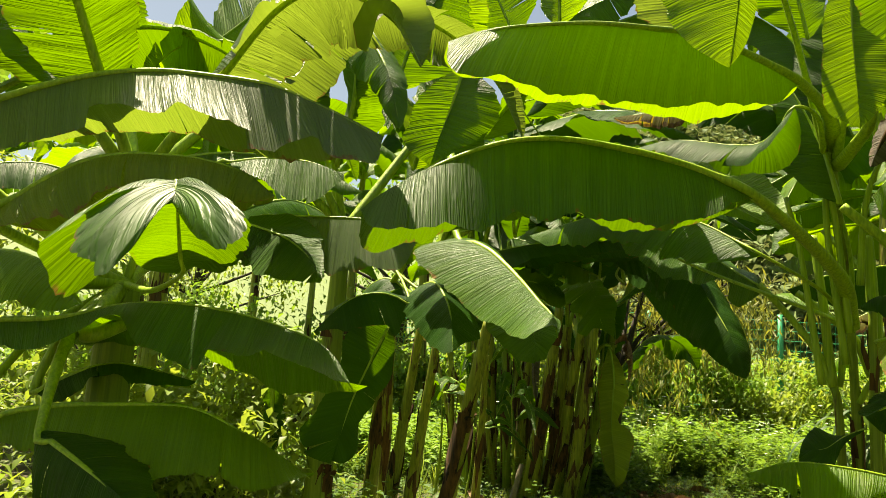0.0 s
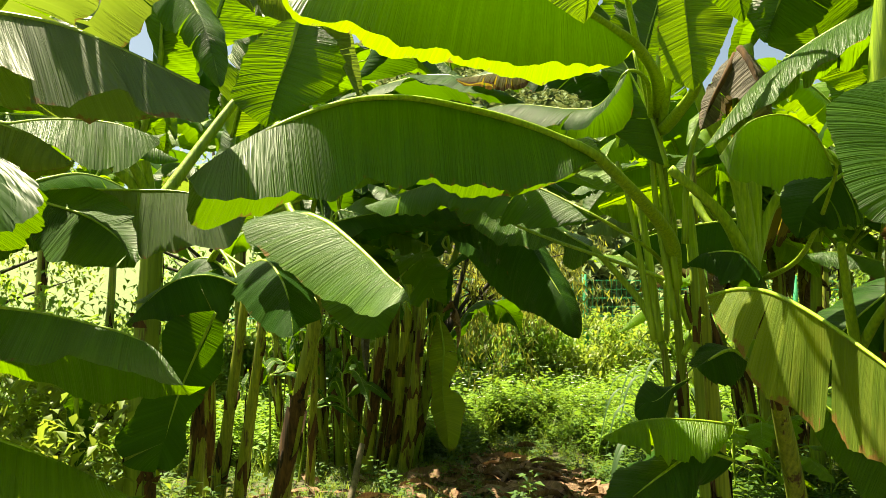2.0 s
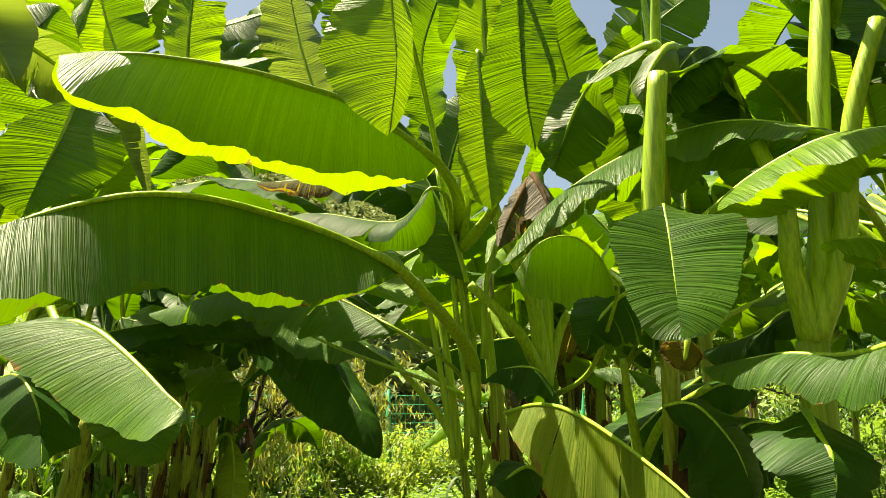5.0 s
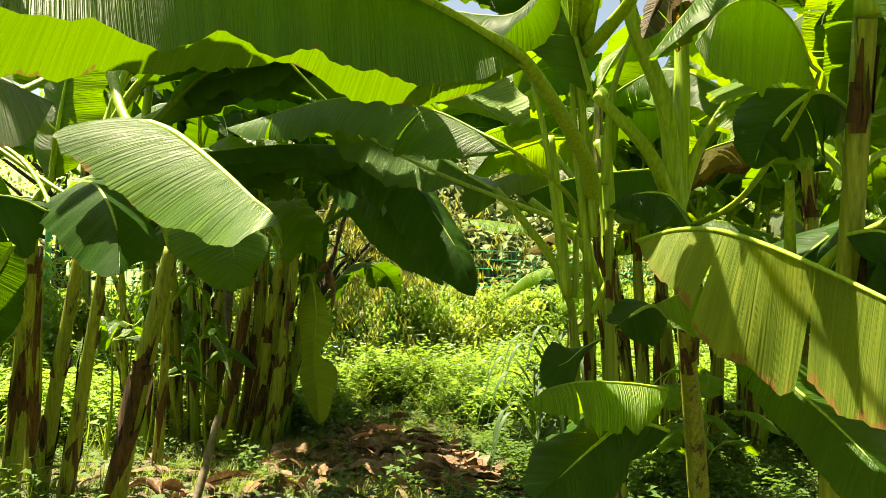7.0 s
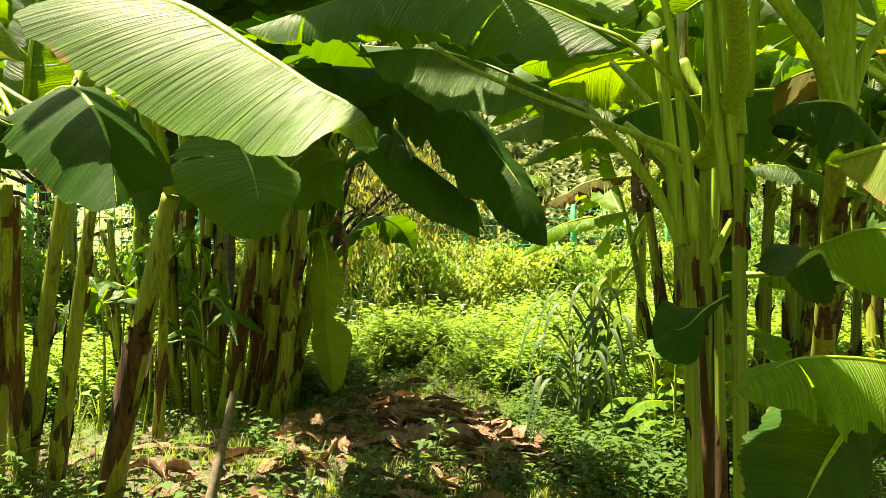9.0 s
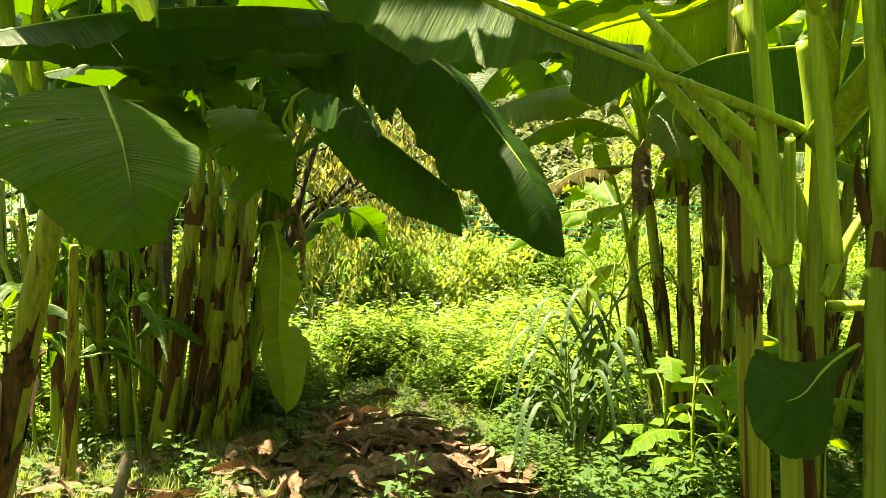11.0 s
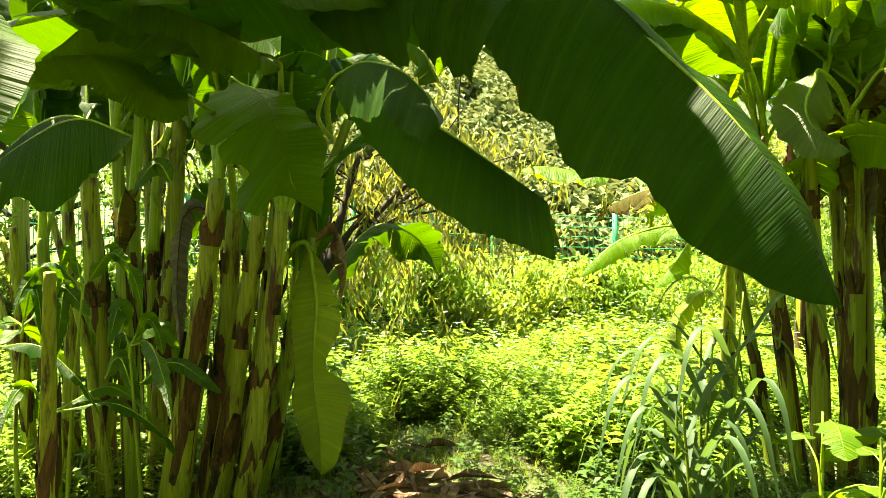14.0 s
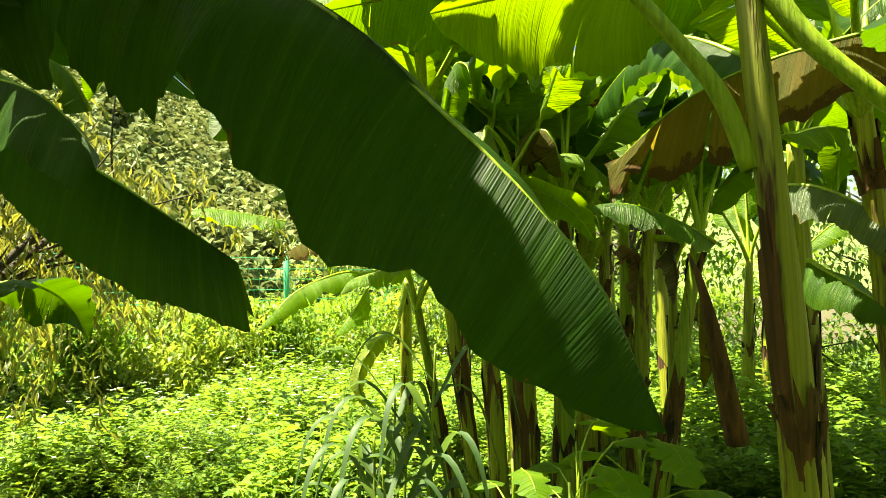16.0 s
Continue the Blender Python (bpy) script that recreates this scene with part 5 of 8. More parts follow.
leaf(plant, [(-0.67, 3.08, 2.20), (-0.68, 3.04, 2.58), (-0.72, 3.01, 2.91)], (0.16, 0.14), (20, 10), (-0.07, -0.95, 0.32), GREEN, tears=2, seed=118)
leaf(plant, [(-1.06, 3.28, 2.47), (-1.22, 3.26, 2.72), (-1.35, 3.26, 2.90)], (0.16, 0.14), (20, 10), (-0.07, -0.95, 0.32), GREEN, tears=2, seed=119)
leaf(plant, [(-0.186, 2.968, 1.432), (-0.241, 2.915, 1.293), (-0.303, 2.876, 1.121), (-0.357, 2.862, 0.894)], (0.2, 0.2), (0, 0), (-0.05, -0.81, 0.58), DEEP_SHADE, tears=1, seed=120, wave=0.014, rib=0.008, edges=([(-0.186, 2.968, 1.432), (-0.339, 2.881, 1.396), (-0.345, 2.823, 1.272), (-0.417, 2.804, 1.105), (-0.482, 2.799, 0.997), (-0.428, 2.802, 0.930), (-0.357, 2.862, 0.894)], [(-0.189, 2.998, 1.432), (-0.151, 3.004, 1.349), (-0.165, 2.979, 1.203), (-0.263, 2.961, 1.043), (-0.254, 2.930, 0.947), (-0.305, 2.899, 0.883), (-0.357, 2.862, 0.894)]))
leaf(plant, [(-0.100, 3.298, 1.629), (-0.009, 3.095, 1.641), (0.052, 2.918, 1.558), (0.081, 2.789, 1.465), (0.095, 2.678, 1.352)], (0.2, 0.2), (0, 0), (-0.35, -0.80, 0.50), DEEP_SHADE, stalk=(-0.50, 3.50, 1.90), tears=0, seed=121, wave=0.012, rib=0.008, edges=([(-0.100, 3.298, 1.629), (-0.137, 3.208, 1.565), (-0.139, 3.101, 1.522), (-0.069, 2.932, 1.440), (0.002, 2.794, 1.370), (0.053, 2.708, 1.338), (0.095, 2.678, 1.347)], [(-0.104, 3.354, 1.646), (0.043, 3.181, 1.652), (0.137, 3.013, 1.551), (0.186, 2.886, 1.463), (0.185, 2.801, 1.407), (0.130, 2.739, 1.372), (0.095, 2.678, 1.347)]))
leaf(plant, [(-0.79, 3.49, 1.13), (-0.78, 3.50, 1.02), (-0.78, 3.53, 0.79)], (0.06, 0.06), (40, 40), (-0.07, -0.97, 0.22), DEEP_SHADE, tears=0, seed=122)
plant = thing("banana_clump", (0.03, 5.22, 0.00), "clump of slender banana stems with brown dry sheaths", "banana clump", "banana clumps")
pseudostem(plant, [(0.03, 5.26, 0.00), (0.17, 5.11, 0.78), (0.31, 4.96, 1.55)], 0.059, 0.045, STEM_OLD, 123, 6)
pseudostem(plant, [(-0.23, 5.65, 0.00), (-0.14, 5.52, 0.75), (-0.05, 5.39, 1.50)], 0.045, 0.035, STEM_OLD, 125, 6)
pseudostem(plant, [(-0.39, 5.83, 0.00), (-0.29, 5.69, 0.80), (-0.19, 5.55, 1.60)], 0.050, 0.038, STEM_OLD, 127, 6)
pseudostem(plant, [(-0.57, 6.02, 0.00), (-0.52, 5.90, 0.82), (-0.48, 5.78, 1.64)], 0.050, 0.038, STEM_OLD, 129, 6)
pseudostem(plant, [(-0.48, 6.31, 0.00), (-0.48, 6.21, 0.80), (-0.48, 6.10, 1.60)], 0.041, 0.032, STEM_OLD, 131, 6)
pseudostem(plant, [(0.10, 7.68, 0.00), (0.05, 7.58, 0.76), (0.00, 7.48, 1.53)], 0.036, 0.028, STEM_OLD, 133, 6)
pseudostem(plant, [(0.31, 6.28, 0.00), (0.33, 6.18, 0.65), (0.34, 6.07, 1.30)], 0.032, 0.025, STEM_OLD, 135, 6)
leaf(plant, [(0.430, 3.721, 1.665), (0.445, 3.619, 1.603), (0.468, 3.547, 1.519), (0.484, 3.511, 1.412), (0.485, 3.492, 1.327)], (0.2, 0.2), (0, 0), (-0.35, -0.80, 0.50), GREEN, tears=1, seed=137, wave=0.010, rib=0.008, edges=([(0.430, 3.721, 1.665), (0.309, 3.667, 1.619), (0.236, 3.647, 1.525), (0.256, 3.608, 1.465), (0.313, 3.574, 1.422), (0.358, 3.556, 1.372), (0.400, 3.528, 1.335), (0.485, 3.492, 1.323)], [(0.430, 3.721, 1.665), (0.530, 3.604, 1.607), (0.600, 3.511, 1.532), (0.584, 3.477, 1.452), (0.550, 3.484, 1.375), (0.535, 3.480, 1.337), (0.485, 3.492, 1.323)]))
leaf(plant, [(0.60, 5.83, 1.75), (0.47, 5.72, 1.86), (0.34, 5.67, 1.82), (0.19, 5.63, 1.65)], (0.24, 0.20), (62, 40), (0.00, 0.00, 1.00), DEEP_SHADE, tears=1, seed=138)
leaf(plant, [(-0.26, 5.49, 1.72), (-0.46, 5.57, 1.86), (-0.63, 5.65, 1.81), (-0.85, 5.76, 1.55)], (0.22, 0.22), (60, 60), (0.00, 0.00, 1.00), DEEP_SHADE, stalk=(-0.46, 5.58, 1.81), tears=2, seed=139)
leaf(plant, [(-0.36, 5.42, 1.95), (-0.32, 5.39, 2.37), (-0.27, 5.35, 2.71), (-0.23, 5.32, 3.07)], (0.24, 0.24), (20, 20), (-0.38, -0.87, 0.32), GREEN, stalk=(-0.46, 5.58, 1.81), tears=2, seed=140)
leaf(plant, [(-0.33, 5.29, 2.20), (-0.43, 5.22, 2.34), (-0.56, 5.05, 2.44), (-0.68, 5.00, 2.35)], (0.25, 0.25), (60, 40), (0.00, 0.00, 1.00), DUSTY_SHEEN, stalk=(-0.46, 5.58, 1.81), tears=2, seed=141)
tube("leaf_stalk", [(0.31, 4.92, 1.55), (0.15, 4.86, 2.10), (0.19, 4.83, 2.71)], (0.03, 0.025, 0.02), RIB, plant, n=20)
tube("leaf_stalk", [(-0.02, 5.17, 1.70), (0.00, 5.03, 2.29), (0.01, 5.01, 2.75)], (0.03, 0.025, 0.02), RIB, plant, n=20)
leaf(plant, [(0.31, 4.57, 2.37), (0.48, 4.38, 2.39), (0.67, 4.19, 2.43), (0.92, 3.97, 2.45)], (0.20, 0.20), (40, 70), (0.00, 0.00, 1.00), GREEN, stalk=(0.31, 4.92, 1.55), tears=2, seed=142)
# overhead leaves added to keep sun off the gap below
leaf(plant, [(0.10, 4.55, 2.35), (0.47, 4.09, 2.65), (0.88, 3.56, 2.63), (1.24, 3.10, 2.30)], (0.25, 0.25), (30, 30), (0.00, 0.00, 1.00), DEEP_SHADE, stalk=(-0.05, 4.75, 2.00), tears=2, seed=144)
leaf(plant, [(0.15, 4.60, 2.15), (0.48, 4.37, 2.45), (0.90, 4.06, 2.43), (1.27, 3.79, 2.10)], (0.25, 0.25), (30, 30), (0.00, 0.00, 1.00), GREEN, stalk=(-0.05, 4.75, 2.00), tears=2, seed=145)
leaf(plant, [(0.915, 3.542, 2.312), (1.103, 3.354, 2.220), (1.256, 3.183, 2.105), (1.453, 2.994, 1.942)], (0.2, 0.2), (0, 0), (0.00, 0.00, 1.00), FRESH, tears=1, seed=612, wave=0.008, rib=0.009, edges=([(0.915, 3.542, 2.291), (1.076, 3.390, 2.158), (1.215, 3.225, 2.049), (1.349, 3.081, 1.985), (1.453, 2.994, 1.942)], [(0.931, 3.589, 2.332), (1.203, 3.523, 2.399), (1.410, 3.328, 2.278), (1.487, 3.137, 2.105), (1.453, 2.994, 1.942)]))
# four more overhead leaves added for their shade
leaf(plant, [(0.20, 4.72, 2.25), (0.74, 4.64, 2.55), (1.38, 4.55, 2.53), (1.93, 4.47, 2.20)], (0.25, 0.25), (30, 30), (0.00, 0.00, 1.00), DEEP_SHADE, stalk=(-0.05, 4.75, 2.00), tears=2, seed=147)
leaf(plant, [(0.20, 4.78, 2.50), (0.82, 4.87, 2.80), (1.52, 4.97, 2.78), (2.13, 5.06, 2.45)], (0.25, 0.25), (30, 30), (0.00, 0.00, 1.00), GREEN, stalk=(-0.05, 4.75, 2.00), tears=2, seed=148)
leaf(plant, [(0.18, 4.84, 2.25), (0.65, 5.03, 2.55), (1.22, 5.26, 2.53), (1.71, 5.46, 2.20)], (0.25, 0.25), (30, 30), (0.00, 0.00, 1.00), DEEP_SHADE, stalk=(-0.05, 4.75, 2.00), tears=2, seed=149)
leaf(plant, [(0.17, 4.62, 2.75), (0.44, 4.47, 3.05), (0.84, 4.24, 3.03), (1.18, 4.04, 2.70)], (0.25, 0.25), (30, 30), (0.00, 0.00, 1.00), GREEN, stalk=(-0.05, 4.75, 2.00), tears=2, seed=151)
# canopy undersides, their shade carried by the dark green
leaf(plant, [(0.07, 4.42, 1.89), (0.44, 4.35, 2.00), (0.89, 4.23, 2.06), (1.39, 4.10, 2.05)], (0.25, 0.23), (30, 38), (0.00, 0.00, 1.00), DEEP_SHADE, tears=2, seed=153, wave=0.012, rib=0.011)
leaf(plant, [(0.25, 5.11, 1.96), (0.73, 4.87, 2.06), (1.29, 4.71, 2.09), (1.65, 4.64, 2.03)], (0.25, 0.23), (30, 38), (0.00, 0.00, 1.00), DEEP_SHADE, tears=2, seed=154, wave=0.012, rib=0.011)
# big leaf that hangs across the gap, canopy shade put into its dark green
leaf(plant, [(1.08, 4.97, 2.14), (1.32, 4.44, 2.08), (1.37, 3.93, 1.86), (1.42, 3.70, 1.64), (1.47, 3.57, 1.47), (1.51, 3.51, 1.30)], (0.23, 0.23), (66, 45), (-0.41, -0.73, 0.54), DEEP_SHADE, tears=0, seed=156, wave=0.036, rib=0.010, blunt=0.55, power=2.5)
# four high leaves added to shade the hanging leaves beneath them
leaf(plant, [(0.46, 5.73, 2.53), (0.27, 5.71, 2.56), (0.11, 5.72, 2.47), (-0.06, 5.74, 2.31)], (0.24, 0.24), (28, 30), (0.00, 0.00, 1.00), DEEP_SHADE, tears=2, seed=619)
leaf(plant, [(0.05, 5.00, 2.52), (0.25, 4.75, 2.62), (0.42, 4.52, 2.60), (0.58, 4.28, 2.48)], (0.22, 0.22), (28, 30), (0.00, 0.00, 1.00), DEEP_SHADE, stalk=(-0.05, 4.75, 2.00), tears=2, seed=618)
leaf(plant, [(0.65, 5.00, 2.70), (0.85, 4.65, 2.84), (1.02, 4.30, 2.78), (1.16, 3.94, 2.60)], (0.26, 0.26), (30, 30), (0.00, 0.00, 1.00), DEEP_SHADE, stalk=(-0.05, 4.75, 2.00), tears=2, seed=606)
leaf(plant, [(1.10, 6.60, 2.62), (1.40, 6.10, 2.70), (1.65, 5.60, 2.60), (1.85, 4.95, 2.45)], (0.30, 0.30), (30, 30), (0.00, 0.00, 1.00), DEEP_SHADE, tears=2, seed=607)
plant = thing("banana_clump", (0.94, 6.97, 0.00), "dense clump of banana stems with brown peeling sheaths", "banana clump", "banana clumps")
pseudostem(plant, [(0.25, 7.17, 0.00), (0.23, 7.13, 0.73), (0.19, 7.09, 1.46)], 0.048, 0.036, STEM, 157, 7)
crown(plant, (0.19, 7.09, 1.46), 3, 1.35, 758, mats=(DEEP_SHADE, DEEP_SHADE, GREEN), low=45, high=86, half=0.2)
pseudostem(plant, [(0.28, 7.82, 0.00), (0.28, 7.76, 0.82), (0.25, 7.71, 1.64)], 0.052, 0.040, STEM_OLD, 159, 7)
crown(plant, (0.25, 7.71, 1.64), 3, 1.35, 760, mats=(DEEP_SHADE, DEEP_SHADE, GREEN), low=45, high=86, half=0.2)
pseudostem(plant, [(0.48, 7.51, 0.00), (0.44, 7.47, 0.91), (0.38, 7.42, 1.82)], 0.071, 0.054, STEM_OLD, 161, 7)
crown(plant, (0.38, 7.42, 1.82), 3, 1.35, 762, mats=(DEEP_SHADE, DEEP_SHADE, GREEN), low=45, high=86, half=0.2)
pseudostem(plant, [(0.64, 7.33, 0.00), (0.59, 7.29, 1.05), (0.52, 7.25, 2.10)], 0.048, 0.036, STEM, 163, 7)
crown(plant, (0.52, 7.25, 2.10), 3, 1.35, 764, mats=(DEEP_SHADE, DEEP_SHADE, GREEN), low=45, high=86, half=0.2)
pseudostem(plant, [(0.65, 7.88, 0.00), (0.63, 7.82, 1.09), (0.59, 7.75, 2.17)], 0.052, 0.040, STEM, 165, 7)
crown(plant, (0.59, 7.75, 2.17), 3, 1.35, 766, mats=(DEEP_SHADE, DEEP_SHADE, GREEN), low=45, high=86, half=0.2)
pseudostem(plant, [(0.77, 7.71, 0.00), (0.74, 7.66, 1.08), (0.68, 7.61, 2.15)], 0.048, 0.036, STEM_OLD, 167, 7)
crown(plant, (0.68, 7.61, 2.15), 3, 1.35, 768, mats=(DEEP_SHADE, DEEP_SHADE, GREEN), low=45, high=86, half=0.2)
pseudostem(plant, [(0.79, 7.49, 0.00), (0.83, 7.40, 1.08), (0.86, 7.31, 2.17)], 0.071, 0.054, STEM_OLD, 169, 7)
crown(plant, (0.86, 7.31, 2.17), 3, 1.35, 770, mats=(DEEP_SHADE, DEEP_SHADE, GREEN), low=45, high=86, half=0.2)
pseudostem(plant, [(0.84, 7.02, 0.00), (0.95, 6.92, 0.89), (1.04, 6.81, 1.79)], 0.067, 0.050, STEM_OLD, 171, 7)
crown(plant, (1.04, 6.81, 1.79), 3, 1.35, 772, mats=(DEEP_SHADE, DEEP_SHADE, GREEN), low=45, high=86, half=0.2)
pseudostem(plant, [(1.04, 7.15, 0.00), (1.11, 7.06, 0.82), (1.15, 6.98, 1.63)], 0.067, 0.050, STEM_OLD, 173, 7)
crown(plant, (1.15, 6.98, 1.63), 3, 1.35, 774, mats=(DEEP_SHADE, DEEP_SHADE, GREEN), low=45, high=86, half=0.2)
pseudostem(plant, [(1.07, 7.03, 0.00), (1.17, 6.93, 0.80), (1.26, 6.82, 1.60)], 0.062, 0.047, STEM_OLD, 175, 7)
crown(plant, (1.26, 6.82, 1.60), 3, 1.35, 776, mats=(DEEP_SHADE, DEEP_SHADE, GREEN), low=45, high=86, half=0.2)
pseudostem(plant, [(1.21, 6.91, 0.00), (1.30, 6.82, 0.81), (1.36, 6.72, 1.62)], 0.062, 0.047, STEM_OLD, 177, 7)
crown(plant, (1.36, 6.72, 1.62), 3, 1.35, 778, mats=(DEEP_SHADE, DEEP_SHADE, GREEN), low=45, high=86, half=0.2)
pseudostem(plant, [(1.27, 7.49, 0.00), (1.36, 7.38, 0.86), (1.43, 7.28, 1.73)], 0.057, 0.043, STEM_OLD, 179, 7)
crown(plant, (1.43, 7.28, 1.73), 3, 1.35, 780, mats=(DEEP_SHADE, DEEP_SHADE, GREEN), low=45, high=86, half=0.2)
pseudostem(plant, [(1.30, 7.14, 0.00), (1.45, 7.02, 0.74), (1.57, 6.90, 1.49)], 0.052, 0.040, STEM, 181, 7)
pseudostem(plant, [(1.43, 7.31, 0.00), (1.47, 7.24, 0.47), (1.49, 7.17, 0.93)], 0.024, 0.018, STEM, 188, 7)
crown(plant, (1.49, 7.17, 0.93), 3, 1.35, 789, mats=(DEEP_SHADE, DEEP_SHADE, GREEN), low=45, high=86, half=0.2)
pseudostem(plant, [(0.34, 7.36, 0.0), (0.18, 7.42, 0.71), (-0.07, 7.55, 1.47)], 0.030, 0.022, STEM_OLD, 621, 4)
pseudostem(plant, [(0.14, 7.65, 0.0), (0.0, 7.69, 0.71), (-0.18, 7.81, 1.37)], 0.026, 0.019, STEM_OLD, 622, 4)
pseudostem(plant, [(0.52, 7.37, -0.0), (0.38, 7.41, 0.86), (0.17, 7.55, 1.63)], 0.028, 0.021, STEM_OLD, 623, 4)
dry_hangers(plant, (1.07, 7.11, 1.45), 1, 190)
dry_hangers(plant, (1.58, 6.88, 1.52), 1, 191)
dry_hangers(plant, (0.61, 7.31, 1.51), 1, 192)
pseudostem(plant, [(1.58, 6.99, 1.46), (1.63, 6.90, 1.77), (1.74, 6.79, 2.16)], 0.045, 0.030, STEM, 193, 0)
# long hanging leaf
leaf(plant, [(1.532, 6.865, 1.450), (1.574, 6.808, 1.150), (1.558, 6.790, 0.754), (1.588, 6.761, 0.428), (1.599, 6.750, 0.188)], (0.2, 0.2), (0, 0), (-0.21, -0.97, 0.15), AGED, stalk=(1.41, 6.96, 1.33), tears=1, seed=194, wave=0.012, rib=0.010, edges=([(1.532, 6.865, 1.450), (1.466, 6.854, 1.249), (1.431, 6.830, 1.019), (1.448, 6.784, 0.761), (1.444, 6.788, 0.597), (1.502, 6.768, 0.336), (1.599, 6.750, 0.188)], [(1.532, 6.865, 1.450), (1.638, 6.800, 1.283), (1.688, 6.759, 1.084), (1.682, 6.743, 0.953), (1.613, 6.755, 0.783), (1.729, 6.705, 0.685), (1.721, 6.691, 0.481), (1.670, 6.718, 0.251), (1.599, 6.750, 0.188)]))
leaf(plant, [(0.959, 5.500, 1.993), (1.027, 5.308, 1.927), (1.065, 5.205, 1.839), (1.089, 5.132, 1.701), (1.114, 5.101, 1.581), (1.182, 5.051, 1.503)], (0.2, 0.2), (0, 0), (-0.35, -0.80, 0.50), GREEN, stalk=(1.28, 6.90, 1.66), tears=2, seed=195, wave=0.034, rib=0.009, edges=([(0.959, 5.500, 1.986), (0.916, 5.379, 1.878), (0.842, 5.305, 1.777), (0.885, 5.244, 1.682), (0.973, 5.183, 1.660), (0.945, 5.153, 1.588), (0.958, 5.127, 1.515), (1.011, 5.105, 1.491), (1.066, 5.101, 1.556), (1.182, 5.051, 1.503)], [(0.959, 5.500, 1.993), (1.116, 5.290, 1.922), (1.188, 5.184, 1.806), (1.220, 5.117, 1.718), (1.194, 5.087, 1.623), (1.191, 5.068, 1.563), (1.182, 5.051, 1.503)]))
leaf(plant, [(0.465, 4.847, 1.824), (0.544, 4.779, 1.833), (0.649, 4.668, 1.789), (0.773, 4.528, 1.669)], (0.2, 0.2), (0, 0), (-0.35, -0.80, 0.50), GREEN, tears=1, seed=601, wave=0.024, rib=0.007, edges=([(0.465, 4.847, 1.809), (0.513, 4.751, 1.748), (0.610, 4.621, 1.700), (0.713, 4.511, 1.648), (0.773, 4.528, 1.669)], [(0.460, 4.903, 1.837), (0.561, 4.879, 1.907), (0.706, 4.740, 1.842), (0.765, 4.618, 1.761), (0.773, 4.528, 1.669)]))
leaf(plant, [(0.640, 5.503, 1.771), (0.471, 5.510, 1.819), (0.312, 5.517, 1.723), (0.142, 5.540, 1.563)], (0.2, 0.2), (0, 0), (-0.35, -0.80, 0.50), DEEP_SHADE, tears=1, seed=602, wave=0.012, rib=0.008, edges=([(0.640, 5.481, 1.754), (0.550, 5.414, 1.637), (0.413, 5.389, 1.515), (0.307, 5.435, 1.562), (0.206, 5.460, 1.435), (0.142, 5.540, 1.563)], [(0.641, 5.590, 1.784), (0.438, 5.765, 1.828), (0.248, 5.764, 1.705), (0.142, 5.540, 1.563)]))
leaf(plant, [(0.469, 5.438, 2.218), (0.615, 5.266, 2.166), (0.768, 5.091, 2.051), (0.893, 4.930, 1.890)], (0.2, 0.2), (0, 0), (-0.35, -0.80, 0.50), GREEN, stalk=(0.86, 7.29, 2.21), tears=1, seed=603, wave=0.016, rib=0.008, edges=([(0.469, 5.439, 2.199), (0.514, 5.291, 2.016), (0.652, 5.143, 2.007), (0.765, 5.008, 1.929), (0.893, 4.930, 1.890)], [(0.469, 5.438, 2.218), (0.668, 5.349, 2.320), (0.825, 5.173, 2.187), (0.936, 5.017, 2.043), (0.893, 4.930, 1.890)]))
leaf(plant, [(0.864, 5.697, 2.454), (1.002, 5.531, 2.261), (1.113, 5.376, 2.075)], (0.2, 0.2), (0, 0), (-0.35, -0.80, 0.50), GREEN, stalk=(1.28, 6.90, 1.66), tears=1, seed=604, wave=0.024, rib=0.008, edges=([(0.864, 5.697, 2.454), (0.871, 5.611, 2.244), (0.957, 5.499, 2.113), (1.051, 5.405, 2.014), (1.113, 5.376, 2.075)], [(0.864, 5.697, 2.454), (1.027, 5.572, 2.391), (1.116, 5.427, 2.224), (1.113, 5.376, 2.075)]))
# two hanging leaves, dark green standing in for the shade over them
leaf(plant, [(1.567, 6.429, 2.255), (1.703, 6.045, 2.102), (1.826, 5.699, 1.950), (1.913, 5.304, 1.736), (1.987, 5.023, 1.568)], (0.2, 0.2), (0, 0), (-0.35, -0.80, 0.50), DEEP_SHADE, stalk=(1.65, 6.83, 2.05), tears=0, seed=196, wave=0.006, rib=0.009, edges=([(1.570, 6.375, 2.183), (1.601, 6.200, 2.034), (1.687, 5.894, 1.786), (1.760, 5.625, 1.601), (1.842, 5.372, 1.492), (1.913, 5.146, 1.418), (1.976, 4.945, 1.360)], [(1.608, 6.466, 2.267), (1.776, 6.177, 2.075), (1.904, 5.819, 1.872), (1.982, 5.417, 1.638), (2.077, 5.074, 1.401)]))
leaf(plant, [(1.405, 5.845, 2.120), (1.475, 5.632, 2.159), (1.551, 5.361, 2.069), (1.576, 5.120, 1.913), (1.579, 5.029, 1.804)], (0.2, 0.2), (0, 0), (-0.35, -0.80, 0.50), DEEP_SHADE, stalk=(1.65, 6.83, 2.05), tears=1, seed=197, wave=0.016, rib=0.008, edges=([(1.405, 5.846, 2.109), (1.397, 5.681, 1.986), (1.453, 5.479, 1.903), (1.490, 5.320, 1.865), (1.517, 5.157, 1.812), (1.528, 5.037, 1.766), (1.579, 5.029, 1.804)], [(1.417, 5.896, 2.133), (1.552, 5.817, 2.179), (1.657, 5.531, 2.061), (1.667, 5.241, 1.902), (1.579, 5.029, 1.804)]))
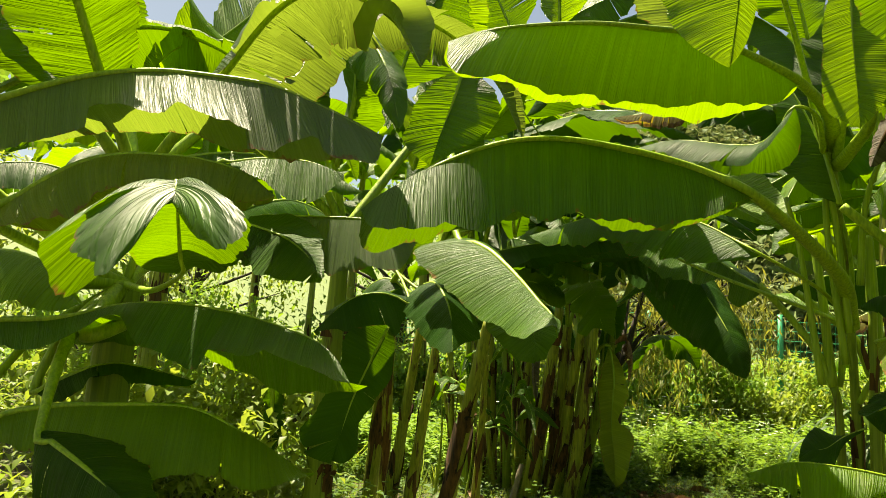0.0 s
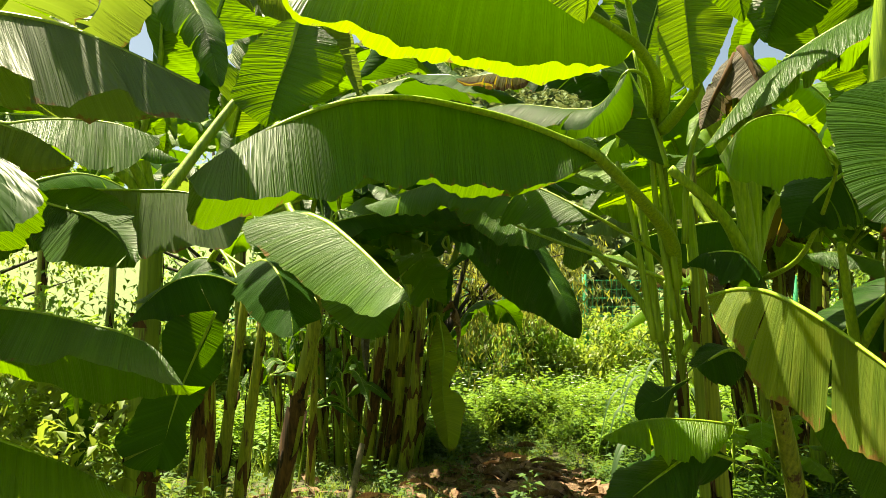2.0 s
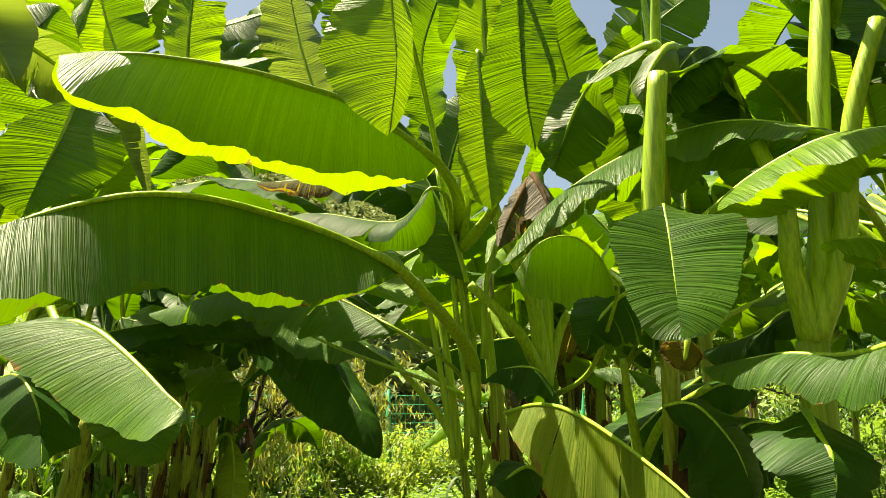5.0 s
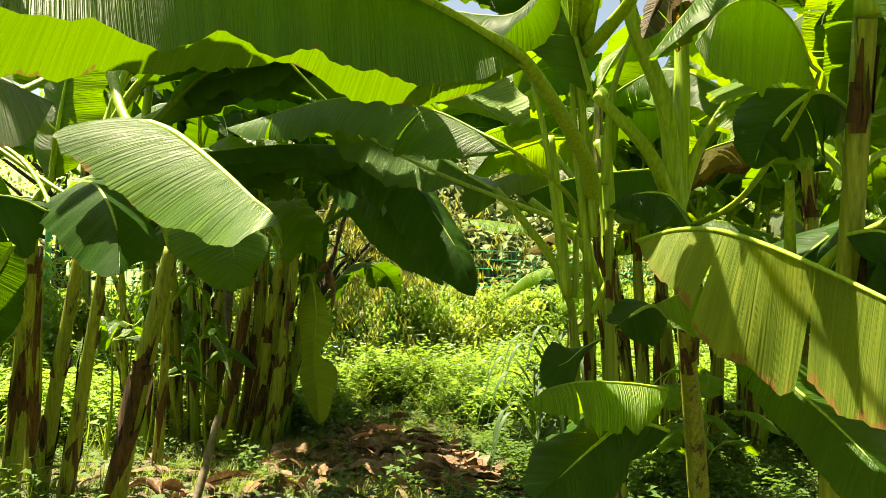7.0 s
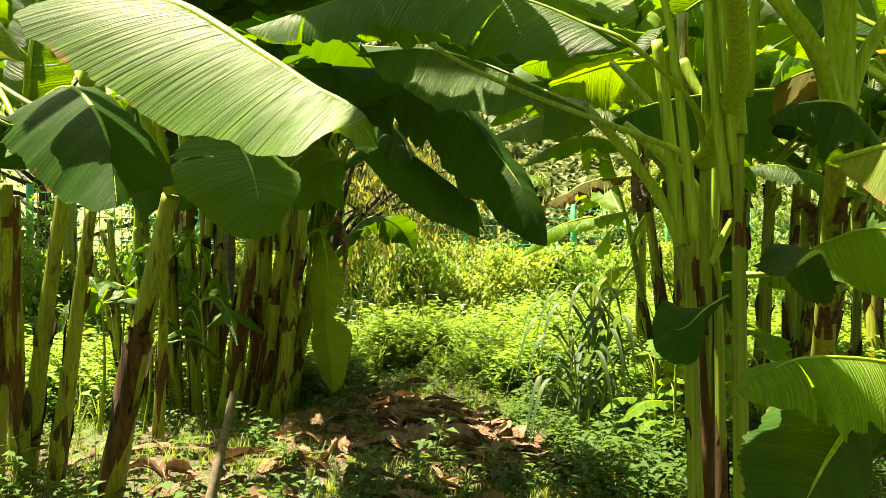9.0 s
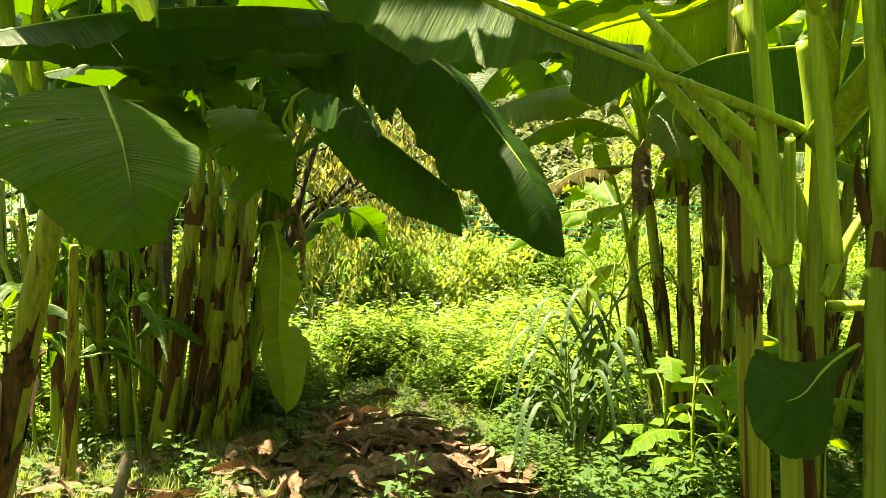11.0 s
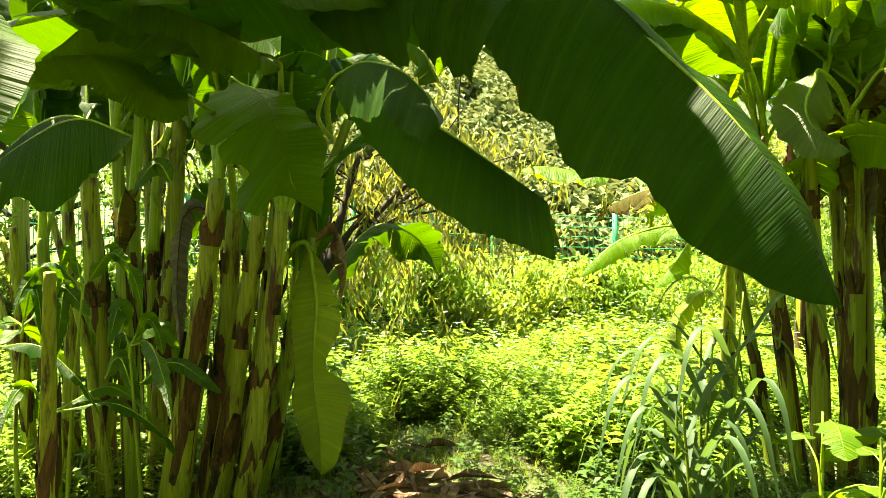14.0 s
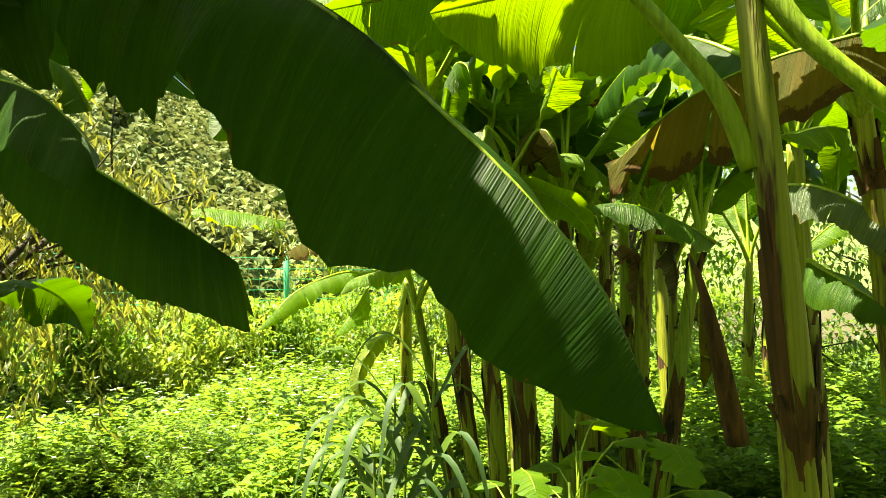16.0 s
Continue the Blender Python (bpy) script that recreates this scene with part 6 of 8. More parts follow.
leaf(plant, [(1.23, 6.46, 2.34), (1.38, 6.29, 2.37), (1.48, 6.14, 2.28), (1.54, 6.11, 2.14)], (0.15, 0.15), (40, 50), (0.00, 0.00, 1.00), DEEP_SHADE, stalk=(0.86, 7.29, 2.21), tears=1, seed=198)
leaf(plant, [(0.79, 4.81, 1.78), (0.65, 4.65, 1.81), (0.54, 4.54, 1.78), (0.45, 4.42, 1.71)], (0.16, 0.14), (35, 40), (-0.24, -0.55, 0.80), GREEN, stalk=(0.86, 7.29, 2.21), tears=1, seed=199)
leaf(plant, [(1.04, 4.92, 1.91), (0.87, 4.83, 1.96), (0.69, 4.74, 1.98), (0.48, 4.67, 1.95)], (0.17, 0.17), (60, 30), (0.00, 0.00, 1.00), GREEN, stalk=(0.86, 7.29, 2.21), tears=3, seed=200)
leaf(plant, [(1.19, 6.05, 2.29), (1.06, 5.99, 2.42), (0.91, 5.95, 2.48), (0.76, 6.01, 2.54)], (0.20, 0.20), (50, 30), (0.00, 0.00, 1.00), GREEN, stalk=(0.86, 7.29, 2.21), tears=3, seed=201)
leaf(plant, [(1.71, 5.38, 2.05), (1.62, 5.31, 2.13), (1.51, 5.25, 2.15)], (0.12, 0.12), (40, 40), (-0.29, -0.65, 0.71), GREEN, tears=1, seed=202)
tube("leaf_stalk", [(0.98, 7.24, 1.99), (1.00, 7.22, 2.47), (1.03, 7.19, 3.04)], (0.035, 0.03, 0.02), RIB, plant, n=20)
tube("leaf_stalk", [(1.30, 7.10, 2.12), (1.32, 7.08, 2.60), (1.43, 7.02, 3.05)], (0.035, 0.03, 0.02), RIB, plant, n=20)
tube("leaf_stalk", [(1.53, 6.99, 2.09), (1.55, 6.97, 2.57), (1.54, 6.96, 3.11)], (0.035, 0.03, 0.02), RIB, plant, n=20)
tube("leaf_stalk", [(1.65, 6.94, 2.09), (1.67, 6.92, 2.57), (1.73, 6.88, 3.05)], (0.035, 0.03, 0.02), RIB, plant, n=20)
tube("leaf_stalk", [(0.62, 7.41, 1.70), (0.64, 7.39, 2.18), (0.59, 7.40, 2.53)], (0.035, 0.03, 0.02), RIB, plant, n=20)
tube("leaf_stalk", [(0.73, 7.37, 1.41), (0.75, 7.35, 1.89), (0.81, 7.31, 2.13)], (0.035, 0.03, 0.02), RIB, plant, n=20)
crown(plant, (0.61, 7.72, 2.82), 9, 1.7, 301, mats=(DEEP_SHADE, DEEP_SHADE, GREEN), turn=(0, 360), low=35, high=80)
crown(plant, (1.10, 7.72, 2.82), 8, 1.6, 302, mats=(DEEP_SHADE, DEEP_SHADE, GREEN), turn=(20, 330), low=35, high=80)
crown(plant, (-0.06, 8.35, 2.84), 6, 1.4, 303, mats=(DEEP_SHADE, GREEN), low=35, high=80)
# high leaf added to block the sun from the pleated leaf below
leaf(plant, [(0.50, 5.80, 2.62), (0.68, 5.50, 2.72), (0.86, 5.22, 2.70), (1.05, 4.85, 2.56)], (0.28, 0.28), (28, 30), (0.00, 0.00, 1.00), GREEN, stalk=(0.86, 7.29, 2.21), tears=2, seed=615)
leaf(plant, [(0.33, 7.12, 1.09), (0.30, 7.07, 1.21), (0.27, 7.04, 0.86)], (0.05, 0.05), (40, 30), (-0.37, -0.82, 0.45), GREEN, tears=0, seed=203, rib=0.005)
leaf(plant, [(0.50, 7.05, 0.72), (0.57, 6.96, 0.84), (0.67, 6.87, 0.57)], (0.05, 0.05), (40, 30), (-0.37, -0.82, 0.45), GREEN, tears=0, seed=204, rib=0.005)
leaf(plant, [(0.59, 7.00, 0.98), (0.56, 6.96, 1.10), (0.52, 6.93, 0.90)], (0.05, 0.05), (40, 30), (-0.37, -0.82, 0.45), GREEN, tears=0, seed=205, rib=0.005)
leaf(plant, [(0.67, 6.97, 0.69), (0.83, 6.84, 0.82), (1.06, 6.69, 0.67)], (0.05, 0.05), (40, 30), (-0.37, -0.82, 0.45), GREEN, tears=0, seed=206, rib=0.005)
leaf(plant, [(0.81, 6.88, 1.76), (0.73, 6.87, 1.86), (0.61, 6.87, 1.69)], (0.05, 0.05), (40, 30), (-0.37, -0.82, 0.45), GREEN, tears=0, seed=207, rib=0.005)
leaf(plant, [(0.18, 7.18, 1.09), (0.28, 7.08, 1.21), (0.43, 6.96, 1.06)], (0.05, 0.05), (40, 30), (-0.37, -0.82, 0.45), GREEN, tears=0, seed=208, rib=0.005)
plant = thing("banana_clump", (6.51, 7.71, 0.00), "clump of banana stems with ragged brown sheaths and yellowing leaves", "banana clump", "banana clumps")
pseudostem(plant, [(4.39, 6.03, 0.00), (4.26, 6.07, 1.01), (4.13, 6.12, 2.03)], 0.051, 0.039, STEM_OLD, 215, 8)
crown(plant, (4.13, 6.12, 2.03), 4, 1.30, 816, mats=(GREEN, FRESH, FRESH), low=40, high=86, half=0.19)
pseudostem(plant, [(4.34, 5.83, 0.00), (4.29, 5.84, 1.04), (4.24, 5.85, 2.07)], 0.055, 0.042, STEM_OLD, 217, 8)
crown(plant, (4.24, 5.85, 2.07), 4, 1.30, 818, mats=(GREEN, FRESH, FRESH), low=40, high=86, half=0.19)
pseudostem(plant, [(4.39, 5.70, 0.00), (4.39, 5.68, 1.03), (4.40, 5.67, 2.06)], 0.060, 0.046, STEM_OLD, 219, 8)
crown(plant, (4.40, 5.67, 2.06), 4, 1.30, 820, mats=(GREEN, FRESH, FRESH), low=40, high=86, half=0.19)
pseudostem(plant, [(4.77, 5.96, 0.00), (4.70, 5.98, 1.04), (4.62, 6.00, 2.09)], 0.051, 0.039, STEM_OLD, 221, 8)
crown(plant, (4.62, 6.00, 2.09), 4, 1.30, 822, mats=(GREEN, FRESH, FRESH), low=40, high=86, half=0.19)
pseudostem(plant, [(4.93, 6.00, 0.00), (4.91, 5.99, 1.11), (4.90, 5.98, 2.23)], 0.051, 0.039, STEM_OLD, 223, 8)
crown(plant, (4.90, 5.98, 2.23), 4, 1.30, 824, mats=(GREEN, FRESH, FRESH), low=40, high=86, half=0.19)
pseudostem(plant, [(4.53, 5.52, 0.00), (4.57, 5.49, 1.02), (4.61, 5.46, 2.05)], 0.064, 0.049, STEM, 225, 8)
crown(plant, (4.61, 5.46, 2.05), 4, 1.30, 826, mats=(GREEN, FRESH, FRESH), low=40, high=86, half=0.19)
pseudostem(plant, [(4.88, 5.58, 0.00), (4.92, 5.55, 0.99), (4.96, 5.52, 1.97)], 0.060, 0.046, STEM_OLD, 227, 8)
crown(plant, (4.96, 5.52, 1.97), 4, 1.30, 828, mats=(GREEN, FRESH, FRESH), low=40, high=86, half=0.19)
pseudostem(plant, [(5.09, 5.37, 0.00), (5.11, 5.35, 0.92), (5.13, 5.33, 1.85)], 0.051, 0.039, STEM, 229, 8)
crown(plant, (5.13, 5.33, 1.85), 4, 1.30, 830, mats=(GREEN, FRESH, FRESH), low=40, high=86, half=0.19)
pseudostem(plant, [(4.48, 6.31, 0.00), (4.37, 6.36, 0.70), (4.25, 6.41, 1.41)], 0.038, 0.029, STEM, 231, 8)
crown(plant, (4.25, 6.41, 1.41), 4, 1.30, 832, mats=(GREEN, FRESH, FRESH), low=40, high=86, half=0.19)
dry_hangers(plant, (4.38, 5.79, 2.11), 2, 233)
dry_hangers(plant, (4.45, 5.76, 1.93), 2, 234)
dry_hangers(plant, (4.04, 5.95, 1.81), 2, 235)
dry_hangers(plant, (4.24, 5.85, 1.92), 2, 236)
dry_hangers(plant, (4.58, 5.69, 2.00), 2, 237)
dry_hangers(plant, (4.82, 5.58, 1.93), 2, 238)
leaf(plant, [(4.04, 6.16, 2.42), (3.72, 6.20, 2.50), (3.32, 6.28, 2.44), (2.83, 6.40, 2.23)], (0.30, 0.25), (65, 40), (0.00, 0.00, 1.00), DUSTY_SHEEN, stalk=(4.15, 6.12, 1.87), tears=4, seed=239)
leaf(plant, [(3.95, 6.09, 2.16), (3.66, 6.23, 2.26), (3.38, 6.36, 2.18), (3.16, 6.47, 2.02)], (0.20, 0.20), (60, 40), (0.00, 0.00, 1.00), GREEN, stalk=(4.15, 6.12, 1.87), tears=2, seed=240)
leaf(plant, [(4.08, 6.26, 1.94), (3.83, 6.38, 1.92), (3.65, 6.46, 1.84), (3.51, 6.53, 1.69)], (0.16, 0.12), (48, 25), (0.00, 0.00, 1.00), BURNT, stalk=(4.15, 6.12, 1.87), tears=9, seed=241, wave=0.030)
leaf(plant, [(4.04, 5.61, 2.41), (3.89, 5.57, 2.21), (3.89, 5.52, 2.07), (4.01, 5.41, 1.94)], (0.18, 0.18), (40, 40), (-0.32, -0.69, 0.65), DUSTY_SHEEN, stalk=(4.40, 5.67, 2.06), tears=0, seed=242)
leaf(plant, [(4.20, 5.54, 2.20), (4.24, 5.40, 2.39), (4.24, 5.29, 2.30), (4.28, 5.28, 2.10)], (0.15, 0.17), (60, 60), (-0.28, -0.59, 0.76), BURNT, stalk=(4.40, 5.67, 2.06), tears=4, seed=243)
leaf(plant, [(4.15, 6.34, 1.65), (4.07, 6.49, 1.63), (3.85, 6.59, 1.57), (3.78, 6.63, 1.48)], (0.12, 0.12), (50, 40), (0.00, 0.00, 1.00), FRESH, stalk=(4.15, 6.12, 1.87), tears=2, seed=244)
crown(plant, (3.60, 5.70, 2.45), 7, 1.80, 845, mats=(GREEN, FRESH, GREEN), low=15, high=80, turn=(110, 260), half=0.24)
leaf(plant, [(3.86, 5.91, 2.46), (3.40, 5.90, 2.72), (2.90, 5.91, 2.72), (2.51, 5.88, 2.49)], (0.30, 0.30), (50, 35), (0.00, 0.00, 1.00), GREEN, stalk=(4.15, 6.12, 1.87), tears=3, seed=246)
leaf(plant, [(3.82, 5.93, 2.53), (3.55, 5.83, 2.86), (3.14, 5.80, 2.96), (2.76, 5.87, 2.88)], (0.26, 0.26), (40, 40), (0.00, 0.00, 1.00), FRESH, stalk=(4.15, 6.12, 1.87), tears=3, seed=247)
leaf(plant, [(4.38, 5.36, 1.40), (4.39, 5.36, 1.12), (4.42, 5.35, 0.71)], (0.12, 0.12), (20, 20), (-0.42, -0.90, 0.11), DEEP_SHADE, tears=1, seed=248)
crown(plant, (4.56, 5.81, 2.40), 10, 1.6, 311, mats=(GREEN, FRESH, GREEN), low=20, high=80)
crown(plant, (5.04, 5.58, 2.33), 6, 1.5, 312, mats=(GREEN, FRESH), low=30, high=80, turn=(60, 330))
plant = thing("banana_plant", (5.25, 7.50, 0.00), "young banana plant with a reddish stem and pale new leaves", "banana plant")
pseudostem(plant, [(5.25, 7.50, 0.00), (5.22, 7.45, 0.90), (5.15, 7.35, 1.75)], 0.060, 0.035, STEM_OLD, 249, 4)
leaf(plant, [(4.67, 7.35, 1.65), (4.41, 7.36, 1.65), (3.97, 7.34, 1.51), (3.67, 7.37, 1.25)], (0.16, 0.15), (60, 30), (0.00, 0.00, 1.00), FRESH, stalk=(5.15, 7.35, 1.75), tears=3, seed=250)
leaf(plant, [(4.97, 7.34, 1.16), (4.76, 7.33, 1.10), (4.55, 7.32, 0.86), (4.59, 7.30, 0.60)], (0.09, 0.10), (40, 50), (-0.31, -0.69, 0.65), AGED, stalk=(5.15, 7.35, 1.75), tears=7, seed=251)
leaf(plant, [(4.83, 7.50, 1.53), (4.75, 7.54, 1.39), (4.52, 7.54, 1.16)], (0.12, 0.12), (50, 40), (0.00, 0.00, 1.00), FRESH, stalk=(5.15, 7.35, 1.75), tears=3, seed=252)
leaf(plant, [(4.47, 8.09, 2.12), (4.14, 8.12, 2.16), (3.78, 8.18, 2.19), (3.61, 8.25, 2.14)], (0.20, 0.20), (50, 30), (0.00, 0.00, 1.00), FRESH, tears=2, seed=253)
leaf(plant, [(4.88, 7.69, 2.06), (4.61, 7.81, 1.98), (4.36, 7.93, 1.86), (4.23, 7.99, 1.71)], (0.17, 0.15), (50, 25), (0.00, 0.00, 1.00), BURNT, tears=10, seed=254, wave=0.030)
plant = thing("banana_plant", (2.34, 3.56, 0.00), "banana plant with a slim smooth yellow-green stem", "banana plant", "banana plants beside the path")
pseudostem(plant, [(2.34, 3.56, 0.00), (2.27, 3.59, 1.34), (2.24, 3.61, 1.90), (2.26, 3.63, 2.29)], 0.042, 0.026, STEM_OLD, 255, 6)
tube("leaf_stalk", [(2.24, 3.63, 1.68), (2.20, 3.67, 1.83), (2.13, 3.74, 1.96), (2.04, 3.83, 2.11)], (0.022, 0.018, 0.014), RIB, plant, n=20)
tube("leaf_stalk", [(2.23, 3.60, 2.08), (2.26, 3.52, 1.92), (2.33, 3.37, 1.74)], (0.024, 0.02, 0.018), RIB, plant, n=20)
tube("dry_sheath", [(2.54, 3.79, 1.08), (2.44, 3.81, 1.42), (2.43, 3.84, 1.53)], (0.03, 0.022, 0.004), HUSK, plant, n=20)
leaf(plant, [(2.60, 3.92, 2.31), (2.42, 3.99, 2.21), (2.22, 4.08, 2.18), (1.97, 4.22, 2.09)], (0.22, 0.22), (25, 60), (0.24, 0.21, 0.95), FRESH, tears=3, seed=256)
leaf(plant, [(3.02, 3.88, 2.41), (2.85, 4.38, 2.49), (2.60, 4.67, 2.49), (2.24, 4.95, 2.38)], (0.25, 0.25), (30, 40), (0.24, 0.21, 0.95), GREEN, tears=4, seed=257)
leaf(plant, [(3.175, 3.420, 2.190), (3.103, 3.661, 2.162), (3.170, 3.891, 2.160), (3.163, 4.137, 2.082), (3.146, 4.407, 1.892)], (0.2, 0.2), (0, 0), (0.00, 0.00, 1.00), BURNT, tears=5, seed=258, wave=0.016, rib=0.010, edges=([(3.084, 3.421, 2.016), (3.037, 3.572, 1.972), (3.023, 3.717, 1.923), (3.023, 3.811, 1.903), (3.039, 3.918, 1.874), (3.069, 4.104, 1.818), (3.084, 4.239, 1.833), (3.089, 4.361, 1.781), (3.146, 4.407, 1.892)], [(3.294, 3.431, 2.227), (3.436, 3.733, 2.177), (3.431, 3.974, 2.130), (3.360, 4.222, 2.018), (3.146, 4.407, 1.892)]))
leaf(plant, [(3.95, 4.08, 1.87), (3.87, 3.87, 1.83), (3.81, 3.66, 1.69), (3.85, 3.47, 1.48)], (0.16, 0.16), (30, 60), (0.00, 0.00, 1.00), DUSTY_SHEEN, tears=2, seed=259)
leaf(plant, [(4.19, 4.09, 2.12), (4.25, 3.87, 2.13), (4.33, 3.64, 1.97)], (0.16, 0.18), (30, 50), (0.00, 0.00, 1.00), FRESH, tears=3, seed=260)
leaf(plant, [(3.96, 3.95, 1.55), (3.85, 3.79, 1.45), (3.75, 3.60, 1.32)], (0.15, 0.15), (30, 60), (0.00, 0.00, 1.00), GREEN, tears=1, seed=261)
plant = thing("banana_clump", (5.14, 5.31, 0.00), "clump of dark leaning banana stems with dry brown leaves", "banana clump", "banana clumps")
pseudostem(plant, [(5.09, 5.37, 0.00), (5.12, 5.26, 0.97), (5.14, 5.15, 1.93)], 0.060, 0.046, STEM_OLD, 262, 8)
crown(plant, (5.14, 5.15, 1.93), 4, 1.30, 863, mats=(GREEN, FRESH, DEEP_SHADE), low=35, high=86, half=0.19)
pseudostem(plant, [(4.90, 5.13, 0.00), (4.98, 4.96, 0.89), (5.06, 4.80, 1.79)], 0.055, 0.042, STEM, 264, 8)
crown(plant, (5.06, 4.80, 1.79), 4, 1.30, 865, mats=(GREEN, FRESH, DEEP_SHADE), low=35, high=86, half=0.19)
pseudostem(plant, [(5.67, 5.31, 0.00), (5.65, 5.27, 0.82), (5.64, 5.22, 1.65)], 0.043, 0.033, STEM_OLD, 266, 8)
crown(plant, (5.64, 5.22, 1.65), 4, 1.30, 867, mats=(GREEN, FRESH, DEEP_SHADE), low=35, high=86, half=0.19)
pseudostem(plant, [(7.58, 5.41, 0.00), (7.56, 5.36, 0.84), (7.54, 5.30, 1.69)], 0.051, 0.039, STEM_OLD, 268, 8)
crown(plant, (7.54, 5.30, 1.69), 4, 1.30, 869, mats=(GREEN, FRESH, DEEP_SHADE), low=35, high=86, half=0.19)
pseudostem(plant, [(8.22, 5.44, 0.00), (8.21, 5.39, 0.74), (8.20, 5.33, 1.47)], 0.051, 0.039, STEM_OLD, 270, 8)
crown(plant, (8.20, 5.33, 1.47), 4, 1.30, 871, mats=(GREEN, FRESH, DEEP_SHADE), low=35, high=86, half=0.19)
pseudostem(plant, [(5.33, 5.70, 0.00), (5.32, 5.64, 0.93), (5.32, 5.57, 1.86)], 0.051, 0.039, STEM_OLD, 272, 8)
crown(plant, (5.32, 5.57, 1.86), 4, 1.30, 873, mats=(GREEN, FRESH, DEEP_SHADE), low=35, high=86, half=0.19)
dry_hangers(plant, (4.91, 5.29, 1.71), 1, 274)
dry_hangers(plant, (5.11, 5.08, 1.49), 1, 275)
dry_hangers(plant, (5.16, 5.04, 1.27), 1, 276)
dry_hangers(plant, (5.27, 4.89, 1.59), 1, 277)
leaf(plant, [(4.82, 4.63, 1.70), (4.58, 4.74, 1.82), (4.31, 4.90, 1.91), (4.07, 5.02, 1.89)], (0.20, 0.20), (60, 10), (0.00, 0.00, 1.00), GREEN, stalk=(5.15, 5.16, 1.78), tears=1, seed=278)
leaf(plant, [(4.45, 5.64, 2.14), (4.47, 5.44, 2.27), (4.60, 5.29, 2.25), (4.58, 5.18, 2.06)], (0.16, 0.16), (20, 60), (0.00, 0.00, 1.00), FRESH, stalk=(4.94, 5.71, 1.82), tears=1, seed=279)
leaf(plant, [(4.85, 5.35, 1.79), (4.83, 5.38, 1.72), (4.80, 5.43, 1.57)], (0.06, 0.06), (40, 40), (-0.68, -0.58, 0.45), AGED, tears=2, seed=280)
crown(plant, (6.04, 5.32, 2.22), 7, 1.5, 321, mats=(GREEN, FRESH, DEEP_SHADE), low=20, high=80)
crown(plant, (6.76, 4.63, 2.12), 7, 1.6, 322, mats=(GREEN, DEEP_SHADE), low=20, high=80)
plant = thing("banana_plant", (5.28, 6.35, 0.00), "banana plant with a bright fan of upright leaf stalks", "banana plant")
pseudostem(plant, [(5.28, 6.35, 0.00), (5.25, 6.29, 1.24), (5.23, 6.23, 2.48)], 0.080, 0.060, STEM_OLD, 281, 4)
tube("leaf_stalk", [(5.23, 6.23, 2.48), (5.14, 6.29, 2.95), (5.05, 6.35, 3.43)], (0.05, 0.035, 0.025), RIB, plant, n=20)
tube("leaf_stalk", [(5.23, 6.23, 2.48), (5.17, 6.25, 2.95), (5.11, 6.26, 3.51)], (0.05, 0.035, 0.025), RIB, plant, n=20)
tube("leaf_stalk", [(5.23, 6.23, 2.48), (5.21, 6.20, 2.95), (5.21, 6.18, 3.16)], (0.05, 0.035, 0.025), RIB, plant, n=20)
tube("leaf_stalk", [(5.23, 6.23, 2.48), (5.28, 6.12, 2.94), (5.33, 6.03, 3.20)], (0.05, 0.035, 0.025), RIB, plant, n=20)
tube("leaf_stalk", [(5.23, 6.23, 2.48), (5.24, 6.17, 2.95), (5.24, 6.12, 3.42)], (0.05, 0.035, 0.025), RIB, plant, n=20)
leaf(plant, [(4.72, 6.17, 2.93), (4.72, 6.13, 3.16), (4.79, 6.02, 3.52)], (0.07, 0.07), (40, 40), (-0.72, -0.62, 0.32), FRESH, tears=0, seed=282)
leaf(plant, [(5.05, 6.04, 3.35), (4.63, 6.24, 3.17), (4.23, 6.41, 3.03), (4.03, 6.64, 3.04)], (0.30, 0.30), (50, 30), (0.00, 0.00, 1.00), FRESH, tears=3, seed=283)
leaf(plant, [(5.05, 5.77, 2.95), (5.03, 5.50, 2.84), (5.03, 5.21, 2.72)], (0.15, 0.16), (60, 60), (0.00, 0.00, 1.00), BURNT, tears=5, seed=284)

# ---- weeds, grass, bushes ----
def scatter(name, unit_verts, unit_faces, places, mat, label, category, kind="stuff"):
    """Many copies of one small shape in ONE mesh. places: rows of x, y, z, turn, lean azimuth, lean, size."""
    U = np.array(unit_verts, float)
    pl = np.asarray(places, float)
    c, s = np.cos(pl[:, 3]), np.sin(pl[:, 3])
    X = U[None, :, 0] * c[:, None] - U[None, :, 1] * s[:, None]
    Y = U[None, :, 0] * s[:, None] + U[None, :, 1] * c[:, None]
    Z = np.repeat(U[None, :, 2], len(pl), 0)
    ca, sa = np.cos(pl[:, 4])[:, None], np.sin(pl[:, 4])[:, None]
    cl, sl = np.cos(pl[:, 5])[:, None], np.sin(pl[:, 5])[:, None]
    A, B = X * ca + Y * sa, -X * sa + Y * ca
    A, Z = A * cl + Z * sl, -A * sl + Z * cl
    X, Y = A * ca - B * sa, A * sa + B * ca
    k = pl[:, 6][:, None]
    V = np.stack([X * k + pl[:, 0:1], Y * k + pl[:, 1:2], Z * k + pl[:, 2:3]], 2).reshape(-1, 3)
    nf = np.array(unit_faces, int)
    Fc = (nf[None] + (np.arange(len(pl)) * len(U))[:, None, None]).reshape(-1, nf.shape[1])
    return tagged(new(name, bulk_mesh(name, V, Fc, mat)), label, category, kind=kind)


